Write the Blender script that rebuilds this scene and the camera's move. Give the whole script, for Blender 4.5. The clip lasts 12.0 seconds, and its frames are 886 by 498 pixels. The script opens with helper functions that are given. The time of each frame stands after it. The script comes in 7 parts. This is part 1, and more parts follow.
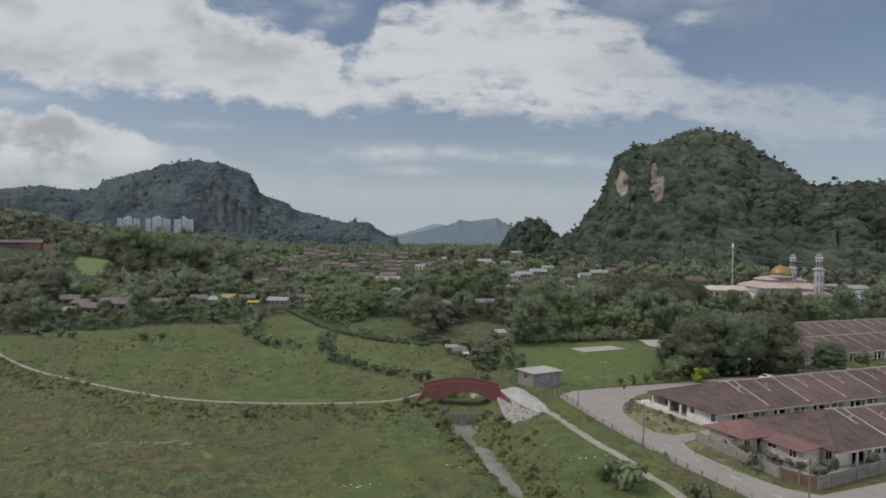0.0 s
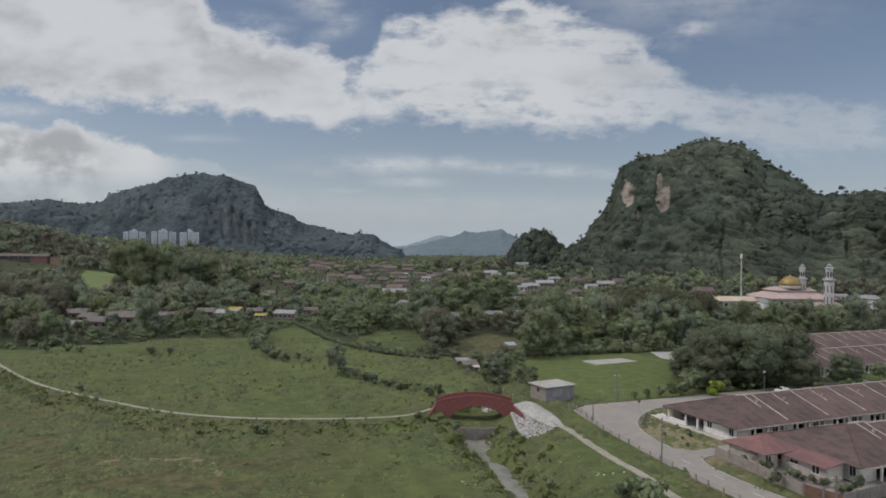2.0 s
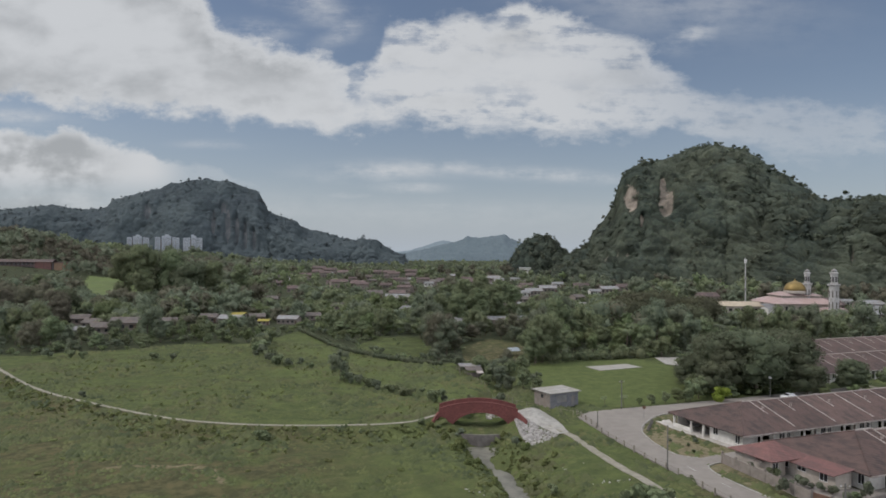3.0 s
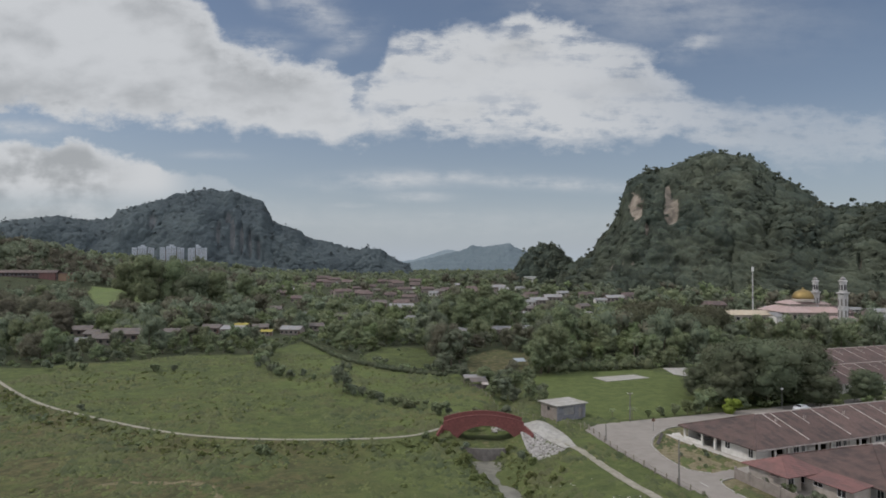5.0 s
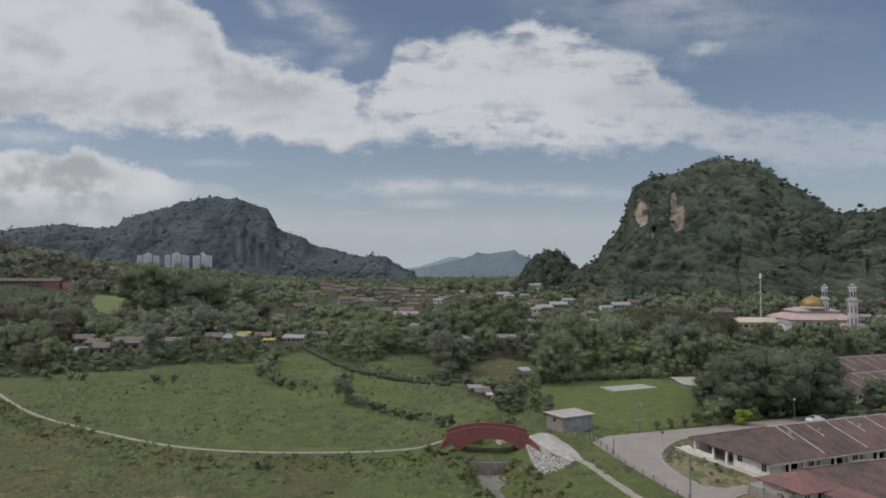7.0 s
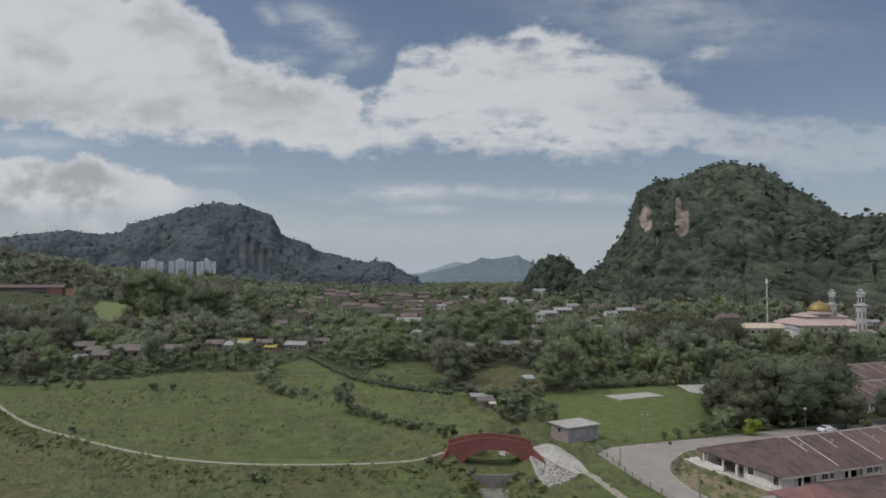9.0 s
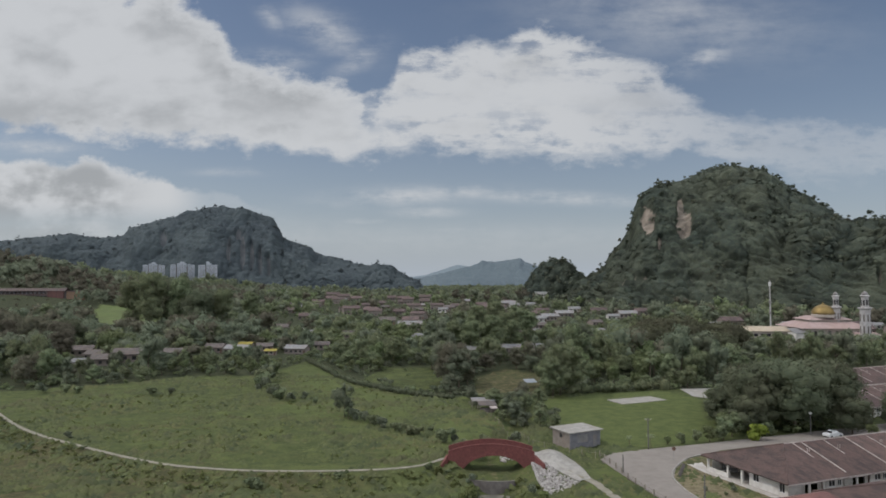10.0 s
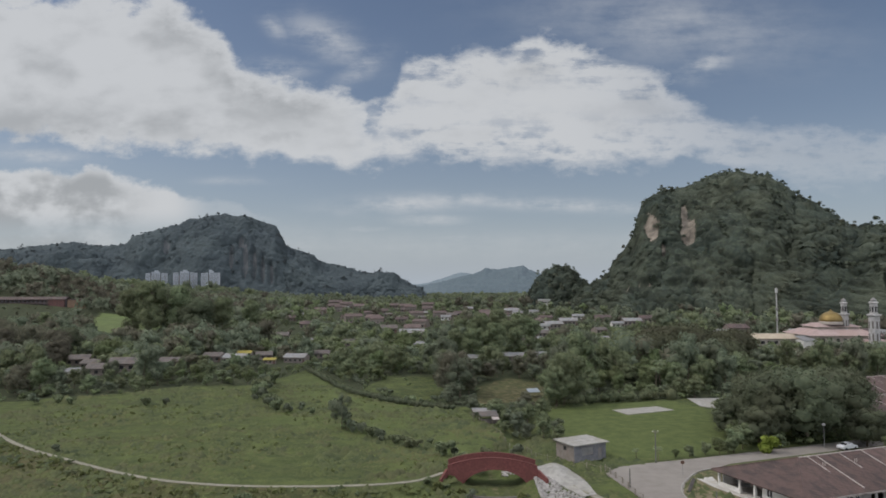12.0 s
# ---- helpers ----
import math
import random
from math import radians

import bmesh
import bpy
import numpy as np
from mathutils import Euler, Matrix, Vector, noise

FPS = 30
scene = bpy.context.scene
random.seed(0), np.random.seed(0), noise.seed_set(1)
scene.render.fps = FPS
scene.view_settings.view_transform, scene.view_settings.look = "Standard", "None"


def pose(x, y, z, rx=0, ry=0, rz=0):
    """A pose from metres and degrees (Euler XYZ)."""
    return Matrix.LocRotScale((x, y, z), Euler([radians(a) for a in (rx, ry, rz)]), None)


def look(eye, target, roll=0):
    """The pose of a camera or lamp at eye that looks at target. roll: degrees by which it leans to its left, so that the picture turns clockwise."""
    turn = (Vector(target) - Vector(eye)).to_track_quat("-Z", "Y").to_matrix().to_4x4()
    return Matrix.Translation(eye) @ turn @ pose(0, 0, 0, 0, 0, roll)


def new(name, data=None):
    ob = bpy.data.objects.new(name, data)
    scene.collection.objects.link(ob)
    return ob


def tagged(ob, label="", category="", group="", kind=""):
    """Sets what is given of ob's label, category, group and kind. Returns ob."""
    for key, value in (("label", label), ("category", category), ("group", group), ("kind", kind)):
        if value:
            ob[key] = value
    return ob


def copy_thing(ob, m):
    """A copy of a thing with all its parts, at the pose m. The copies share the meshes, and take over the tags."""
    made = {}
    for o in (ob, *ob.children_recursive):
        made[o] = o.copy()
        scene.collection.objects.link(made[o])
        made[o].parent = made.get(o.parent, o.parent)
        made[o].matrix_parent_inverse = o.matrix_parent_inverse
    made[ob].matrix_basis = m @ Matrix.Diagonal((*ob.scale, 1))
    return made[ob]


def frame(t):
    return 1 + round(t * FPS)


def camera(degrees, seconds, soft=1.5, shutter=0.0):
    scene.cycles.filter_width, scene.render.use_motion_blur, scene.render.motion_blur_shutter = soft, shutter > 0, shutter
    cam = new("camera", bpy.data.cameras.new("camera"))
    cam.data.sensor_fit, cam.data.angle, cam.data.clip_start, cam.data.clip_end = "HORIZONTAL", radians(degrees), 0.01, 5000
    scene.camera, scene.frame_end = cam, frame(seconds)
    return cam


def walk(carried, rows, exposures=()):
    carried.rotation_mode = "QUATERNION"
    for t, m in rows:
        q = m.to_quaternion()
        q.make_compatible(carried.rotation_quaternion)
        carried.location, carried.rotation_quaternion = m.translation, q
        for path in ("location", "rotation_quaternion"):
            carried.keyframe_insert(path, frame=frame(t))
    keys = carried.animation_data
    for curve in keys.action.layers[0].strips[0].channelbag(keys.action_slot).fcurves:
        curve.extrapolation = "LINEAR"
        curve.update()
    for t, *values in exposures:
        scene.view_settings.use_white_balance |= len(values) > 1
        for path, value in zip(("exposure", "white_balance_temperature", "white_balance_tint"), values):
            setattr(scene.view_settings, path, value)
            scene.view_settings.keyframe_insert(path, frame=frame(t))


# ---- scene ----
cam = camera(67.37, 12.0, soft=1.7)
# seconds, x, y, z, yaw, pitch, roll
FLIGHT = (
    (0.0, 0.00, 0.00, 33.00, 0.00, -0.90, 0.78),
    (0.5, -0.78, 0.62, 33.13, 0.13, -0.58, 0.72),
    (1.0, -1.23, 1.02, 33.15, 0.19, -0.32, 0.59),
    (1.5, -1.37, 1.15, 33.19, 0.29, -0.12, 0.57),
    (2.0, -1.44, 1.20, 33.24, 0.40, 0.08, 0.50),
    (2.5, -1.50, 1.38, 33.24, 0.53, 0.30, 0.46),
    (3.0, -1.52, 1.80, 33.26, 0.66, 0.53, 0.44),
    (5.0, -1.40, 4.29, 33.39, 1.05, 1.31, 0.22),
    (5.5, -1.33, 5.05, 33.41, 1.17, 1.46, 0.20),
    (6.0, -1.26, 5.81, 33.49, 1.25, 1.61, 0.17),
    (6.5, -1.13, 6.58, 33.52, 1.37, 1.76, 0.10),
    (7.0, -0.99, 7.36, 33.59, 1.48, 1.92, 0.09),
    (9.0, -0.55, 10.25, 33.91, 1.82, 2.38, -0.03),
    (9.5, -0.42, 11.03, 33.94, 1.90, 2.49, -0.05),
    (10.0, -0.25, 11.96, 33.94, 1.97, 2.64, -0.09),
    (10.5, -0.08, 12.90, 33.88, 2.04, 2.86, -0.12),
    (11.0, 0.08, 13.97, 33.88, 2.11, 3.03, -0.15),
    (11.5, 0.27, 15.11, 33.85, 2.18, 3.17, -0.16),
    (12.0, 0.44, 16.32, 33.85, 2.25, 3.29, -0.23),
)
walk(cam, [(t, pose(x, y, z, 90 + p, 0, w) @ pose(0, 0, 0, 0, 0, r)) for t, x, y, z, w, p, r in FLIGHT],
     exposures=((0.0, 0.0, 6350, 12.5), (12.0, -0.06, 6350, 12.5)))

# ---------------------------------------------------------------- light
SUN_DIR = Vector((-0.72, -0.05, 0.78)).normalized()
sun_data = bpy.data.lights.new("sun", "SUN")
sun_data.energy, sun_data.angle, sun_data.color = 1.70, radians(2.0), (1.0, 0.95, 0.87)
sun = new("sun", sun_data)
sun.matrix_world = look((0, 0, 300), Vector((0, 0, 300)) - SUN_DIR)


class Nodes:
    """A node tree with short calls for sums and products."""

    def __init__(self, tree):
        self.tree = tree
        tree.nodes.clear()

    def add(self, kind, **values):
        node = self.tree.nodes.new(kind)
        for key, value in values.items():
            self.put(node.inputs[key.replace("_", " ")], value)
        return node

    def put(self, socket, value):
        if isinstance(value, bpy.types.NodeSocket):
            self.tree.links.new(value, socket)
        else:
            socket.default_value = value

    def math(self, operation, a, b=0.0, c=None, clamp=False):
        node = self.tree.nodes.new("ShaderNodeMath")
        node.operation, node.use_clamp = operation, clamp
        self.put(node.inputs[0], a)
        self.put(node.inputs[1], b)
        if c is not None:
            self.put(node.inputs[2], c)
        return node.outputs[0]

    def step(self, value, low, high):
        node = self.tree.nodes.new("ShaderNodeMapRange")
        node.interpolation_type = "SMOOTHSTEP"
        self.put(node.inputs[0], value)
        self.put(node.inputs[1], low)
        self.put(node.inputs[2], high)
        return node.outputs[0]

    def mix(self, factor, a, b):
        node = self.tree.nodes.new("ShaderNodeMix")
        node.data_type = "RGBA"
        self.put(node.inputs[0], factor)
        self.put(node.inputs[6], a)
        self.put(node.inputs[7], b)
        return node.outputs[2]

    def noise(self, vector, scale, detail=4.0, rough=0.55):
        node = self.tree.nodes.new("ShaderNodeTexNoise")
        self.put(node.inputs["Vector"], vector)
        node.inputs["Scale"].default_value, node.inputs["Detail"].default_value, node.inputs["Roughness"].default_value = scale, detail, rough
        return node.outputs["Fac"]

    def attribute(self, name):
        node = self.tree.nodes.new("ShaderNodeAttribute")
        node.attribute_name = name
        return node.outputs["Fac"]

    def times(self, vector, factors):
        node = self.tree.nodes.new("ShaderNodeVectorMath")
        node.operation = "MULTIPLY"
        self.put(node.inputs[0], vector)
        node.inputs[1].default_value = factors
        return node.outputs[0]

    def xyz(self, x, y, z):
        node = self.tree.nodes.new("ShaderNodeCombineXYZ")
        for n, v in enumerate((x, y, z)):
            self.put(node.inputs[n], v)
        return node.outputs[0]


def build_sky():
    world = bpy.data.worlds.new("sky")
    world.use_nodes = True
    scene.world = world
    n = Nodes(world.node_tree)
    nishita = n.add("ShaderNodeTexSky")
    nishita.sky_type, nishita.sun_disc, nishita.sun_elevation = "NISHITA", False, math.asin(SUN_DIR.z)
    nishita.sun_rotation, nishita.dust_density = math.atan2(SUN_DIR.x, SUN_DIR.y), 1.6
    sky = nishita.outputs[0]
    way = n.add("ShaderNodeTexCoord").outputs["Generated"]
    split = n.add("ShaderNodeSeparateXYZ", Vector=way)
    x, y, z = split.outputs
    # heading and height over the horizon as tangents, to the north
    ahead = n.math("MAXIMUM", y, 0.25)
    a, e = n.math("DIVIDE", x, ahead), n.math("DIVIDE", z, ahead)
    flat = n.xyz(a, n.math("MULTIPLY", e, 2.0), 0.0)
    broad, puff = n.noise(flat, 7.0, 4.0, 0.55), n.noise(n.xyz(a, n.math("MULTIPLY", e, 1.6), 3.7), 16.0, 9.0, 0.62)
    streak = n.noise(n.xyz(a, n.math("MULTIPLY", e, 5.0), 8.1), 9.0, 8.0, 0.62)
    ragged = n.math("ADD", n.math("MULTIPLY", n.math("SUBTRACT", broad, 0.5), 0.05), n.math("MULTIPLY", n.math("SUBTRACT", puff, 0.5), 0.105))

    def edge(points):
        """A height over the horizon that follows the heading."""
        node = n.tree.nodes.new("ShaderNodeValToRGB")
        n.put(node.inputs[0], n.math("MULTIPLY_ADD", a, 0.5, 0.5))
        stops = node.color_ramp.elements
        for k, (heading, rise) in enumerate(points):
            stop = stops[k] if k < 2 else stops.new(heading / 2 + 0.5)
            stop.position, stop.color = heading / 2 + 0.5, (rise, rise, rise, 1)
        return node.outputs["Color"]
    base = edge(((-0.72, 0.238), (0.70, 0.148), (-0.65, 0.233), (-0.571, 0.222), (-0.527, 0.211), (-0.44, 0.209), (-0.327, 0.192), (-0.284, 0.199), (-0.189, 0.181), (-0.111, 0.192), (-0.077, 0.198),
                 (0.034, 0.184), (0.077, 0.189), (0.162, 0.179), (0.229, 0.174), (0.263, 0.181), (0.339, 0.184), (0.381, 0.176), (0.439, 0.163), (0.498, 0.150)))
    crest = edge(((-0.72, 0.470), (0.70, 0.214), (-0.47, 0.455), (-0.426, 0.430), (-0.384, 0.402), (-0.360, 0.350), (-0.294, 0.333), (-0.276, 0.320), (-0.233, 0.314), (-0.181, 0.302), (-0.159, 0.284), (-0.129, 0.288),
                  (-0.107, 0.315), (-0.099, 0.348), (-0.009, 0.360), (0.021, 0.376), (0.051, 0.364), (0.107, 0.390), (0.162, 0.372), (0.247, 0.341), (0.323, 0.300), (0.373, 0.266), (0.407, 0.248), (0.499, 0.236)))
    heap = edge(((-0.75, 0.185), (-0.20, 0.060), (-0.65, 0.190), (-0.614, 0.184), (-0.590, 0.194), (-0.562, 0.190), (-0.545, 0.174), (-0.522, 0.167), (-0.483, 0.163), (-0.457, 0.158), (-0.444, 0.143), (-0.404, 0.138), (-0.352, 0.131), (-0.309, 0.112)))
    inner = n.math("MINIMUM", n.math("SUBTRACT", e, base), n.math("SUBTRACT", crest, e))
    deep = n.math("ADD", inner, ragged)
    # the great bank thins out to the east, where blue shows through it
    dense = n.step(a, 0.56, 0.12)
    torn = n.math("MULTIPLY", n.step(n.math("ADD", n.math("MULTIPLY", puff, 0.55), n.math("MULTIPLY", streak, 0.45)), 0.475, 0.615), n.math("MULTIPLY", n.step(a, -0.20, -0.08), n.step(inner, 0.10, 0.02)))
    cleft = n.math("MULTIPLY", n.step(n.math("ABSOLUTE", n.math("ADD", n.math("ADD", a, 0.142), n.math("MULTIPLY", n.math("SUBTRACT", puff, 0.5), 0.10))), 0.017, 0.003), n.step(e, 0.215, 0.245))
    torn = n.math("MAXIMUM", torn, n.math("MULTIPLY", cleft, n.step(streak, 0.36, 0.58)))
    bank = n.math("MULTIPLY", n.step(deep, -0.010, 0.022), n.math("MULTIPLY", n.math("MULTIPLY_ADD", dense, 0.60, 0.40), n.math("MULTIPLY_ADD", torn, -0.72, 1.0)))
    veil_at = n.math("MULTIPLY_ADD", n.math("SUBTRACT", n.math("ADD", n.math("MULTIPLY", streak, 0.45), n.math("MULTIPLY", puff, 0.55)), 0.5), 2.6, 0.5)
    cumulus = n.math("MULTIPLY", n.step(n.math("ADD", n.math("SUBTRACT", heap, e), n.math("MULTIPLY", n.math("SUBTRACT", puff, 0.5), 0.055)), -0.002, 0.012), n.math("MULTIPLY", n.step(e, 0.070, 0.125), n.math("MULTIPLY_ADD", n.step(a, -0.39, -0.46), 0.72, 0.28)))

    def wisps(spots, sharp):
        """Thin streaks: heading, height, half width, half height, weight, lean."""
        total = None
        for ca, ce, ra, re, weight, lean in spots:
            da = n.math("SUBTRACT", a, ca)
            de = n.math("SUBTRACT", n.math("SUBTRACT", e, ce), n.math("MULTIPLY", da, lean))
            q = n.math("ADD", n.math("POWER", n.math("DIVIDE", da, ra), 2.0), n.math("POWER", n.math("DIVIDE", de, re), 2.0))
            bump = n.math("MULTIPLY", n.math("EXPONENT", n.math("MULTIPLY", q, -1.0)), weight)
            total = bump if total is None else n.math("MAXIMUM", total, bump)
        return n.math("MULTIPLY", total, n.step(veil_at, 0.5 - sharp, 0.5 + sharp))
    thin = wisps(((-0.10, 0.126, 0.10, 0.013, 0.95, 0.03), (-0.02, 0.132, 0.09, 0.010, 0.8, 0.0), (0.13, 0.123, 0.13, 0.009, 0.9, -0.05), (-0.065, 0.102, 0.05, 0.008, 0.75, 0.0), (-0.154, 0.089, 0.03, 0.005, 0.5, 0.0),
                  (-0.008, 0.073, 0.05, 0.006, 0.45, 0.0), (-0.67, 0.208, 0.07, 0.012, 0.9, -0.1), (-0.215, 0.382, 0.06, 0.030, 0.75, -0.4), (-0.164, 0.338, 0.035, 0.020, 0.65, 0.5), (-0.30, 0.338, 0.05, 0.014, 0.9, 0.0),
                  (-0.36, 0.165, 0.05, 0.006, 0.5, 0.0), (0.36, 0.335, 0.04, 0.022, 0.8, 0.3), (-0.30, 0.405, 0.02, 0.018, 0.6, -0.6)), 0.42)
    veil = wisps(((0.31, 0.395, 0.20, 0.055, 0.62, -0.1), (0.54, 0.185, 0.16, 0.034, 0.30, -0.05), (0.24, 0.42, 0.15, 0.03, 0.5, 0.0), (-0.52, 0.075, 0.30, 0.030, 0.8, -0.02), (0.0, 0.062, 0.5, 0.022, 0.35, 0.0)), 0.75)
    front = n.math("MAXIMUM", n.math("MAXIMUM", bank, cumulus), n.math("MAXIMUM", thin, veil))
    # the rest of the sky: broken clouds
    high = n.math("MAXIMUM", n.math("ADD", n.math("ABSOLUTE", z), 0.12), 0.05)
    dome = n.xyz(n.math("DIVIDE", x, high), n.math("DIVIDE", y, high), 0.0)
    back = n.step(n.noise(dome, 1.3, 8.0, 0.58), 0.40, 0.60)
    north = n.step(y, 0.25, 0.5)
    low = n.step(e, 0.60, 0.48)
    cover = n.mix(n.math("MULTIPLY", north, low), back, front)
    # grey bellies deep in the bank and in the heaped cloud below it
    belly = n.math("MULTIPLY", n.step(n.math("ADD", n.math("MULTIPLY", n.noise(flat, 4.2, 3.0, 0.5), 0.80), n.math("MULTIPLY", puff, 0.20)), 0.45, 0.64), n.step(deep, 0.012, 0.055))
    west = n.step(a, 0.05, -0.35)
    lump = n.math("MULTIPLY", n.step(n.noise(n.xyz(a, n.math("MULTIPLY", e, 1.5), 5.5), 11.0, 4.0, 0.55), 0.40, 0.62), n.step(n.math("SUBTRACT", heap, e), 0.004, 0.024))
    under = n.math("EXPONENT", n.math("MULTIPLY", n.math("POWER", n.math("DIVIDE", n.math("SUBTRACT", n.math("MULTIPLY_ADD", puff, -0.05, e), 0.232), 0.030), 2.0), -1.0))
    under = n.math("MULTIPLY", n.math("MULTIPLY", under, n.step(a, -0.15, -0.40)), n.step(n.noise(flat, 6.0, 4.0, 0.55), 0.36, 0.60))
    shade = n.math("MAXIMUM", n.math("MULTIPLY", belly, n.math("MULTIPLY_ADD", west, 0.45, 0.45)), n.math("MULTIPLY", lump, n.step(a, -0.47, -0.57)))
    shade = n.math("MAXIMUM", shade, n.math("MULTIPLY", under, 0.8))
    cloud = n.mix(shade, (6.1, 6.25, 6.2, 1), (3.75, 3.9, 3.9, 1))
    # unseen clouds overhead and behind are made brighter to fill the shade below
    fill_cloud = n.math("MAXIMUM", n.step(z, 0.45, 0.85), n.step(y, 0.1, -0.5))
    cloud = n.mix(fill_cloud, cloud, (26.0, 26.6, 27.2, 1))
    # whiter air towards the horizon
    thick = n.math("EXPONENT", n.math("MULTIPLY", n.math("MAXIMUM", z, 0.0), -7.5))
    clear = n.mix(n.math("MULTIPLY", thick, 0.80), n.times(sky, (0.70, 0.705, 0.715)), (4.9, 5.55, 6.15, 1))
    colour = n.mix(n.math("MULTIPLY", cover, 0.92), clear, cloud)
    background = n.add("ShaderNodeBackground", Color=colour, Strength=0.1)
    out = n.add("ShaderNodeOutputWorld")
    n.tree.links.new(background.outputs[0], out.inputs[0])


build_sky()

# ---------------------------------------------------------------- materials
MATS = {}


def material(name, low, high, scale=1.0, rough=0.9, bump=0.0, bump_scale=None, stain=None, stain_scale=0.1, stain_amount=0.5, vary=0.0, metal=0.0,
             coords="Object", detail=6.0, leafy=False):
    """A two-scale surface: grain between two colours, wide stains of a third, and relief."""
    mat = bpy.data.materials.new(name)
    mat.use_nodes = True
    n = Nodes(mat.node_tree)
    place = n.add("ShaderNodeNewGeometry").outputs["Position"] if coords == "World" else n.add("ShaderNodeTexCoord").outputs["Object"]
    grain = n.noise(place, scale, detail, 0.62)
    colour = n.mix(n.step(grain, 0.3, 0.7), (*low, 1), (*high, 1))
    if stain:
        wide = n.noise(place, stain_scale, 5.0, 0.6)
        colour = n.mix(n.math("MULTIPLY", n.step(wide, 0.42, 0.66), stain_amount), colour, (*stain, 1))
    if vary:
        rnd = n.add("ShaderNodeObjectInfo").outputs["Random"]
        isle = n.add("ShaderNodeNewGeometry").outputs["Random Per Island"]
        bright = n.math("ADD", 1.0 - vary, n.math("MULTIPLY", n.math("ADD", rnd, isle), vary))
        if leafy:
            bright = n.math("ADD", n.math("MULTIPLY_ADD", isle, 0.20, 0.90 - vary / 2), n.math("MULTIPLY", n.math("ADD", rnd, n.attribute("tint")), vary))
        hsv = n.add("ShaderNodeHueSaturation", Color=colour, Value=bright)
        n.put(hsv.inputs["Hue"], n.math("ADD", 0.485, n.math("MULTIPLY", rnd, 0.03)))
        colour = hsv.outputs[0]
    bsdf = n.add("ShaderNodeBsdfPrincipled", Base_Color=colour, Roughness=rough, Metallic=metal)
    bsdf.inputs["Specular IOR Level"].default_value = 0.08 if leafy else 0.25
    surface = bsdf.outputs[0]
    if leafy:
        through_leaf = n.add("ShaderNodeBsdfTranslucent", Color=colour)
        blend = n.add("ShaderNodeMixShader", Fac=0.45)
        n.tree.links.new(surface, blend.inputs[1])
        n.tree.links.new(through_leaf.outputs[0], blend.inputs[2])
        surface = blend.outputs[0]
    if bump:
        relief = n.add("ShaderNodeBump", Strength=bump, Height=n.noise(place, bump_scale or scale * 2, 5.0, 0.6))
        n.tree.links.new(relief.outputs[0], bsdf.inputs["Normal"])
    out = n.add("ShaderNodeOutputMaterial")
    n.tree.links.new(surface, out.inputs[0])
    MATS[name] = mat
    return mat


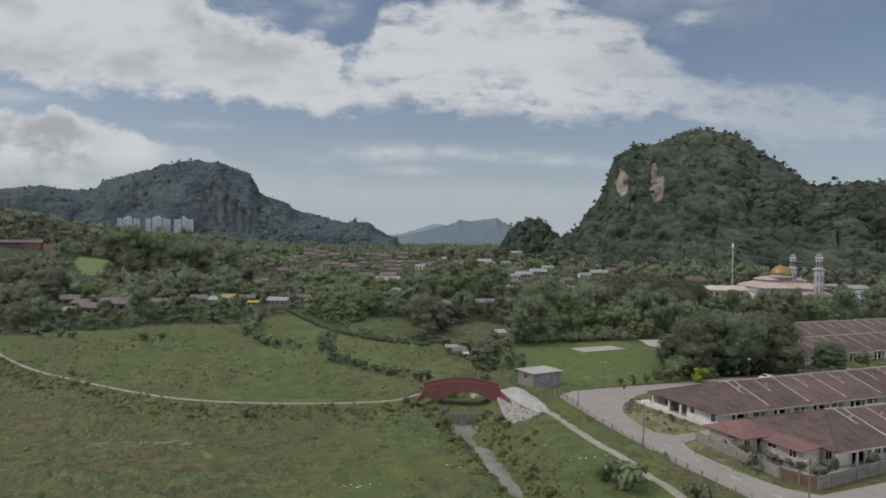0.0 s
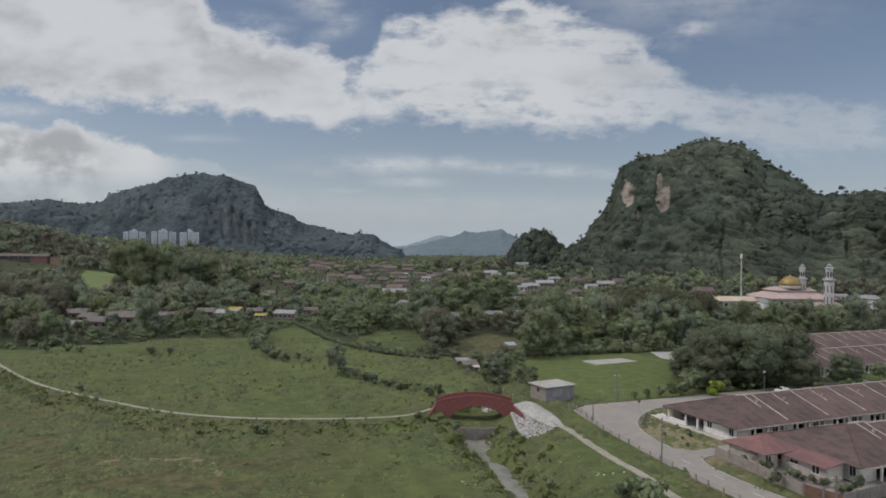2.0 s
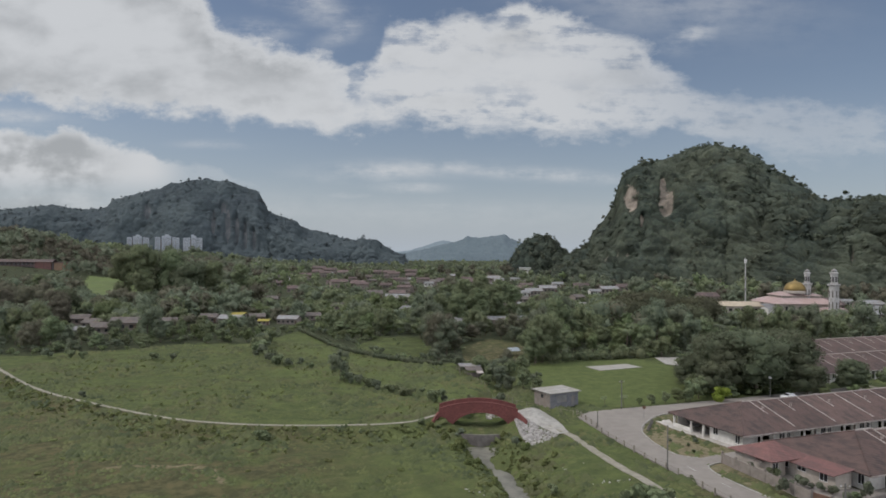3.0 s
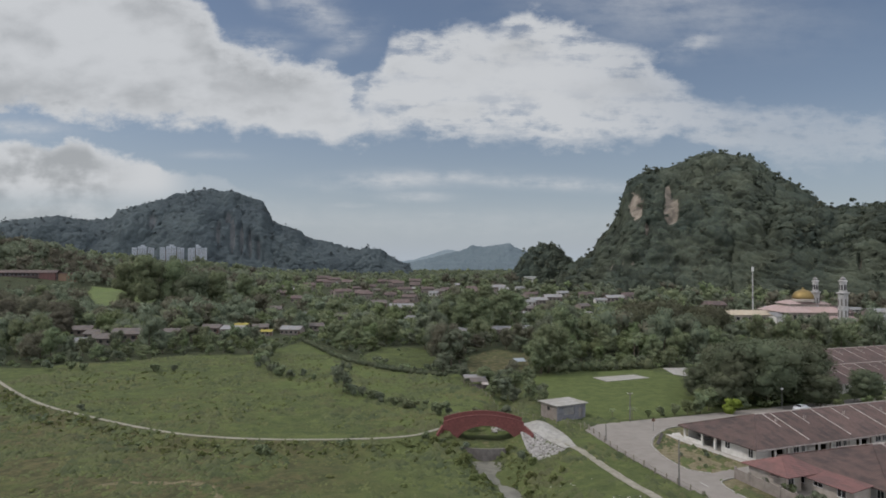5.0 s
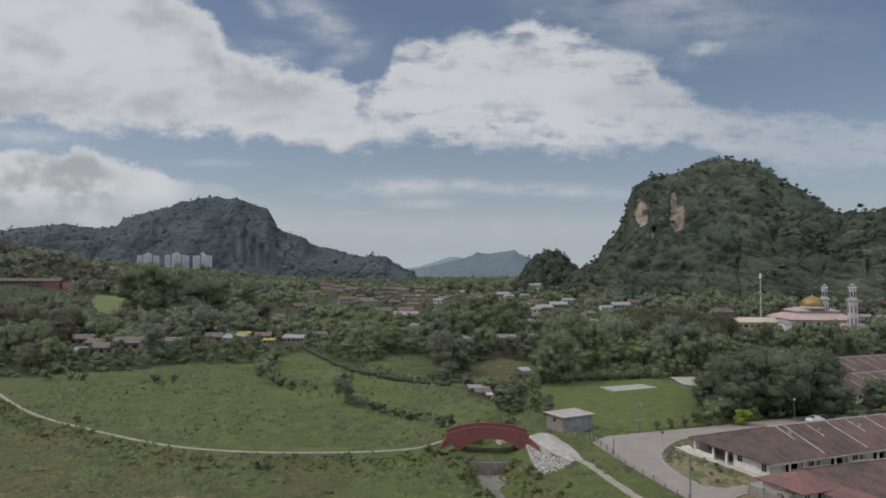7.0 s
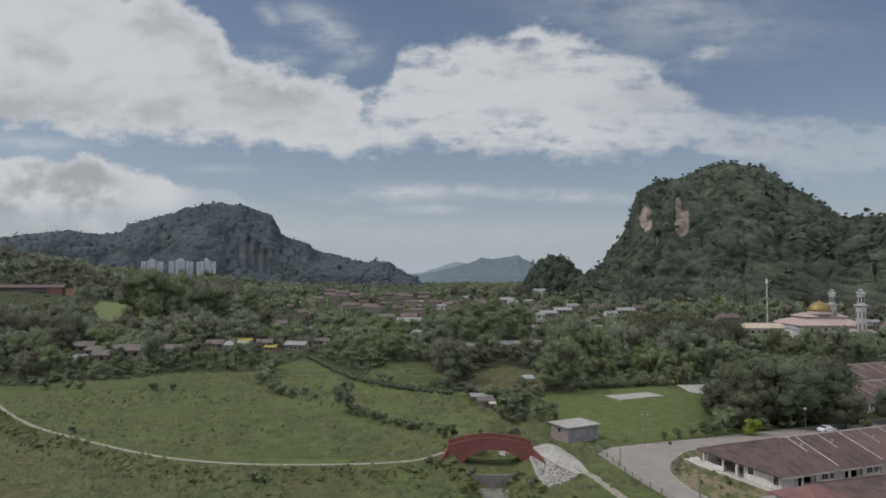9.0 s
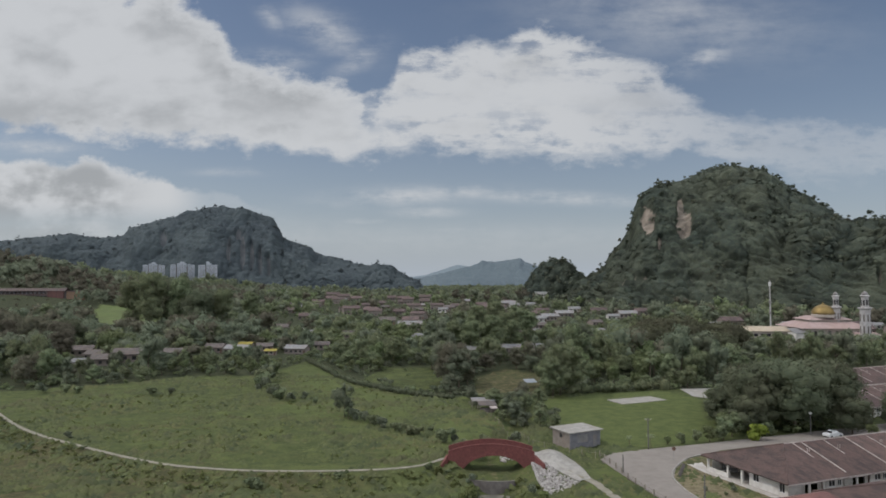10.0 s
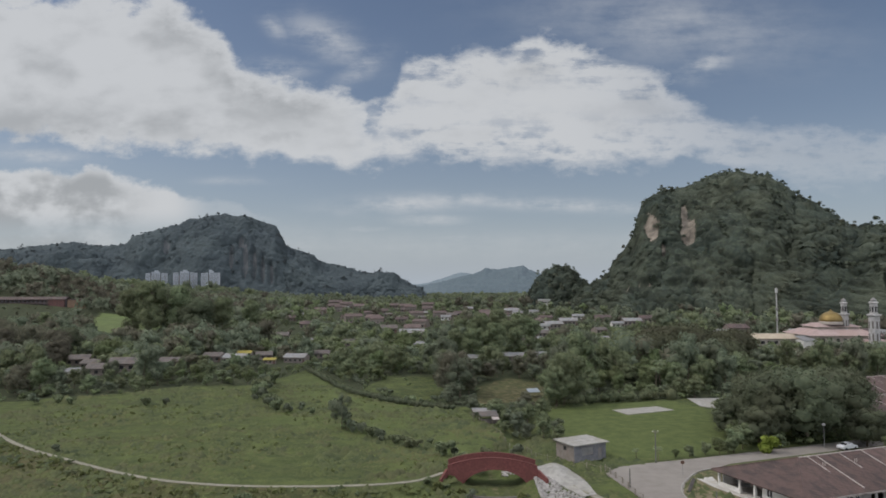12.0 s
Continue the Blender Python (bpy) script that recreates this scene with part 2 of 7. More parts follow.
def ground_material():
    """Meadow grass; attributes tell mown turf, dry patches and bare soil."""
    mat = bpy.data.materials.new("ground")
    mat.use_nodes = True
    n = Nodes(mat.node_tree)
    place = n.add("ShaderNodeNewGeometry").outputs["Position"]
    attr = {k: n.attribute(k) for k in ("mown", "dry", "soil", "woods")}
    tuft, patch, wide = n.noise(place, 1.6, 7.0, 0.65), n.noise(place, 0.16, 6.0, 0.6), n.noise(place, 0.035, 4.0, 0.6)
    rough_grass = n.mix(n.step(tuft, 0.32, 0.7), (0.043, 0.053, 0.022, 1), (0.081, 0.096, 0.036, 1))
    rough_grass = n.mix(n.math("MULTIPLY", n.step(patch, 0.45, 0.66), 0.35), rough_grass, (0.050, 0.051, 0.024, 1))
    rough_grass = n.mix(n.math("MULTIPLY", n.step(n.noise(place, 0.42, 7.0, 0.68), 0.47, 0.60), 0.75), rough_grass, (0.029, 0.040, 0.018, 1))
    rough_grass = n.mix(n.math("MULTIPLY", n.step(n.noise(place, 0.17, 6.0, 0.65), 0.48, 0.64), 0.70), rough_grass, (0.096, 0.114, 0.039, 1))
    rough_grass = n.mix(n.math("MULTIPLY", n.step(n.noise(place, 0.9, 5.0, 0.6), 0.60, 0.72), 0.25), rough_grass, (0.104, 0.098, 0.046, 1))
    dry = n.mix(n.step(n.noise(place, 0.5, 7.0, 0.68), 0.36, 0.66), (0.042, 0.045, 0.022, 1), (0.090, 0.080, 0.040, 1))
    amount = n.math("MULTIPLY", attr["dry"], n.step(n.math("ADD", patch, n.math("MULTIPLY", wide, 0.6)), 0.56, 0.86))
    colour = n.mix(amount, rough_grass, dry)
    turf = n.mix(n.step(n.noise(place, 0.35, 7.0, 0.7), 0.3, 0.7), (0.056, 0.072, 0.026, 1), (0.090, 0.108, 0.039, 1))
    colour = n.mix(attr["mown"], colour, turf)
    soil = n.mix(n.step(n.noise(place, 0.8, 7.0, 0.7), 0.3, 0.7), (0.104, 0.088, 0.052, 1), (0.176, 0.152, 0.096, 1))
    edge = n.step(n.math("ADD", attr["soil"], n.math("MULTIPLY", n.math("SUBTRACT", n.noise(place, 0.5, 5.0), 0.5), 0.9)), 0.45, 0.7)
    colour = n.mix(edge, colour, soil)
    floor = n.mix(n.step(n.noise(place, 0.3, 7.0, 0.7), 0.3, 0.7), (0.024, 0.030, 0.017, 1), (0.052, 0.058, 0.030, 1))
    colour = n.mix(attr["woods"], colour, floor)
    bsdf = n.add("ShaderNodeBsdfPrincipled", Base_Color=colour, Roughness=0.95)
    bsdf.inputs["Specular IOR Level"].default_value = 0.1
    relief = n.add("ShaderNodeBump", Strength=0.6, Distance=0.25, Height=n.noise(place, 1.1, 8.0, 0.7))
    n.tree.links.new(relief.outputs[0], bsdf.inputs["Normal"])
    out = n.add("ShaderNodeOutputMaterial")
    n.tree.links.new(bsdf.outputs[0], out.inputs[0])
    MATS["ground"] = mat


def hill_material(name, low, high, rock_low, rock_high, scale, haze_glow=None, uneven=1.0):
    """Wooded slope with bare limestone where the attribute rock says so."""
    mat = bpy.data.materials.new(name)
    mat.use_nodes = True
    n = Nodes(mat.node_tree)
    place = n.add("ShaderNodeNewGeometry").outputs["Position"]
    green = n.mix(n.step(n.math("ADD", n.math("MULTIPLY", n.noise(place, scale * 0.16, 5.0, 0.6), 0.6), n.math("MULTIPLY", n.noise(place, scale * 3, 5.0, 0.65), 0.4)), 0.36, 0.62), (*low, 1), (*high, 1))
    green = n.add("ShaderNodeHueSaturation", Color=green, Value=n.math("MULTIPLY_ADD", n.attribute("tint"), uneven, 1.0)).outputs[0]
    tall = n.times(place, (1, 1, 0.22))
    rock = n.mix(n.step(n.noise(tall, scale * 0.8, 8.0, 0.7), 0.3, 0.7), (*rock_low, 1), (*rock_high, 1))
    bare = n.attribute("rock")
    bare = n.step(n.math("ADD", bare, n.math("MULTIPLY", n.math("SUBTRACT", n.noise(tall, scale * 0.9, 7.0, 0.72), 0.5), 2.0)), 0.42, 0.66)
    colour = n.mix(bare, green, rock)
    bsdf = n.add("ShaderNodeBsdfPrincipled", Base_Color=colour, Roughness=0.95)
    bsdf.inputs["Specular IOR Level"].default_value = 0.1
    # Distance haze is put in as light given off by the slope.
    if haze_glow:
        bsdf.inputs["Emission Color"].default_value, bsdf.inputs["Emission Strength"].default_value = (*haze_glow, 1), 1.0
    relief = n.add("ShaderNodeBump", Strength=0.9, Distance=2.0, Height=n.noise(place, scale * 2.0, 8.0, 0.7))
    n.tree.links.new(relief.outputs[0], bsdf.inputs["Normal"])
    out = n.add("ShaderNodeOutputMaterial")
    n.tree.links.new(bsdf.outputs[0], out.inputs[0])
    MATS[name] = mat


def roof_material(name, low, high, dirt, ribs=True):
    """Concrete tiles with courses across the fall and dark algae streaks."""
    mat = bpy.data.materials.new(name)
    mat.use_nodes = True
    n = Nodes(mat.node_tree)
    place = n.add("ShaderNodeTexCoord").outputs["Object"]
    stretch = n.times(place, (0.8, 0.4, 0.4))
    base = n.mix(n.step(n.noise(place, 2.2, 8.0, 0.7), 0.3, 0.7), (*low, 1), (*high, 1))
    streak = n.math("MULTIPLY", n.step(n.noise(stretch, 0.8, 7.0, 0.65), 0.40, 0.66), 0.8)
    base = n.mix(streak, base, (*dirt, 1))
    rnd = n.add("ShaderNodeObjectInfo").outputs["Random"]
    base = n.add("ShaderNodeHueSaturation", Color=base, Value=n.math("ADD", 0.86, n.math("MULTIPLY", rnd, 0.42))).outputs[0]
    bsdf = n.add("ShaderNodeBsdfPrincipled", Base_Color=base, Roughness=0.75)
    bsdf.inputs["Specular IOR Level"].default_value = 0.3
    wave = n.add("ShaderNodeTexWave", Vector=place, Scale=0.95, Distortion=0.3)
    wave.bands_direction = "Y" if ribs else "X"
    relief = n.add("ShaderNodeBump", Strength=0.5, Distance=0.06, Height=wave.outputs["Fac"])
    n.tree.links.new(relief.outputs[0], bsdf.inputs["Normal"])
    out = n.add("ShaderNodeOutputMaterial")
    n.tree.links.new(bsdf.outputs[0], out.inputs[0])
    MATS[name] = mat


ground_material()
hill_material("hill_woods", (0.027, 0.036, 0.030), (0.058, 0.066, 0.047), (0.085, 0.074, 0.062), (0.28, 0.240, 0.195), 0.09)
# Blue-grey haze over the western ridge is mixed into its base colours.
hill_material("hazy_ridge_woods", (0.042, 0.053, 0.059), (0.061, 0.075, 0.078), (0.058, 0.066, 0.071), (0.095, 0.098, 0.100), 0.045, uneven=0.35)
# The haze over the far hills is their emission, stronger on the paler ones.
hill_material("distant_hill", (0.05, 0.07, 0.07), (0.07, 0.09, 0.09), (0.1, 0.1, 0.1), (0.15, 0.15, 0.15), 0.012, haze_glow=(0.050, 0.059, 0.080), uneven=0.12)
hill_material("pale_hill", (0.05, 0.07, 0.07), (0.07, 0.09, 0.09), (0.1, 0.1, 0.1), (0.15, 0.15, 0.15), 0.012, haze_glow=(0.125, 0.145, 0.175), uneven=0.1)
LEAF = dict(rough=0.8, vary=0.28, coords="World", bump=0.0, leafy=True)
material("leaf_dark", (0.118, 0.140, 0.101), (0.183, 0.207, 0.136), 0.7, stain=(0.155, 0.156, 0.111), stain_scale=0.05, **LEAF)
material("leaf_deep", (0.083, 0.099, 0.066), (0.132, 0.150, 0.092), 0.7, stain=(0.129, 0.130, 0.083), stain_scale=0.12, **LEAF)
material("turf", (0.066, 0.091, 0.029), (0.101, 0.128, 0.040), 0.12, rough=0.95, stain=(0.059, 0.069, 0.027), stain_scale=0.03, coords="World")
material("blue_sheet", (0.194, 0.223, 0.252), (0.259, 0.288, 0.317), 0.8, rough=0.5)
material("leaf_mid", (0.130, 0.162, 0.096), (0.204, 0.234, 0.130), 0.8, stain=(0.174, 0.184, 0.109), stain_scale=0.06, **LEAF)
material("leaf_light", (0.125, 0.159, 0.080), (0.184, 0.221, 0.108), 0.9, stain=(0.162, 0.177, 0.093), stain_scale=0.08, **LEAF)
material("leaf_brown", (0.111, 0.112, 0.082), (0.167, 0.159, 0.111), 0.7, stain=(0.132, 0.118, 0.089), stain_scale=0.08, **LEAF)
material("leaf_olive", (0.078, 0.084, 0.055), (0.122, 0.127, 0.076), 0.5, stain=(0.099, 0.093, 0.064), stain_scale=0.08, **LEAF)
material("leaf_hill", (0.075, 0.093, 0.073), (0.120, 0.140, 0.099), 0.05, stain=(0.121, 0.115, 0.080), stain_scale=0.010, stain_amount=0.7, **{**LEAF, "vary": 0.14})
# Ridge trees: greens greyed and blued in the base colour, standing for haze.
material("leaf_hazy_ridge", (0.063, 0.076, 0.081), (0.085, 0.099, 0.103), 0.03, **{**LEAF, "vary": 0.06})
material("leaf_scrub", (0.118, 0.142, 0.055), (0.178, 0.199, 0.079), 0.9, stain=(0.148, 0.152, 0.067), stain_scale=0.1, **LEAF)
material("leaf_yellow", (0.190, 0.255, 0.050), (0.300, 0.360, 0.080), 1.5, **LEAF)
material("grass_blade", (0.040, 0.052, 0.021), (0.086, 0.105, 0.036), 0.19, stain=(0.090, 0.084, 0.037), stain_scale=0.045, stain_amount=0.6, rough=0.9, vary=0.12, coords="World")
material("grass_long", (0.030, 0.042, 0.018), (0.074, 0.090, 0.033), 0.28, stain=(0.078, 0.074, 0.034), stain_scale=0.05, rough=0.9, vary=0.14, coords="World")
material("bark", (0.07, 0.055, 0.04), (0.17, 0.14, 0.11), 3.0, bump=0.4, vary=0.1)
material("concrete", (0.200, 0.192, 0.176), (0.304, 0.292, 0.268), 0.9, rough=0.9, bump=0.2, bump_scale=6, stain=(0.208, 0.192, 0.160), stain_scale=0.25)
material("pale_concrete", (0.336, 0.319, 0.294), (0.454, 0.428, 0.395), 0.8, rough=0.9, bump=0.2, bump_scale=6, stain=(0.336, 0.311, 0.260), stain_scale=0.3)
material("path_concrete", (0.168, 0.156, 0.124), (0.248, 0.228, 0.188), 0.8, rough=0.9, stain=(0.136, 0.136, 0.088), stain_scale=0.3, coords="World")
material("asphalt", (0.166, 0.149, 0.131), (0.200, 0.180, 0.160), 0.5, rough=0.92, bump=0.05, bump_scale=14, stain=(0.219, 0.202, 0.178), stain_scale=0.12, coords="World")
material("road_paint", (0.279, 0.279, 0.267), (0.384, 0.378, 0.360), 2.0)
material("red_brick", (0.109, 0.038, 0.035), (0.164, 0.059, 0.053), 2.4, rough=0.85, bump=0.4, bump_scale=7, stain=(0.101, 0.040, 0.034), stain_scale=0.5)
material("rubble_stone", (0.235, 0.223, 0.206), (0.403, 0.386, 0.361), 1.5, bump=0.3, vary=0.2)
material("water", (0.085, 0.083, 0.066), (0.140, 0.135, 0.112), 0.5, rough=0.45, bump=0.08, bump_scale=3, stain=(0.18, 0.17, 0.14), stain_scale=0.5)
material("white_wall", (0.469, 0.454, 0.423), (0.575, 0.559, 0.529), 0.9, stain=(0.318, 0.295, 0.257), stain_scale=0.4, stain_amount=0.55)
material("cream_wall", (0.277, 0.248, 0.218), (0.370, 0.332, 0.294), 0.9, stain=(0.302, 0.260, 0.218), stain_scale=0.5)
material("grey_wall", (0.126, 0.126, 0.136), (0.183, 0.183, 0.196), 1.3, stain=(0.102, 0.102, 0.113), stain_scale=0.5, bump=0.2)
material("tan_wall", (0.155, 0.135, 0.120), (0.224, 0.197, 0.174), 1.2, stain=(0.193, 0.155, 0.132), stain_scale=0.6, bump=0.2)
material("pole_grey", (0.09, 0.085, 0.08), (0.15, 0.142, 0.132), 3.0)
material("car_paint", (0.55, 0.56, 0.57), (0.62, 0.63, 0.64), 2.0, rough=0.25)
material("tyre", (0.015, 0.015, 0.016), (0.03, 0.03, 0.03), 4.0)
material("dark_wall", (0.105, 0.095, 0.087), (0.161, 0.143, 0.133), 1.2, stain=(0.077, 0.066, 0.059), stain_scale=0.5, bump=0.2)
material("brown_metal", (0.085, 0.049, 0.036), (0.137, 0.081, 0.058), 1.0, rough=0.6, stain=(0.065, 0.039, 0.029), stain_scale=0.6)
material("dark_opening", (0.012, 0.012, 0.013), (0.03, 0.03, 0.032), 1.0, rough=0.35)
material("white_cap", (0.258, 0.224, 0.204), (0.354, 0.320, 0.293), 1.5, stain=(0.163, 0.130, 0.116), stain_scale=0.7)
material("white_metal", (0.521, 0.521, 0.504), (0.630, 0.630, 0.622), 1.0, rough=0.5)
material("gold", (0.170, 0.118, 0.041), (0.226, 0.161, 0.062), 0.8, rough=0.5, metal=0.5)
material("pink_roof", (0.260, 0.195, 0.183), (0.328, 0.252, 0.235), 0.3, stain=(0.286, 0.202, 0.176), stain_scale=0.1)
material("tan_roof", (0.302, 0.256, 0.189), (0.386, 0.332, 0.252), 0.3, stain=(0.277, 0.227, 0.176), stain_scale=0.1)
material("grey_sheet", (0.141, 0.141, 0.141), (0.215, 0.215, 0.212), 0.8, rough=0.5, stain=(0.162, 0.128, 0.107), stain_scale=0.3)
material("pale_sheet", (0.134, 0.134, 0.132), (0.184, 0.184, 0.179), 0.8, rough=0.5, stain=(0.130, 0.109, 0.099), stain_scale=0.4)
material("rust_sheet", (0.075, 0.068, 0.063), (0.135, 0.116, 0.106), 0.6, stain=(0.09, 0.065, 0.055), stain_scale=0.3)
material("yellow_sheet", (0.207, 0.174, 0.037), (0.257, 0.216, 0.062), 0.6)
material("wood_post", (0.13, 0.115, 0.095), (0.22, 0.195, 0.165), 3.0, vary=0.15)
material("tower_white", (0.285, 0.309, 0.337), (0.361, 0.385, 0.413), 0.05)
material("minaret_grey", (0.302, 0.294, 0.286), (0.403, 0.395, 0.386), 0.5, stain=(0.252, 0.235, 0.218), stain_scale=0.3)
material("ochre_wall", (0.165, 0.109, 0.074), (0.225, 0.150, 0.101), 0.4, stain=(0.150, 0.105, 0.083), stain_scale=0.2)
roof_material("roof_brown", (0.064, 0.041, 0.035), (0.094, 0.061, 0.052), (0.033, 0.025, 0.023))
roof_material("roof_red", (0.112, 0.054, 0.048), (0.156, 0.078, 0.069), (0.084, 0.050, 0.046))
roof_material("roof_rust", (0.072, 0.050, 0.044), (0.112, 0.078, 0.070), (0.044, 0.035, 0.034))


# ---------------------------------------------------------------- mesh building
class Mesh:
    """Gathers vertices and faces for one mesh."""

    def __init__(self):
        self.v, self.f = [], []

    def add(self, verts, faces):
        k = len(self.v)
        self.v += [tuple(p) for p in verts]
        self.f += [tuple(i + k for i in face) for face in faces]
        return self

    def box(self, x0, y0, z0, x1, y1, z1, m=None):
        pts = [Vector((x, y, z)) for z in (z0, z1) for x, y in ((x0, y0), (x1, y0), (x1, y1), (x0, y1))]
        if m is not None:
            pts = [m @ p for p in pts]
        return self.add(pts, [(3, 2, 1, 0), (4, 5, 6, 7), (0, 1, 5, 4), (1, 2, 6, 5), (2, 3, 7, 6), (3, 0, 4, 7)])

    def slab(self, outline, thick):
        """A plate under a plane outline of 3D points (counter-clockwise from above)."""
        n = len(outline)
        low = [(x, y, z - thick) for x, y, z in outline]
        faces = [tuple(range(n)), tuple(range(2 * n - 1, n - 1, -1))]
        faces += [(i, i + n, (i + 1) % n + n, (i + 1) % n) for i in range(n)]
        return self.add(list(outline) + low, faces)

    def tube(self, a, b, r0, r1, sides=8, caps=True):
        a, b = Vector(a), Vector(b)
        turn = (b - a).to_track_quat("Z", "Y").to_matrix()
        ring = [Vector((math.cos(2 * math.pi * i / sides), math.sin(2 * math.pi * i / sides), 0)) for i in range(sides)]
        pts = [a + turn @ (p * r0) for p in ring] + [b + turn @ (p * r1) for p in ring]
        faces = [(i, (i + 1) % sides, (i + 1) % sides + sides, i + sides) for i in range(sides)]
        if caps:
            faces += [tuple(range(sides - 1, -1, -1)), tuple(range(sides, 2 * sides))]
        return self.add(pts, faces)

    def lathe(self, profile, sides=24, at=(0, 0, 0), phase=0.0):
        pts, faces = [], []
        for r, z in profile:
            pts += [(at[0] + r * math.cos(2 * math.pi * i / sides + phase), at[1] + r * math.sin(2 * math.pi * i / sides + phase), at[2] + z) for i in range(sides)]
        for k in range(len(profile) - 1):
            faces += [(k * sides + i, k * sides + (i + 1) % sides, (k + 1) * sides + (i + 1) % sides, (k + 1) * sides + i) for i in range(sides)]
        faces += [tuple(range(sides - 1, -1, -1)), tuple(range((len(profile) - 1) * sides, len(profile) * sides))]
        return self.add(pts, faces)

    def mesh(self, name, mat, smooth=False):
        me = bpy.data.meshes.new(name)
        me.from_pydata(self.v, [], self.f)
        if mat:
            me.materials.append(MATS[mat])
        if smooth:
            me.polygons.foreach_set("use_smooth", [True] * len(me.polygons))
        me.update()
        return me


def part(name, m, mat, parent, label="", smooth=False):
    ob = new(name, m.mesh(name, mat, smooth))
    ob.parent = parent
    if label:
        tagged(ob, label)
    return ob


def thing(name, label, category, m=None, group="", kind=""):
    """An empty that holds a thing's parts."""
    ob = new(name)
    ob.empty_display_size = 0.2
    if m is not None:
        ob.matrix_basis = m
    return tagged(ob, label, category, group, kind)


def solid(name, m, mat, label, category, group="", kind="", smooth=False):
    return tagged(new(name, m.mesh(name, mat, smooth)), label, category, group, kind)


def spline(points, step=1.0):
    """A smooth line through plan points, in even steps."""
    pts = [Vector(p) for p in points]
    pts = [2 * pts[0] - pts[1]] + pts + [2 * pts[-1] - pts[-2]]
    out = []
    for i in range(1, len(pts) - 2):
        p0, p1, p2, p3 = pts[i - 1:i + 3]
        count = max(1, int((p2 - p1).length / step))
        for k in range(count):
            t = k / count
            out.append(0.5 * (2 * p1 + (p2 - p0) * t + (2 * p0 - 5 * p1 + 4 * p2 - p3) * t * t + (3 * p1 - p0 - 3 * p2 + p3) * t ** 3))
    return out + [pts[-2]]


def inside(poly, x, y):
    """Whether plan points lie in a polygon (arrays)."""
    x, y = np.asarray(x, float), np.asarray(y, float)
    hit = np.zeros(x.shape, bool)
    for (x0, y0), (x1, y1) in zip(poly, poly[1:] + poly[:1]):
        cross = (y0 > y) != (y1 > y)
        hit ^= cross & (x < (x1 - x0) * (y - y0) / ((y1 - y0) or 1e-9) + x0)
    return hit


def distance(line, x, y):
    """Distance from plan points to a polyline (arrays)."""
    x, y = np.asarray(x, float), np.asarray(y, float)
    best = np.full(x.shape, 1e9)
    for p, q in zip(line, line[1:]):
        dx, dy = q[0] - p[0], q[1] - p[1]
        t = np.clip(((x - p[0]) * dx + (y - p[1]) * dy) / (dx * dx + dy * dy + 1e-9), 0, 1)
        best = np.minimum(best, np.hypot(x - p[0] - t * dx, y - p[1] - t * dy))
    return best


def ease(v):
    v = np.clip(v, 0, 1)
    return v * v * (3 - 2 * v)


def lumps(x, y, size, seed=0, octaves=3):
    """Smooth value noise on the plan, about -1 to 1 (arrays)."""
    out, amp, total = 0.0, 1.0, 0.0
    for o in range(octaves):
        u, v = np.asarray(x, float) / size + 17.3 * seed, np.asarray(y, float) / size - 9.1 * seed
        i, j = np.floor(u), np.floor(v)
        fu, fv = ease(u - i), ease(v - j)

        def at(a, b):
            h = np.sin(a * 127.1 + b * 311.7 + seed * 74.7 + o * 19.19) * 43758.5453
            return (h - np.floor(h)) * 2 - 1
        out = out + amp * ((at(i, j) * (1 - fu) + at(i + 1, j) * fu) * (1 - fv) + (at(i, j + 1) * (1 - fu) + at(i + 1, j + 1) * fu) * fv)
        total, amp, size = total + amp, amp * 0.5, size * 0.5
    return out / total


# ---------------------------------------------------------------- plan
PATH_WEST = [(-190, 262), (-150, 212), (-119.3, 179), (-98.2, 159.6), (-79.1, 147), (-62.1, 137.2), (-50.9, 132.8), (-36.8, 130.6), (-20.2, 131.4), (-10.3, 133.8), (-3.5, 137.2)]
PATH_EAST = [(18.4, 132.5), (20.4, 128), (25.3, 109), (29.7, 92.8), (33, 80), (38, 62)]
STREAM = [(-6, 230), (6, 205), (14, 178), (8, 160), (4.6, 146), (4.4, 132), (4.6, 120), (7.2, 113), (9.0, 102.7), (10.9, 92.9), (13.2, 84), (17, 70), (22, 40)]
ROAD = [(25.0, 140), (26.6, 132), (28.6, 122), (32.3, 108.5), (35.6, 96.8), (39.5, 87.5), (45, 72), (56, 48), (78, 52), (66, 84), (100, 100), (118, 108), (115, 116), (63, 92.2), (50, 86.6),
        (45.6, 89.5), (42.4, 95.5), (39.6, 104), (39.8, 109), (43.5, 111), (75, 124.4), (110, 139), (108.6, 142.4), (72, 127.4), (44.6, 115.2), (39.8, 112.5), (36.9, 114.0), (35.2, 121), (35.2, 128.6), (37.4, 134.6), (42, 141.4), (50, 147.3), (75, 158), (110, 172), (108, 177.5), (70, 161.6), (46, 151.6), (34, 147.2), (28, 144.4)]
PITCH = [(22, 203), (17.5, 176), (27.4, 158), (30, 148.5), (46.4, 152.5), (56, 160), (59, 182), (66, 206), (59, 218), (40, 213)]
OPEN = [(-230, 40), (-215, 250), (-150, 216), (-141, 212), (-112, 228), (-100, 244), (-74, 247), (-66, 292), (-34, 228), (-18, 212), (-4, 204), (2, 190), (8, 172), (14, 172), (20, 206), (40, 216),
        (59, 221), (88, 226), (76, 202), (60, 182), (57, 162), (48, 153), (60, 157), (110, 177), (150, 192), (150, 40)]
GLADE = [(-36, 236), (-31, 272), (-11, 266), (-6, 226), (-15, 217)]
HEATH = [(2, 214), (3, 246), (14, 264), (32, 254), (25, 232), (20, 214)]
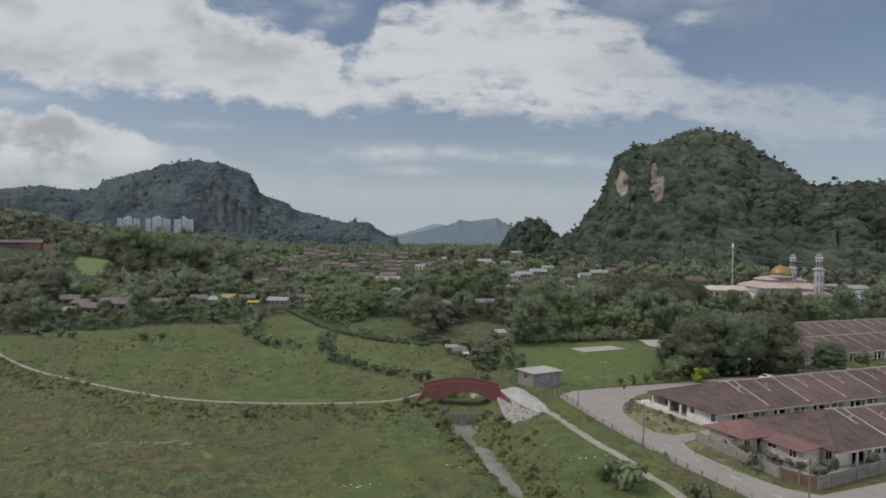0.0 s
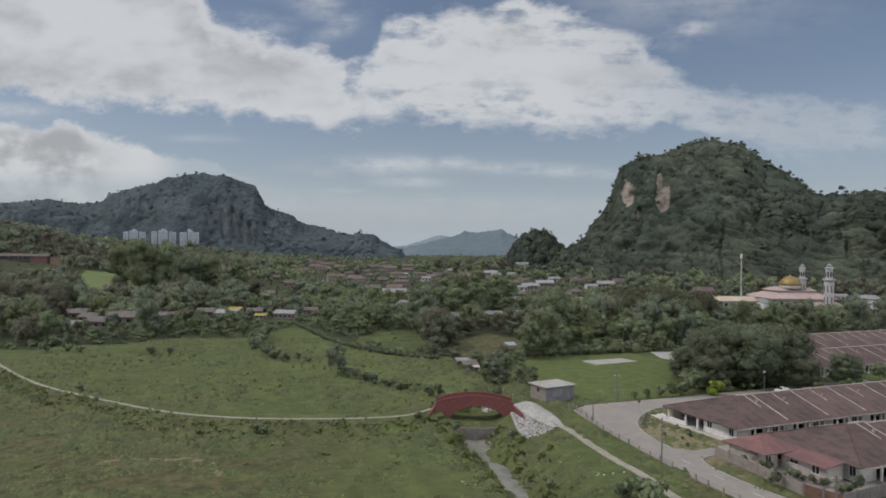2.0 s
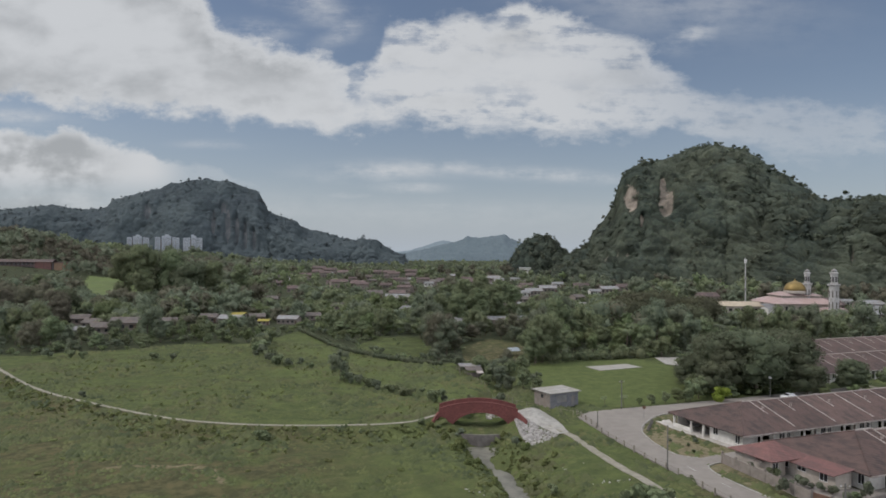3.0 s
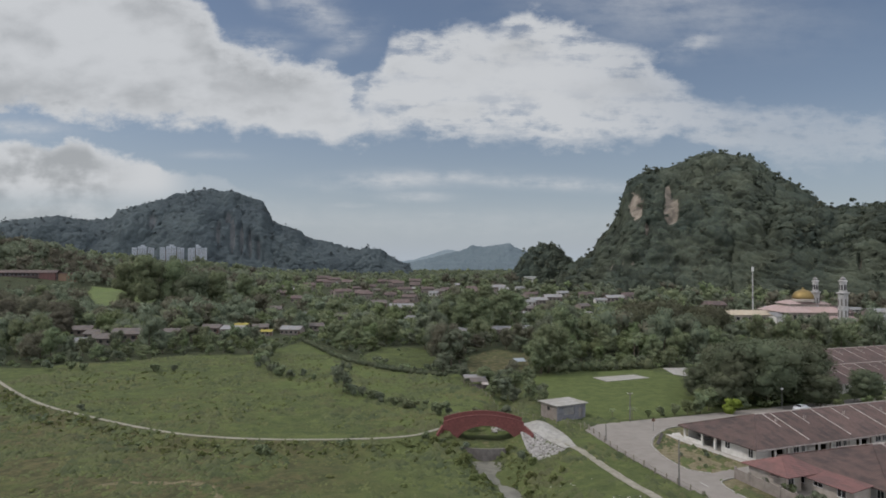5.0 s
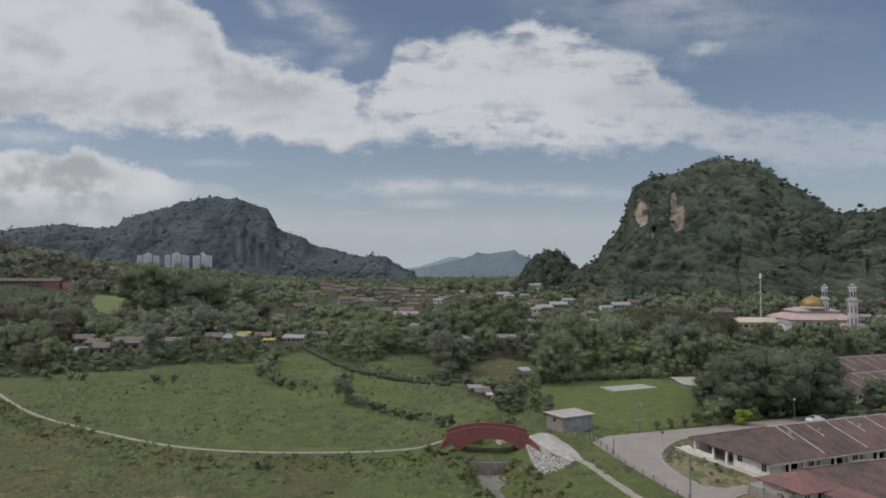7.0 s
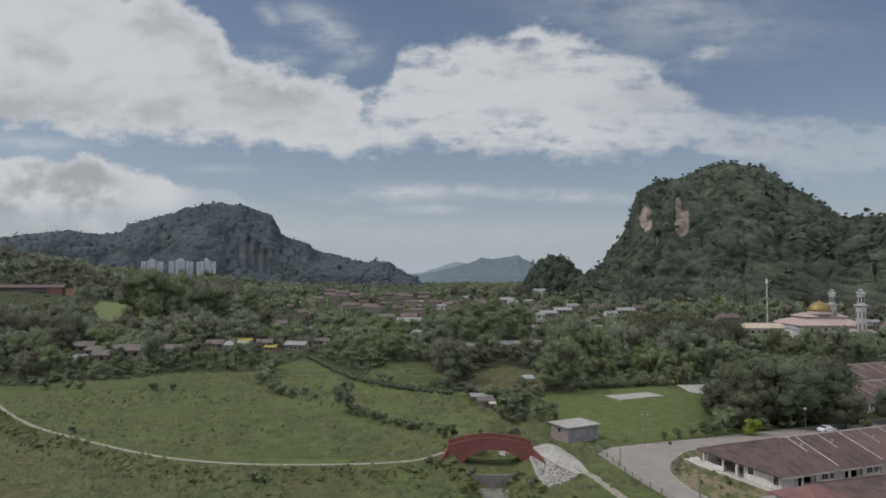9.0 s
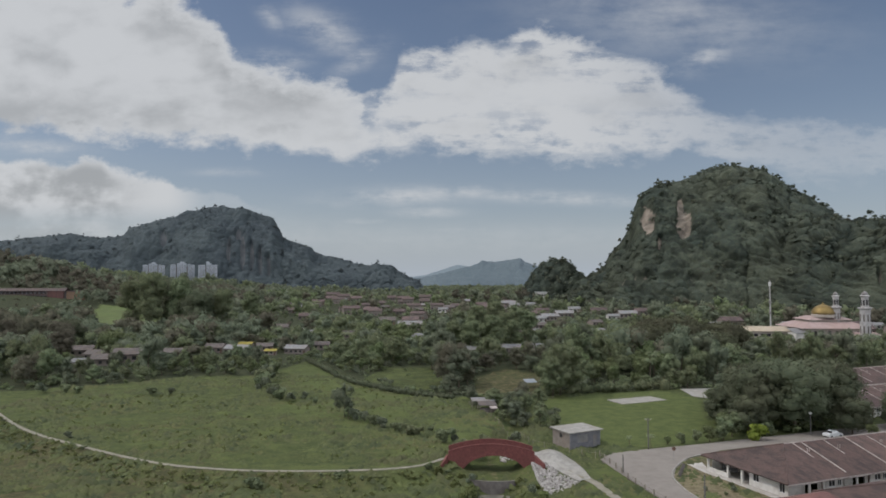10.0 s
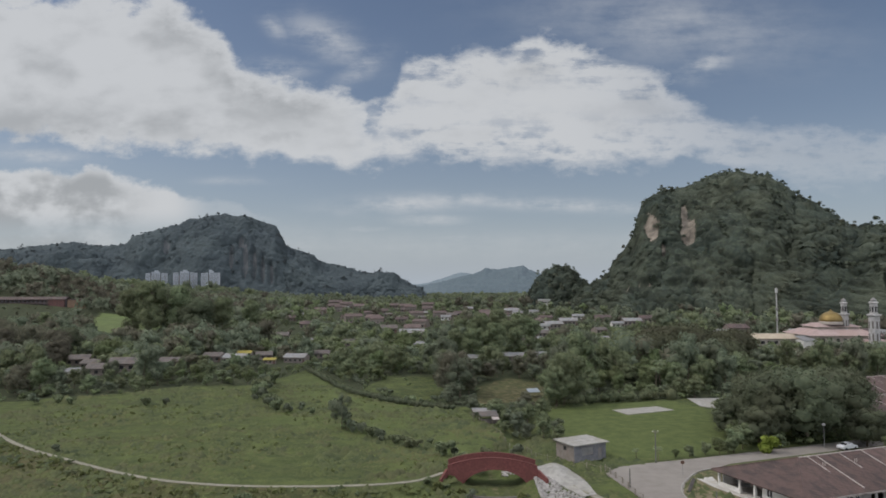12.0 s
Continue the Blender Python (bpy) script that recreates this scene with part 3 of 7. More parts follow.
CLEARING = [(-262, 470), (-214, 462), (-234, 515), (-262, 600), (-305, 650), (-350, 640), (-315, 560), (-285, 505)]


def height(x, y):
    """The lie of the land."""
    x, y = np.asarray(x, float), np.asarray(y, float)
    z = 0.30 * lumps(x, y, 9.0, 1) + 0.35 * lumps(x, y, 40.0, 2) + 0.34 * lumps(x, y, 4.0, 21, 2)
    west = distance(PATH_WEST, x, y)
    near_side = ease((np.interp(x, [p[0] for p in PATH_WEST], [p[1] for p in PATH_WEST]) - y) / 6.5) * ease((21 - x) / 8)
    z = z - 1.4 * near_side * ease((150 + x) / 60)
    keep = ease(west / 4.0)
    z = z * keep
    s = distance(STREAM, x, y)
    z = z - 2.0 * (1 - ease((s - 0.3) / 4.5)) * ease((230 - y) / 40)
    # approaches of the bridge
    mound = np.exp(-(((x - 15.5) / 3.4) ** 2 + ((y - 138.0) / 6.5) ** 2)) * 1.9
    mound += np.exp(-(((x + 4.5) / 4.0) ** 2 + ((y - 138.0) / 3.5) ** 2)) * 0.9
    z = z + mound
    # a grassy shelf under the bridge and the pool below the sill
    shelf = np.exp(-((x - 4.6) / 5.7) ** 6 - ((y - 136.0) / 6.6) ** 6)
    z = z * (1 - shelf) - (1.25 - 0.3 * lumps(x, y, 3.0, 33, 2)) * shelf
    pool = np.exp(-((x - 4.7) / 4.0) ** 6 - ((y - 125.6) / 3.6) ** 6)
    z = z * (1 - pool) - 3.5 * pool
    flat = inside(ROAD, x, y) | inside(PITCH, x, y) | ((x > 33) & (y < 215 + 0.3 * x) & (y > 55 + 0.2 * x))
    z = np.where(flat, -0.06, z)
    # rising ground to the west and south-west of the far hill
    z = z + 46 * ease((y - 520) / 380) * ease((-x - 0.42 * y - 20) / (0.26 * y + 1))
    z = z + (10 + 10 * ease((y - 950) / 400)) * ease((y - 350) / 500) * ease((-x - 0.12 * y) / (0.3 * y + 1))
    return z


def build_ground():
    def lines(fine0, fine1, step, low, high):
        mid = list(np.arange(fine0, fine1 + 1e-6, step))
        up, d = [], step
        while (up[-1] if up else fine1) < high:
            d *= 1.12
            up.append((up[-1] if up else fine1) + d)
        down, d = [], step
        while (down[-1] if down else fine0) > low:
            d *= 1.12
            down.append((down[-1] if down else fine0) - d)
        return np.array(down[::-1] + mid + up)
    xs, ys = lines(-125, 70, 1.05, -9000, 9000), lines(72, 225, 1.0, -4000, 12000)
    gx, gy = np.meshgrid(xs, ys)
    gz = height(gx, gy)
    verts = np.stack([gx, gy, gz], -1).reshape(-1, 3)
    w, h = len(xs), len(ys)
    i = (np.arange(h - 1)[:, None] * w + np.arange(w - 1)[None]).ravel()
    faces = np.stack([i, i + 1, i + w + 1, i + w], 1)
    me = bpy.data.meshes.new("ground")
    me.from_pydata(verts.tolist(), [], faces.tolist())
    me.polygons.foreach_set("use_smooth", [True] * len(me.polygons))
    x, y = verts[:, 0], verts[:, 1]
    mown = inside(PITCH, x, y) * 1.0
    mown = np.maximum(mown, inside(CLEARING, x, y) * 1.0)
    west = np.interp(x, [p[0] for p in PATH_WEST], [p[1] for p in PATH_WEST])
    upper = (y > west) & (x < 10) & (y < 300)
    mown = np.maximum(mown, (0.28 + 0.7 * ease((x + 62) / 14) * ease((y - 150 + 0.9 * (x + 20)) / 14)) * upper * inside(OPEN, x, y))
    dry = ((~upper) & (x < 16)) * (0.25 + 0.75 * ease((-x - 8) / 25))
    mown = np.maximum(mown, 0.45 * (~upper & (y < 135)) * ease((x + 28) / 20) * (x < 32))
    dry = np.maximum(dry, inside(HEATH, x, y) * 1.0)
    dry = np.maximum(dry, ((x > 33) & (y < 140)) * 0.8)
    soil = np.maximum(0.0, 0.92 - 0.035 * np.hypot(x - 40, (y - 123) * 0.5)) * (x > 33)
    trail = [(-57, 107.5), (-51, 109.5), (-44, 110), (-40, 108), (-35.5, 102)]
    soil = np.maximum(soil, 0.85 * (1 - ease(distance(trail, x, y) / 1.7)))
    soil = np.maximum(soil, 0.5 * (1 - ease((distance(STREAM, x, y) - 0.8) / 1.6)) * (y < 150))
    soil = np.maximum(soil, 0.60 * (1 - ease((np.hypot(x - 18.5, y - 137) - 2.0) / 3.0)))
    soil = np.maximum(soil, 0.45 * inside(HEATH, x, y))
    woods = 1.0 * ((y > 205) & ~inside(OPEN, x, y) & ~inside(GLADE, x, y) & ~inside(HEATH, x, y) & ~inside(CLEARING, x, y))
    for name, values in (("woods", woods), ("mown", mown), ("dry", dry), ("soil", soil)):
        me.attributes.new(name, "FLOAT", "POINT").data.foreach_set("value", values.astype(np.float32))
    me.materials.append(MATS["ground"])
    me.update()
    tagged(new("ground", me), "rough green meadow with dry patches and mown turf", "ground", kind="structure")


build_ground()


def build_lawn():
    """A mown green on the rising land beyond the trees."""
    xs, ys = np.arange(-352, -208, 4.0), np.arange(458, 656, 4.0)
    gx, gy = np.meshgrid(xs, ys)
    gz = height(gx, gy) + 1.0
    w = len(xs)
    i = np.array([r * w + c for r in range(len(ys) - 1) for c in range(w - 1) if inside(CLEARING, xs[c] + 2, ys[r] + 2)])
    me = bpy.data.meshes.new("lawn")
    me.from_pydata(np.stack([gx, gy, gz], -1).reshape(-1, 3).tolist(), [], np.stack([i, i + 1, i + w + 1, i + w], 1).tolist())
    me.materials.append(MATS["turf"])
    tagged(new("lawn", me), "bright green mown lawn between dark trees", "lawn", kind="structure")


build_lawn()


def ribbon(points, width, lift, thick=0.12, widths=None):
    """A paved strip along a plan line, on the land."""
    m, line = Mesh(), spline(points, 1.5)
    pts = []
    for i, p in enumerate(line):
        d = (line[min(i + 1, len(line) - 1)] - line[max(i - 1, 0)]).normalized()
        side = Vector((-d.y, d.x))
        half = width / 2 if widths is None else np.interp(i / (len(line) - 1), *widths) / 2
        z = float(height(p.x, p.y)) + lift
        for k, dz in ((half, 0), (-half, 0), (-half, -thick), (half, -thick)):
            q = p + side * k
            pts.append((q.x, q.y, z + dz))
    faces = []
    for i in range(len(line) - 1):
        a, b = 4 * i, 4 * i + 4
        faces += [(a + k, a + (k + 1) % 4, b + (k + 1) % 4, b + k) for k in range(4)]
    return m.add(pts, [f[::-1] for f in faces])


solid("footpath", ribbon(PATH_WEST, 0.95, 0.08), "path_concrete", "narrow pale concrete footpath across the meadow", "path", kind="structure")
solid("footpath", ribbon(PATH_EAST, 1.5, 0.12), "path_concrete", "straight pale concrete footpath down from the bridge", "path", kind="structure")


# ---------------------------------------------------------------- water, road, bridge
def build_stream():
    m = Mesh()
    line = [p for p in spline(STREAM, 1.5) if p.y < 130]
    pts = []
    for i, p in enumerate(line):
        d = (line[min(i + 1, len(line) - 1)] - line[max(i - 1, 0)]).normalized()
        half = 2.4 + 2.0 * math.exp(-((p.y - 125.5) / 3.5) ** 4)
        pts += [(p.x - d.y * half, p.y + d.x * half, -3.2), (p.x + d.y * half, p.y - d.x * half, -3.2)]
    m.add(pts, [(2 * i, 2 * i + 1, 2 * i + 3, 2 * i + 2) for i in range(len(line) - 1)])
    solid("water", m, "water", "shallow murky grey stream water in a narrow channel", "water", kind="structure")


def fill(outline, z, thick=0.2):
    """A flat plate with any outline, cut into triangles."""
    bm = bmesh.new()
    vs = [bm.verts.new((x, y, z)) for x, y in outline]
    face = bm.faces.new(vs)
    if face.normal.z < 0 or face.calc_area() and sum((x1 - x0) * (y1 + y0) for (x0, y0), (x1, y1) in zip(outline, outline[1:] + outline[:1])) > 0:
        face.normal_flip()
    r = bmesh.ops.extrude_face_region(bm, geom=[face])
    bmesh.ops.translate(bm, verts=[g for g in r["geom"] if isinstance(g, bmesh.types.BMVert)], vec=(0, 0, thick))
    bmesh.ops.triangulate(bm, faces=bm.faces[:])
    bmesh.ops.recalc_face_normals(bm, faces=bm.faces[:])
    return bm


def plate(name, outline, z, thick, mat, label, category, kind="structure"):
    bm = fill(outline, z - thick, thick)
    me = bpy.data.meshes.new(name)
    bm.to_mesh(me)
    bm.free()
    me.materials.append(MATS[mat])
    return tagged(new(name, me), label, category, kind=kind)


def build_road():
    plate("road", ROAD, 0.02, 0.3, "asphalt", "worn light grey asphalt estate road", "road")
    centre = [(36.3, 108), (38.6, 100.5), (41.5, 92.5), (45.5, 83), (50, 74)]
    line = spline(centre, 1.0)
    for i in range(0, len(line) - 3, 7):
        m = Mesh()
        a, b = line[i], line[i + 2]
        d = (b - a).normalized() * 0.07
        m.slab([(a.x + d.y, a.y - d.x, 0.028), (b.x + d.y, b.y - d.x, 0.028), (b.x - d.y, b.y + d.x, 0.028), (a.x - d.y, a.y + d.x, 0.028)][::-1], 0.006)
        solid("lane_mark", m, "road_paint", "faded white dash painted on the asphalt", "road marking", group="lane marks", kind="structure")
    kerb = ribbon([(39.8, 112.6), (36.8, 114.1), (35.1, 121), (35.1, 128.7), (37.3, 134.7), (42, 141.5), (47.5, 145)], 0.22, 0.19, 0.3)
    solid("kerb", kerb, "concrete", "weathered concrete kerb round the verge", "kerb", kind="structure")
    kerb = ribbon([(46.2, 88.6), (42.6, 95.5), (39.7, 104), (39.9, 108.6), (43.5, 110.7)], 0.2, 0.17, 0.3)
    solid("kerb", kerb, "concrete", "weathered concrete kerb round the verge", "kerb", kind="structure")
    plate("pavement", [(40.3, 137.4), (41.4, 132.6), (48.0, 117.4), (49.4, 118.0), (42.9, 133.2), (43.4, 138.4)], 0.04, 0.12, "pale_concrete", "pale concrete walk beside the end house", "walkway")
    plate("pavement", [(39.4, 202.7), (42.1, 195.9), (56.2, 202.9), (53.1, 208.5)], 0.05, 0.12, "concrete", "pale concrete slab on the playing field", "concrete slab")
    plate("pavement", [(65.5, 209), (72.5, 203), (82, 214), (86, 225), (66, 222)], 0.04, 0.12, "concrete", "light grey concrete court beside the field", "concrete court")


def build_bridge():
    bridge = thing("footbridge", "hump-backed footbridge of dull red brick over the stream", "bridge", pose(4.3, 136.0, 0))
    left, right, steps = -7.9, 7.9, 40

    def top(x):
        return 2.40 + 1.35 * (1 - (x / 7.9) ** 2)

    def arch(x):
        k = 1 - ((x - 0.5) / 5.9) ** 2
        return -1.9 + 3.65 * math.sqrt(k) if k > 0 else -2.4

    def wall(y0, y1, crest, floor):
        m = Mesh()
        xs = sorted(set(list(np.linspace(left, right, steps + 1)) + [-5.4, -5.399, 6.399, 6.4]))
        pts = []
        for x in xs:
            pts += [(x, y0, floor(x)), (x, y0, crest(x)), (x, y1, crest(x)), (x, y1, floor(x))]
        faces = []
        for i in range(len(xs) - 1):
            a, b = 4 * i, 4 * i + 4
            faces += [(a, b, b + 1, a + 1), (a + 1, b + 1, b + 2, a + 2), (a + 2, b + 2, b + 3, a + 3), (a + 3, b + 3, b, a)]
        faces += [(0, 1, 2, 3), tuple(4 * (len(xs) - 1) + k for k in (3, 2, 1, 0))]
        return m.add(pts, faces)
    part("arch_body", wall(-0.2, 3.4, lambda x: top(x) - 1.05, arch), "red_brick", bridge, "dull red brick barrel with a low arch")
    part("parapet", wall(-0.45, -0.2, top, lambda x: arch(x) + 0.02), "red_brick", bridge)
    part("parapet", wall(3.4, 3.65, top, lambda x: arch(x) + 0.02), "red_brick", bridge)
    part("coping", wall(-0.52, -0.13, lambda x: top(x) + 0.10, lambda x: top(x) + 0.004), "red_brick", bridge)
    part("coping", wall(3.33, 3.72, lambda x: top(x) + 0.10, lambda x: top(x) + 0.004), "red_brick", bridge)
    # arch ring standing proud of the face
    ring = Mesh()
    pts = []
    for i in range(25):
        a = math.pi * i / 24
        for r in (1.0, 1.08):
            for y in (-0.56, -0.452):
                pts.append((0.5 + 5.9 * r * math.cos(a), y, -1.9 + 3.65 * r * math.sin(a)))
    faces = []
    for i in range(24):
        a, b = 4 * i, 4 * i + 4
        faces += [(a, b, b + 2, a + 2), (a + 2, b + 2, b + 3, a + 3), (a + 1, a, b, b + 1)]
    ring.add(pts, faces)
    part("arch_ring", ring, "red_brick", bridge)
    for x0, x1, y1, z in ((7.9, 9.3, -2.6, 1.9), (-7.9, -9.0, -2.2, 1.2)):
        wing = Mesh()
        wing.add([(x0, -0.45, -2.4), (x1, y1, -2.4), (x1, y1, z * 0.4), (x0, -0.45, top(7.9) - 0.6),
                  (x0 + (0.3 if x1 > 0 else -0.3), -0.2, -2.4), (x1 + (0.3 if x1 > 0 else -0.3), y1 + 0.25, -2.4), (x1 + (0.3 if x1 > 0 else -0.3), y1 + 0.25, z * 0.4), (x0 + (0.3 if x1 > 0 else -0.3), -0.2, top(7.9) - 0.6)],
                 [(0, 1, 2, 3), (7, 6, 5, 4), (3, 2, 6, 7), (1, 5, 6, 2), (0, 3, 7, 4)])
        part("wing_wall", wing, "red_brick", bridge)
    deck = Mesh()
    xs = np.linspace(left, right, 24)
    pts = []
    for x in xs:
        z = top(x) - 1.0
        pts += [(x, -0.195, z - 0.05), (x, -0.195, z), (x, 3.395, z), (x, 3.395, z - 0.05)]
    faces = []
    for i in range(23):
        a, b = 4 * i, 4 * i + 4
        faces += [(a + k, b + k, b + (k + 1) % 4, a + (k + 1) % 4) for k in range(4)]
    deck.add(pts, faces)
    part("deck", deck, "path_concrete", bridge, "pale concrete deck")
    # low concrete sill across the stream in front of the arch
    sill = Mesh()
    pts = []
    for i in range(17):
        a = math.pi * (i / 16)
        x, y = 4.7 - 4.7 * math.cos(a), 130.6 - 1.6 * math.sin(a)
        for dx, z in ((0, -3.6), (0, -1.0), (0.4, -1.0), (0.4, -3.6)):
            pts.append((x, y + dx, z))
    faces = []
    for i in range(16):
        a, b = 4 * i, 4 * i + 4
        faces += [(a, b, b + 1, a + 1), (a + 1, b + 1, b + 2, a + 2), (a + 2, b + 2, b + 3, a + 3)]
    sill.add(pts, faces)
    solid("weir", sill, "dark_wall", "curved grey concrete sill across the stream", "weir")
    # worn approach between the bridge and the path
    m = Mesh()
    rows = [(11.9, 136.1, 11.9, 139.5), (14.2, 134.6, 14.8, 140.4), (16.4, 132.2, 18.2, 139.2), (17.7, 129.6, 20.4, 134.5), (18.9, 126.6, 21.0, 127.4)]
    pts, fine, across = [], 24, 10
    for r in range(fine + 1):
        x0, y0, x1, y1 = [float(np.interp(r * 4 / fine, range(5), [row[k] for row in rows])) for k in range(4)]
        for k in range(across + 1):
            x, y = x0 + (x1 - x0) * k / across, y0 + (y1 - y0) * k / across
            z = float(height(x, y)) + 0.22
            if r < 4:
                z += (1.45 - z) * (1 - r / 4)
            pts.append((x, y, z))
    n = len(pts)
    faces = [((across + 1) * r + k, (across + 1) * (r + 1) + k, (across + 1) * (r + 1) + k + 1, (across + 1) * r + k + 1) for r in range(fine) for k in range(across)]
    m.add(pts + [(x, y, z - 0.9) for x, y, z in pts], faces + [tuple(i + n for i in f[::-1]) for f in faces])
    for r in range(fine):
        for k in (0, across):
            i, j = (across + 1) * r + k, (across + 1) * (r + 1) + k
            m.f.append((i, i + n, j + n, j))
    solid("ramp", m, "concrete", "pale concrete ramp that widens up to the bridge", "ramp", kind="structure")


def stone_shape(rng):
    bm = bmesh.new()
    bmesh.ops.create_icosphere(bm, subdivisions=1, radius=1.0)
    for v in bm.verts:
        v.co *= rng.uniform(0.7, 1.15)
    verts, faces = np.array([v.co[:] for v in bm.verts]), [tuple(v.index for v in f.verts) for f in bm.faces]
    bm.free()
    return verts * (1.0, 0.8, 0.6), faces


def build_rubble():
    rng = random.Random(5)
    shapes = [stone_shape(rng) for _ in range(5)]
    m = Mesh()
    for _ in range(1000):
        u, v = rng.random(), rng.random()
        x = 11.6 + 1.6 * u + 5.6 * v * (0.3 + 0.7 * u)
        y = 137 - 12.5 * u + 3.0 * v - 1.5
        if distance(PATH_EAST, x, y) < 1.2 or inside([(11.9, 136.2), (14.2, 134.8), (16.4, 132.6), (17.9, 130), (20.9, 129), (20, 140), (12, 140)], x, y):
            continue
        verts, faces = rng.choice(shapes)
        s = rng.uniform(0.14, 0.36)
        turn = Euler((rng.uniform(0, 6), rng.uniform(0, 6), rng.uniform(0, 6))).to_matrix()
        z = float(height(x, y)) + s * 0.3
        m.add([Vector((x, y, z)) + turn @ (Vector(p) * s) for p in verts], faces)
    for _ in range(200):
        x, y = 4.0 + rng.uniform(2.5, 7.5), 141.5 + rng.uniform(0, 8)
        verts, faces = rng.choice(shapes)
        s = rng.uniform(0.2, 0.5)
        m.add([Vector((x, y, float(height(x, y)) + 0.1)) + Vector(p) * s for p in verts], faces)
    solid("rubble", m, "rubble_stone", "heap of pale broken stones on the bank below the bridge", "rubble", kind="stuff")
    m = Mesh()
    for _ in range(46):
        cx, cy = rng.choice(((-10, 92), (-13, 91.5), (-16, 93), (17, 110), (22, 100), (3, 100)))
        x, y = cx + rng.gauss(0, 1.6), cy + rng.gauss(0, 0.7)
        verts, faces = rng.choice(shapes)
        s = rng.uniform(0.05, 0.2)
        m.add([Vector((x, y, float(height(x, y)) + 0.15)) + Vector(p) * s for p in verts], faces)
    solid("stones", m, "rubble_stone", "scattered whitish stones in the meadow grass", "stones", kind="stuff")


build_stream()
build_road()
build_bridge()
build_rubble()

# ---------------------------------------------------------------- foliage shapes
def ball(level):
    bm = bmesh.new()
    bmesh.ops.create_icosphere(bm, subdivisions=level, radius=1.0)
    verts, faces = np.array([v.co[:] for v in bm.verts]), np.array([[v.index for v in f.verts] for f in bm.faces])
    bm.free()
    return verts, faces


BALLS = {1: ball(1), 2: ball(2), 3: ball(3)}


def clump(rng, lobes, leaves, leaf, level=2, rough=0.28, droop=0.0, core=0.72):
    """A crown: uneven lobes (x, y, z, radius, squash) with small leaf sprays all over them. Returns vertices and triangles."""
    vs, fs, ns, k = [], [], [], 0
    area = sum(l[3] ** 2 for l in lobes)
    for x, y, z, r, squash in lobes:
        bv, bf = BALLS[level]
        jag = 1 + rough * rng.standard_normal(len(bv)).clip(-1.5, 1.5) * 0.6
        vs.append(bv * jag[:, None] * (r * core, r * core, r * core * squash) + (x, y, z))
        ns.append(bv)
        fs.append(bf + k)
        k += len(bv)
        n = int(leaves * r * r / area)
        d = rng.standard_normal((n, 3))
        d[:, 2] = d[:, 2] + 0.25
        d /= np.linalg.norm(d, axis=1)[:, None]
        at = d * (r, r, r * squash) * rng.uniform(0.82, 1.16, (n, 1)) + (x, y, z)
        at[:, 2] -= droop * rng.random(n)
        nor = d + rng.standard_normal((n, 3)) * 0.55
        nor /= np.linalg.norm(nor, axis=1)[:, None]
        side = np.cross(nor, rng.standard_normal((n, 3)))
        side /= np.linalg.norm(side, axis=1)[:, None] + 1e-9
        up = np.cross(nor, side)
        s = leaf * rng.uniform(0.6, 1.3, (n, 1))
        quad = np.stack([at - side * s, at - up * s * 0.55 + nor * s * 0.2, at + side * s, at + up * s * 0.55 + nor * s * 0.2], 1).reshape(-1, 3)
        i = k + 4 * np.arange(n)
        vs.append(quad)
        soft = d * 0.40 + nor * 0.80 + (0, 0, 0.15)
        ns.append(np.repeat(soft / np.linalg.norm(soft, axis=1)[:, None], 4, axis=0))
        fs.append(np.concatenate([np.stack([i, i + 1, i + 2], 1), np.stack([i, i + 2, i + 3], 1)]))
        k += 4 * n
    return np.concatenate(vs), np.concatenate(fs), np.concatenate(ns)


def lobes_of(rng, width, tall, base, count, flat=0.75):
    """Lobes that fill a crown of that width between base and tall."""
    out = []
    mid, half = (tall + base) / 2, (tall - base) / 2
    for i in range(count):
        a, q = rng.uniform(0, 2 * math.pi), math.sqrt(rng.uniform(0.0, 1.0))
        h = rng.uniform(-0.75, 0.85)
        reach = width / 2 * math.sqrt(max(0.1, 1 - h * h)) * q * 0.72
        r = width * rng.uniform(0.14, 0.24)
        out.append((reach * math.cos(a), reach * math.sin(a), mid + h * (half - r * flat * 0.7), r, flat))
    return out


def as_mesh(name, verts, faces, mat, normals=None):
    me = bpy.data.meshes.new(name)
    me.from_pydata(verts.tolist(), [], faces.tolist())
    me.materials.append(MATS[mat])
    me.polygons.foreach_set("use_smooth", [True] * len(me.polygons))
    me.update()
    if normals is not None:
        me.normals_split_custom_set_from_vertices(normals.tolist())
    return me


def trunk_mesh(rng, tall, radius, reach):
    """A tapered, slightly bent trunk with a few limbs."""
    m = Mesh()
    p, r = Vector((0, 0, -0.4)), radius
    for k in range(4):
        q = p + Vector((rng.uniform(-0.12, 0.12) * tall * 0.3, rng.uniform(-0.12, 0.12) * tall * 0.3, tall * 0.16))
        m.tube(p, q, r, r * 0.82, 7, caps=False)
        p, r = q, r * 0.82
    for k in range(5):
        a = 2 * math.pi * k / 5 + rng.uniform(-0.4, 0.4)
        m.tube(p - Vector((0, 0, tall * 0.1)), p + Vector((math.cos(a) * reach, math.sin(a) * reach, tall * rng.uniform(0.12, 0.32))), r * 0.7, r * 0.2, 5, caps=False)
    return m.mesh("trunk", "bark")


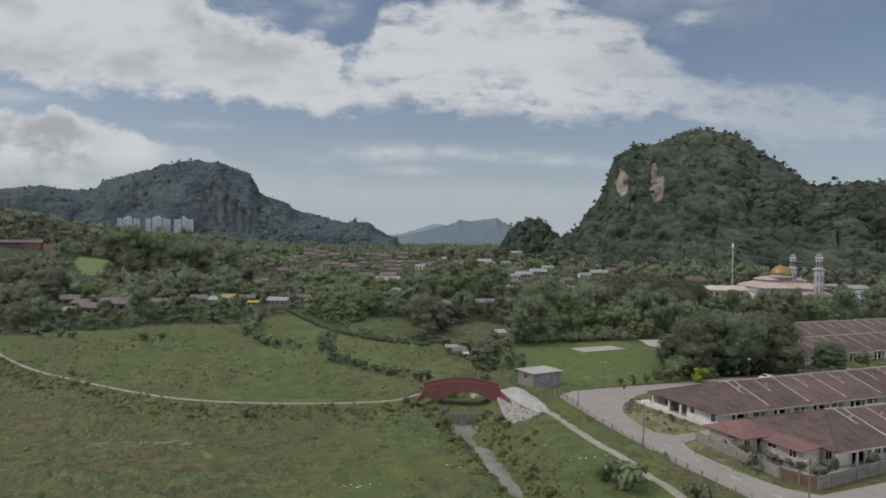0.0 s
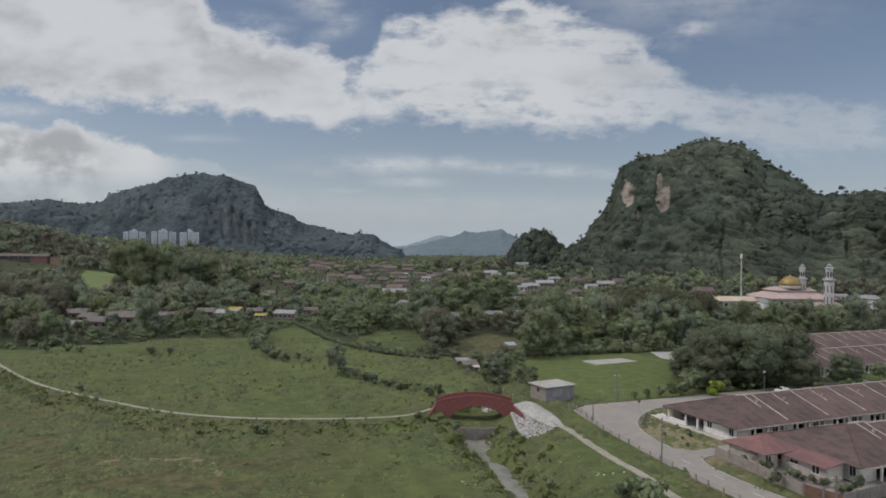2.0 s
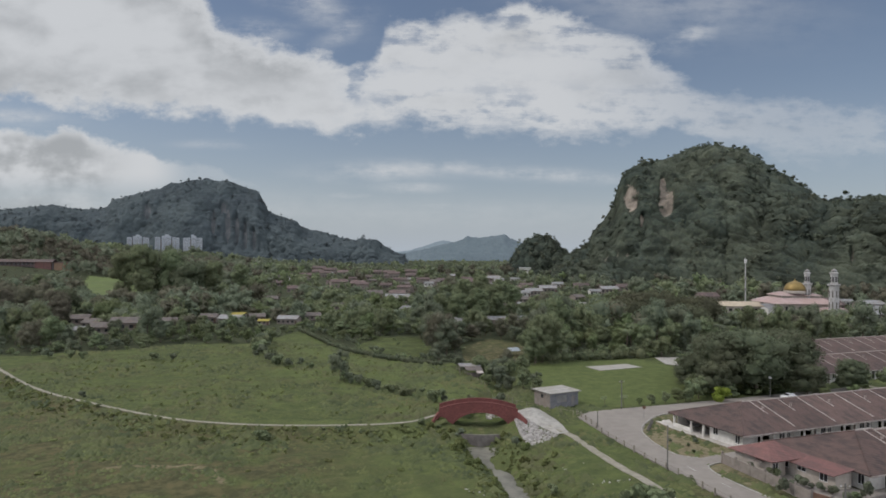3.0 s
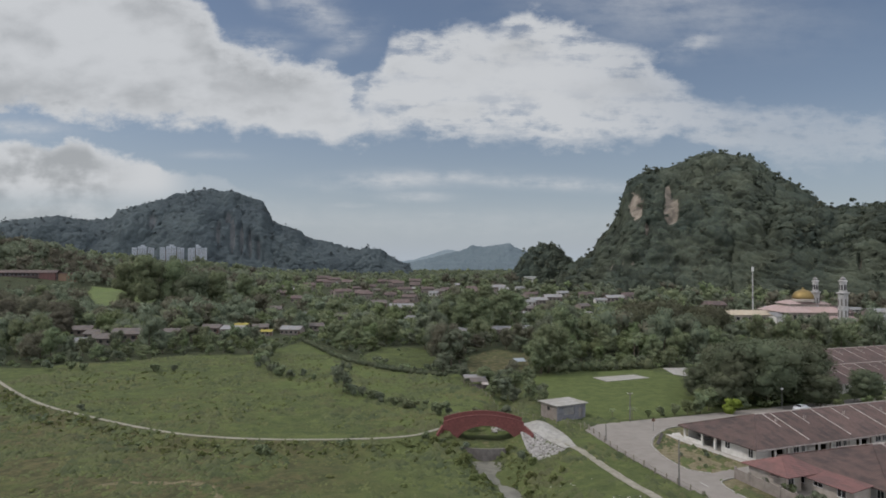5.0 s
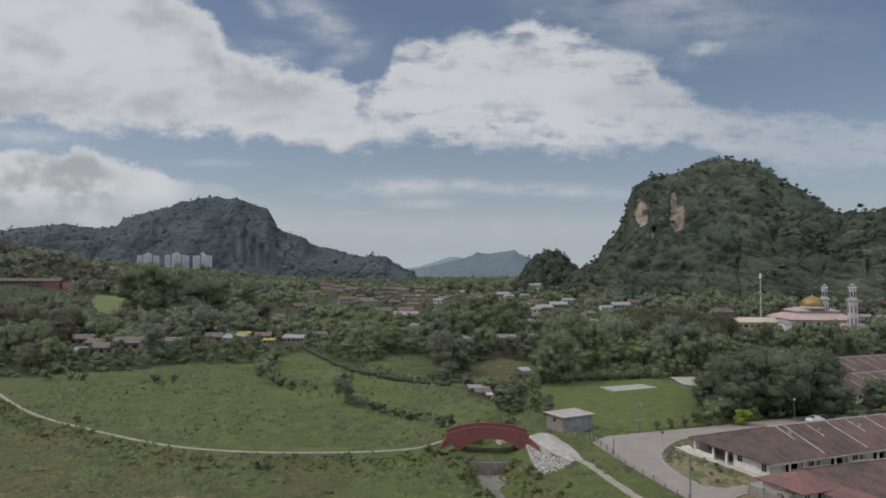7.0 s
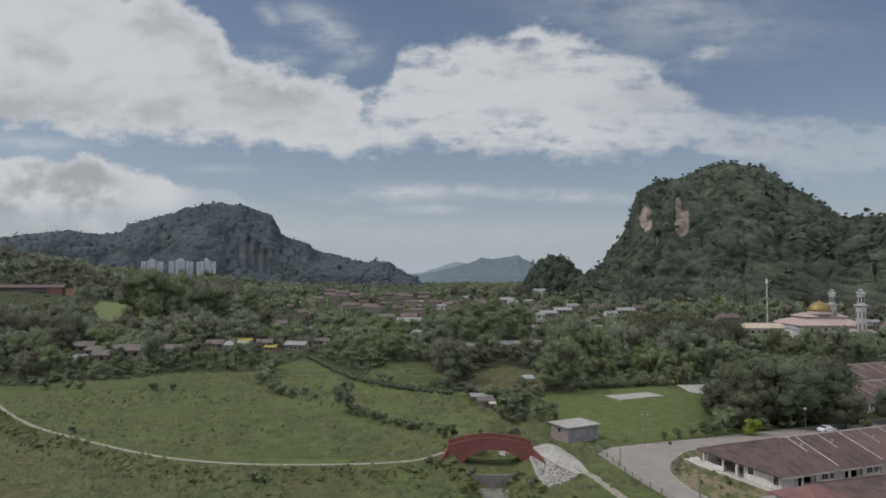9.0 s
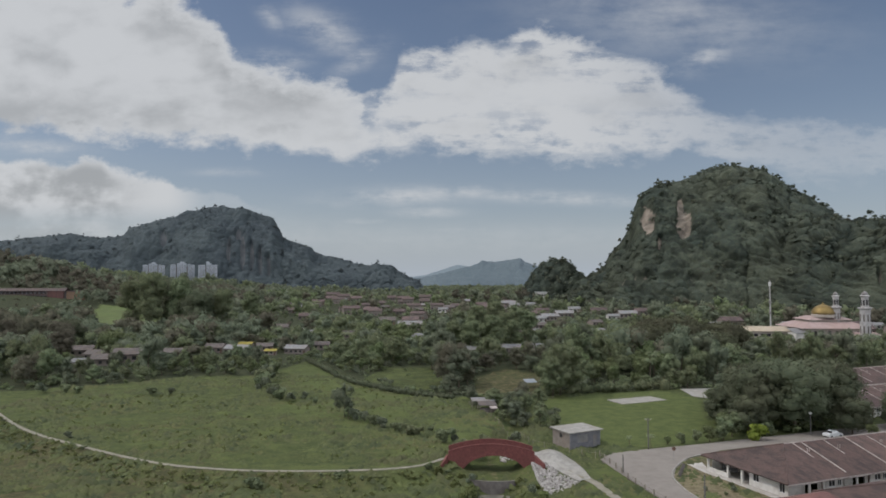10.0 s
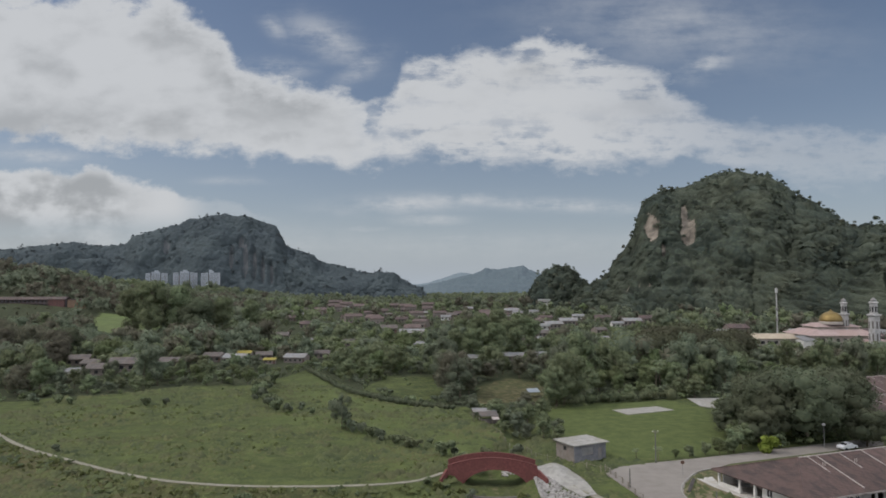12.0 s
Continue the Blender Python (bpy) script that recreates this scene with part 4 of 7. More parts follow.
def tree_kind(seed, name, label, category, leaf_mat, width, tall, base, lobes, leaves, leaf, flat=0.75, level=2, radius=None):
    """A model tree, kept out of view below the ground until it is copied."""
    rng = np.random.default_rng(seed)
    top = thing(name, label, category)
    trunk = new("trunk", trunk_mesh(rng, tall, radius or width * 0.028, width * 0.3))
    trunk.parent = top
    verts, faces, normals = clump(rng, lobes_of(rng, width, tall, base, lobes, flat), leaves, leaf, level)
    crown = new("crown", as_mesh("crown", verts, faces, leaf_mat, normals))
    crown.parent = top
    return top


def shrub_kind(seed, label, leaf_mat, width, tall, lobes, leaves, leaf, name="shrub"):
    rng = np.random.default_rng(seed)
    verts, faces, normals = clump(rng, lobes_of(rng, width, tall, -0.1 * tall, lobes, 0.8), leaves, leaf, 1)
    return tagged(new(name, as_mesh(name, verts, faces, leaf_mat, normals)), label, "shrub")


def palm_kind(seed, tall, label):
    rng = random.Random(seed)
    top = thing("palm_tree", label, "palm")
    m, p = Mesh(), Vector((0, 0, -0.3))
    for k in range(6):
        q = p + Vector((0.12, 0.05 * (k - 2), tall / 6))
        m.tube(p, q, 0.19 - 0.012 * k, 0.18 - 0.012 * k, 7, caps=False)
        p = q
    part("trunk", m, "bark", top)
    for k in range(15):
        a, rise, length = 2 * math.pi * k / 15 + rng.uniform(-0.2, 0.2), rng.uniform(-0.1, 1.0), rng.uniform(2.4, 3.4)
        pts, faces = [], []
        for i in range(7):
            t = i / 6
            c = p + Vector((math.cos(a) * length * t, math.sin(a) * length * t, length * (rise * t - (0.55 + 0.5 * rise) * t * t)))
            w = 0.42 * math.sin(math.pi * (0.12 + 0.85 * t))
            s = Vector((-math.sin(a), math.cos(a), 0)) * w
            pts += [c - s - Vector((0, 0, w * 0.5)), c, c + s - Vector((0, 0, w * 0.5))]
        for i in range(6):
            b = 3 * i
            faces += [(b, b + 1, b + 4, b + 3), (b + 1, b + 2, b + 5, b + 4)]
        part("frond", Mesh().add(pts, faces), "leaf_mid", top)
    return top


def scale_pose(x, y, z, turn, s, sz=None):
    return pose(x, y, z, 0, 0, turn) @ Matrix.Diagonal((s, s, sz or s, 1))


def stand(model, x, y, turn, s, sz=None, sink=0.1):
    """A copy of a model at a plan point, scaled, with its foot on the land."""
    ob = copy_thing(model, pose(0, 0, 0))
    ob.matrix_basis = scale_pose(x, y, float(height(x, y)) - sink, turn, s, sz)
    return ob


def discard(model):
    for ob in (*model.children_recursive, model):
        bpy.data.objects.remove(ob)


# ---------------------------------------------------------------- hills
def domes(p, q, cell, seed):
    """Rounded tree tops on a jittered grid of that cell size: their rise, 0 to 1, and a chance number for each tree (arrays)."""
    u, v = p / cell, q / cell
    i, j = np.floor(u), np.floor(v)
    best, chance = np.full(p.shape, -1.0), np.zeros(p.shape)

    def draw(a, b, k):
        h = np.sin(a * 127.1 + b * 311.7 + seed * 74.7 + k * 53.3) * 43758.5453
        return h - np.floor(h)
    for di in (-1, 0, 1):
        for dj in (-1, 0, 1):
            a, b = i + di, j + dj
            size = 0.50 + 0.42 * draw(a, b, 3)
            gap = ((u - a - 0.15 - 0.7 * draw(a, b, 1)) ** 2 + (v - b - 0.15 - 0.7 * draw(a, b, 2)) ** 2) / size ** 2
            rise = np.sqrt(np.clip(1 - gap, 0, 1)) * (0.55 + 0.45 * draw(a, b, 5)) - 0.2 * np.clip(gap - 1, 0, 1)
            chance = np.where(rise > best, draw(a, b, 4), chance)
            best = np.maximum(best, rise)
    return best, chance


def hill(name, mat, label, us, crest_y, crest_z, front, back, rock=(), rough=6.0, bands=120, depth=60, seed=3, power=1.7, grain=28.0, trees=9.0, buttress=0.0):
    """A wooded ridge: for headings us (x / y) the crest's distance and height; it falls to the plain over front metres. trees: the width of its tree tops."""
    u = np.linspace(us[0], us[-1], bands)
    yc, zc = np.interp(u, us, crest_y), np.interp(u, us, crest_z) - trees * 0.45
    fr = np.interp(u, us, front)
    goal = (np.interp(u, us, crest_z) - 33) / yc
    # rows at even steps down the slope
    fine = np.linspace(-1, 0, 400)
    run = np.concatenate([[0], np.cumsum(np.hypot(np.diff(fine) * np.mean(fr), np.diff(1 - np.abs(fine) ** power) * np.max(zc)))])
    s = np.concatenate([np.interp(np.linspace(0, run[-1], int(depth * 0.86)), run, fine), np.linspace(0, 1, depth - int(depth * 0.86) + 1)[1:] ** 1.5])
    uu, ss = np.meshgrid(u, s)
    yy = yc[None] + np.where(ss < 0, ss * fr[None], ss * back)
    xx = uu * yy
    fall = 1 - np.abs(ss) ** power
    zz = zc[None] * fall
    wob = lumps(xx, yy + zz * 0.6, grain * 3, seed, 4) * rough * 1.6 + lumps(xx, yy + zz, grain, seed + 1, 3) * rough
    edge = ease((1 - np.abs(ss)) / 0.12) * ease(np.abs(ss) / 0.45)
    zz = zz + wob * edge * np.minimum(1.0, zc[None] / 60) - 4 * (np.abs(ss) > 0.985)
    yy = yy + lumps(xx, zz, grain * 1.6, seed + 2, 3) * rough * 1.3 * edge + lumps(xx, zz * 0.35, grain * 3.4, seed + 6, 3) * buttress * ease((1 - np.abs(ss)) / 0.3) * ease(np.abs(ss) / 0.5)
    xx = uu * yy
    bare = np.zeros(xx.shape)
    for cx, cz, rx, rz, *most in rock:
        bare = np.maximum(bare, (1.15 - ((uu - cx) / rx) ** 2 - ((zz - cz) / rz) ** 2) * (most[0] if most else 1.0))
    bare = bare.clip(0, 1) * (ss < 0.02)
    # tree tops, pushed out along the slope's normal
    place = np.stack([xx, yy, zz], -1)
    nor = np.cross(np.gradient(place, axis=1), np.gradient(place, axis=0))
    nor /= np.linalg.norm(nor, axis=-1, keepdims=True) + 1e-9
    nor = nor + (0, 0, 0.5)
    along = np.cumsum(np.concatenate([np.zeros((1, bands)), np.hypot(np.diff(yy, axis=0), np.diff(zz, axis=0))]), axis=0)
    big, tint = domes(xx, along, trees * 1.05, seed)
    small, tint2 = domes(xx + 3.1, along + 1.7, trees * 0.5, seed + 9)
    wild = 0.45 + 0.75 * ease(lumps(xx, along, trees * 6, seed + 4, 2) + 0.5)
    leafy = 1 - ease(bare * 1.6)
    foot = np.minimum(1.0, zc[None] / 25)
    place = place + nor * ((big * 0.62 * wild + small * 0.30) * trees * leafy * foot)[..., None]
    place[..., 1] += 5.0 * ease(bare * 1.6) * np.minimum(1, zc[None] / 60)
    place += np.random.default_rng(seed).normal(0, 0.035 * trees, place.shape) * (leafy * foot)[..., None]
    # the brow stands before the crest: settle each stretch until its skyline over the meadow is right
    for _ in range(3):
        sky = ((place[..., 2] - 33) / place[..., 1]).max(0)
        lift = (33 + goal * yc) / np.maximum(33 + sky * yc, 1)
        wide = 7
        lift = np.convolve(np.pad(lift, wide, mode="edge"), np.ones(2 * wide + 1) / (2 * wide + 1), mode="valid")
        place[..., 2] *= lift.clip(0.6, 1.5)[None]
    xx, yy, zz = place[..., 0], place[..., 1], place[..., 2]
    i = (np.arange(depth - 1)[:, None] * bands + np.arange(bands - 1)[None]).ravel()
    faces = np.stack([i, i + 1, i + bands + 1, i + bands], 1)
    me = bpy.data.meshes.new(name)
    me.from_pydata(place.reshape(-1, 3).tolist(), [], faces.tolist())
    for key, values in (("rock", bare), ("tint", 0.6 * tint + 0.4 * tint2 - 0.5)):
        me.attributes.new(key, "FLOAT", "POINT").data.foreach_set("value", values.ravel().astype(np.float32))
    me.polygons.foreach_set("use_smooth", [True] * len(me.polygons))
    me.materials.append(MATS[mat])
    me.update()
    tagged(new(name, me), label, "hill", kind="structure")
    return xx, yy, zz, bare


def scatter(name, mat, label, spots, models, kind="stuff", lean=(0.55, 0.75), tall=(0.8, 1.2)):
    """Many small crowns (x, y, z, size) joined into one mesh."""
    rng = np.random.default_rng(len(spots))
    vs, fs, ns, ts, k = [], [], [], [], 0
    for x, y, z, s, *slope in spots:
        v, f, o = models[rng.integers(len(models))]
        a = rng.uniform(0, 2 * math.pi)
        c, d = math.cos(a) * s, math.sin(a) * s
        vs.append(v @ np.array([[c, d, 0], [-d, c, 0], [0, 0, s * rng.uniform(*tall)]]) + (x, y, z))
        nor = o @ np.array([[c, d, 0], [-d, c, 0], [0, 0, s]]) / s
        ns.append(nor * lean[0] + np.array(slope[0]) * lean[1] if slope else nor)
        fs.append(f + k)
        ts.append(np.full(len(v), rng.uniform(-0.5, 0.5)))
        k += len(v)
    me = as_mesh(name, np.concatenate(vs), np.concatenate(fs), mat, np.concatenate(ns))
    me.attributes.new("tint", "FLOAT", "POINT").data.foreach_set("value", np.concatenate(ts).astype(np.float32))
    ob = new(name, me)
    return tagged(ob, label, "trees", kind=kind)


def on_hill(grid, count, low, high, seed):
    """Spots on the near side of a ridge, thinner on bare rock."""
    xx, yy, zz, bare = grid
    rng = np.random.default_rng(seed)
    rows = int(xx.shape[0] * 0.86)
    out = []
    # cells weighted by their area
    px = np.stack([xx, yy, zz], -1)[:rows]
    du, dv = px[1:, :-1] - px[:-1, :-1], px[:-1, 1:] - px[:-1, :-1]
    area = np.linalg.norm(np.cross(du, dv), axis=-1) * (bare[:rows][1:, 1:] < 0.72)
    cells = rng.choice(area.size, count, p=(area / area.sum()).ravel())
    for c in cells:
        r, q = divmod(int(c), area.shape[1])
        p = px[r, q] + du[r, q] * rng.random() + dv[r, q] * rng.random()
        s = rng.uniform(low, high)
        nor = np.cross(dv[r, q], du[r, q])
        nor = nor / (np.linalg.norm(nor) + 1e-9) * (1 if nor[2] > 0 else -1)
        out.append((p[0], p[1], p[2] + s * 0.12, s, nor))
    return out


def on_skyline(grid, count, low, high, seed):
    """Spots along the brow of a ridge, as it shows from the meadow."""
    xx, yy, zz, bare = grid
    rng = np.random.default_rng(seed)
    top = ((zz - 33) / yy).argmax(0)
    out = []
    for c in rng.integers(0, xx.shape[1], count):
        s = float(rng.uniform(low, high))
        out.append((xx[top[c], c], yy[top[c], c], zz[top[c], c] - s * 0.52, s))
    return out


def crown_models(seed, count, lobes, leaves, leaf, level=1):
    """Crowns of unit width on a foot at zero."""
    rng = np.random.default_rng(seed)
    return [clump(rng, lobes_of(rng, 1.0, 0.66, -0.05, lobes, 0.75), leaves, leaf, level, 0.3) for _ in range(count)]


HILL_CROWNS = crown_models(11, 8, 3, 44, 0.10)

us = [0.150, 0.174, 0.188, 0.211, 0.216, 0.230, 0.243, 0.248, 0.254, 0.260, 0.271, 0.285, 0.323, 0.346, 0.361, 0.390, 0.411, 0.436, 0.452, 0.470, 0.493, 0.517, 0.534, 0.558, 0.574, 0.599, 0.630, 0.70, 0.85, 1.0]
grid_east = hill("hill_east", "hill_woods", "steep limestone hill under dark green forest with bare cliffs", us,
                 [1010, 1000, 1000, 992, 990, 988, 985, 985, 985, 985, 987, 989, 997, 1000, 1000, 1000, 1000, 980, 963, 938, 903, 864, 836, 796, 777, 758, 738, 710, 690, 680],
                 [12, 36, 43, 54, 66, 85, 97, 110, 134, 151, 165, 173, 180, 190, 199, 202, 198, 191, 178, 157, 145, 124, 110, 100, 103, 98, 103, 98, 90, 80],
                 [120, 145, 160, 185, 190, 205, 220, 222, 224, 227, 235, 246, 272, 285, 290, 298, 300, 300, 300, 296, 282, 266, 252, 232, 222, 215, 209, 198, 190, 190], 190,
                 rock=((0.270, 108, 0.0115, 26), (0.322, 103, 0.015, 24), (0.317, 126, 0.007, 20), (0.258, 33, 0.024, 10, 0.40), (0.30, 32, 0.018, 8, 0.36), (0.285, 78, 0.004, 12, 0.7), (0.60, 38, 0.006, 9, 0.5), (0.235, 30, 0.012, 9, 0.40), (0.335, 33, 0.014, 7, 0.34)),
                 rough=9.0, bands=460, depth=270, power=2.4, buttress=88.0, trees=9.5)
scatter("hill_forest", "leaf_hill", "dense dark green forest over the limestone hill", on_hill(grid_east, 500, 4.5, 8.0, 21) + on_hill(grid_east, 260, 8.0, 13.0, 24), HILL_CROWNS, lean=(0.5, 0.6))
scatter("hill_forest", "leaf_hill", "trees along the brow of the limestone hill", on_skyline(grid_east, 150, 5.0, 11.0, 25), HILL_CROWNS)
us = [0.080, 0.096, 0.105, 0.117, 0.126, 0.134, 0.147, 0.159, 0.172, 0.19]
grid_knoll = hill("hill_knoll", "hill_woods", "small wooded limestone knoll between the hills", us, [1190] * 10, [4, 32, 50, 63, 68, 71, 67, 52, 40, 8], [90] * 10, 90,
                  rough=3.0, bands=110, depth=90, seed=8, power=2.6, trees=9.0)
scatter("knoll_forest", "leaf_hill", "dark green trees on the knoll", on_hill(grid_knoll, 110, 6.0, 12.0, 22) + on_skyline(grid_knoll, 40, 7.0, 14.0, 27), HILL_CROWNS)
us = [-1.1, -0.80, -0.698, -0.646, -0.607, -0.567, -0.520, -0.511, -0.490, -0.438, -0.425, -0.395, -0.373, -0.352, -0.341, -0.317, -0.295, -0.287, -0.278, -0.265, -0.235, -0.226, -0.192, -0.162, -0.145, -0.132, -0.115, -0.098, -0.081, -0.06]
grid_west = hill("hill_west", "hazy_ridge_woods", "long forested limestone ridge with a broad dome", us, [2000] * 30,
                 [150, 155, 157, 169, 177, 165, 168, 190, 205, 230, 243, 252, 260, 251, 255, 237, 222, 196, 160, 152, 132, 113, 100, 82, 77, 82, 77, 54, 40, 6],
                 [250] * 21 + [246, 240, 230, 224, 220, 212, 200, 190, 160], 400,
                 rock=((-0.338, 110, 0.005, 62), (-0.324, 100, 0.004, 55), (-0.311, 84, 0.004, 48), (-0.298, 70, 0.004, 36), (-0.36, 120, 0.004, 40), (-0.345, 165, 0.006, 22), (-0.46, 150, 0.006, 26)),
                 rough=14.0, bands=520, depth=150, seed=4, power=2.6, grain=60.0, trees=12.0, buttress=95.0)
scatter("ridge_forest", "leaf_hazy_ridge", "distant forest on the western ridge", on_hill(grid_west, 320, 9.0, 16.0, 23), HILL_CROWNS, lean=(0.5, 0.6))
scatter("ridge_forest", "leaf_hazy_ridge", "trees along the brow of the western ridge", on_skyline(grid_west, 130, 7.0, 14.0, 26), HILL_CROWNS)
us = [-0.095, -0.08, -0.064, -0.038, -0.018, -0.004, 0.008, 0.017, 0.025, 0.042, 0.059, 0.072, 0.080, 0.089, 0.102, 0.110, 0.122, 0.135]
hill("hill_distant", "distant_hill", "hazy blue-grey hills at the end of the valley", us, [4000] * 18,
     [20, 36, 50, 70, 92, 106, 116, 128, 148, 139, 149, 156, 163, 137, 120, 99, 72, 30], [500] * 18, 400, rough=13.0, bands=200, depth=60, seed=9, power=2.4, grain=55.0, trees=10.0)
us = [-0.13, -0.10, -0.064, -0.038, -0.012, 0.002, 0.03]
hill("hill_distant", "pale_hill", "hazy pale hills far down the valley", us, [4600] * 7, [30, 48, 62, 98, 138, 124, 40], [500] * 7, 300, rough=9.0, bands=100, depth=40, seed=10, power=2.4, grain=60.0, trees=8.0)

# ---------------------------------------------------------------- terrace houses
def wall_run(m, x0, x1, y0, y1, z0, z1, openings, t=None):
    """A wall along x, in one piece, with openings (x0, x1, z0, z1) cut through it."""
    xs = sorted({x0, x1, *(v for o in openings for v in o[:2])})
    zs = sorted({z0, z1, *(min(max(v, z0), z1) for o in openings for v in o[2:])})
    at, k0 = {}, len(m.v)

    def corner(i, k, y):
        if (i, k, y) not in at:
            p = Vector((xs[i], y, zs[k]))
            at[i, k, y] = len(m.v)
            m.v.append(tuple(t @ p if t is not None else p))
        return at[i, k, y]

    def full(i, k):
        if not (0 <= i < len(xs) - 1 and 0 <= k < len(zs) - 1):
            return False
        x, z = (xs[i] + xs[i + 1]) / 2, (zs[k] + zs[k + 1]) / 2
        return not any(a < x < b and c < z < d for a, b, c, d in openings)
    for i in range(len(xs) - 1):
        for k in range(len(zs) - 1):
            if not full(i, k):
                continue
            m.f.append((corner(i, k, y0), corner(i + 1, k, y0), corner(i + 1, k + 1, y0), corner(i, k + 1, y0)))
            m.f.append((corner(i, k + 1, y1), corner(i + 1, k + 1, y1), corner(i + 1, k, y1), corner(i, k, y1)))
            for ok, p, q in ((full(i - 1, k), (i, k + 1), (i, k)), (full(i + 1, k), (i + 1, k), (i + 1, k + 1)), (full(i, k - 1), (i, k), (i + 1, k)), (full(i, k + 1), (i + 1, k + 1), (i, k + 1))):
                if not ok:
                    m.f.append((corner(*p, y0), corner(*p, y1), corner(*q, y1), corner(*q, y0)))
    return m


def window_part(parent, x0, x1, z0, z1, y, turn=None, name="window"):
    """A window with a frame in one piece and two dark panes; y is the wall's outer face, towards -y."""
    mid = (x0 + x1) / 2
    lights = [(x0 + 0.07, mid - 0.03, z0 + 0.07, z1 - 0.07), (mid + 0.03, x1 - 0.07, z0 + 0.07, z1 - 0.07)]
    win = part(name, wall_run(Mesh(), x0, x1, y + 0.03, y + 0.11, z0, z1, lights, turn), "white_metal", parent)
    for a, b, low, high in lights:
        part("pane", Mesh().box(a, y + 0.06, low, b, y + 0.08, high, turn), "dark_opening", win)
    return win


def sloped_bar(m, x, y0, z0, y1, z1, half, up):
    """A bar that lies on a roof slope from (y0, z0) to (y1, z1)."""
    return m.add([(x - half, y0, z0), (x + half, y0, z0), (x + half, y1, z1), (x - half, y1, z1),
                  (x - half, y0, z0 + up), (x + half, y0, z0 + up), (x + half, y1, z1 + up), (x - half, y1, z1 + up)],
                 [(3, 2, 1, 0), (4, 5, 6, 7), (0, 1, 5, 4), (1, 2, 6, 5), (2, 3, 7, 6), (3, 0, 4, 7)])


def roof_parts(house, w, depth, eave, ridge, hip, roof_mat, half_cap=True):
    mid, t = depth / 2, 0.16
    if hip:
        outlines = [[(0, 0, eave), (w, 0, eave), (w, mid, ridge), (mid, mid, ridge)],
                    [(w, depth, eave), (0, depth, eave), (mid, mid, ridge), (w, mid, ridge)],
                    [(0, depth, eave), (0, 0, eave), (mid, mid, ridge)]]
    else:
        outlines = [[(0, 0, eave), (w, 0, eave), (w, mid, ridge), (0, mid, ridge)], [(w, depth, eave), (0, depth, eave), (0, mid, ridge), (w, mid, ridge)]]
    for o in outlines:
        part("roof_slope", Mesh().slab(o, t), roof_mat, house)
    part("ridge_cap", Mesh().tube((mid if hip else 0.0, mid, ridge + 0.02), (w, mid, ridge + 0.02), 0.13, 0.13, 8), "white_cap", house)
    if hip:
        for y in (0, depth):
            part("hip_cap", Mesh().tube((0.1, y + (0.1 if y == 0 else -0.1), eave + 0.05), (mid, mid, ridge + 0.02), 0.13, 0.13, 6), roof_mat, house)
    fall = (ridge - eave) / mid
    for y in (0.9, depth - 0.9):
        part("party_wall_cap", sloped_bar(Mesh(), w, y, eave + fall * 0.9 + 0.004, mid, ridge + 0.004, 0.10, 0.12), "white_cap", house, "stained pale mortar capping")
    if half_cap:
        x = w / 2 + (mid / 2 if hip else 0)
        m = sloped_bar(Mesh(), x, mid * 0.55, eave + fall * mid * 0.55 + 0.004, mid, ridge + 0.004, 0.08, 0.10)
        part("party_wall_cap", m, "white_cap", house)
        for dx in (0.75, 1.5):
            part("vent_pipe", Mesh().tube((x + dx * 0.6, mid * 0.72, eave + fall * mid * 0.68), (x + dx * 0.6, mid * 0.72, eave + fall * mid * 0.72 + 0.55), 0.07, 0.07, 8), "white_cap", house)
    part("fascia", Mesh().box(0, -0.06, eave - 0.30, w, -0.01, eave - 0.02), "white_cap", house)


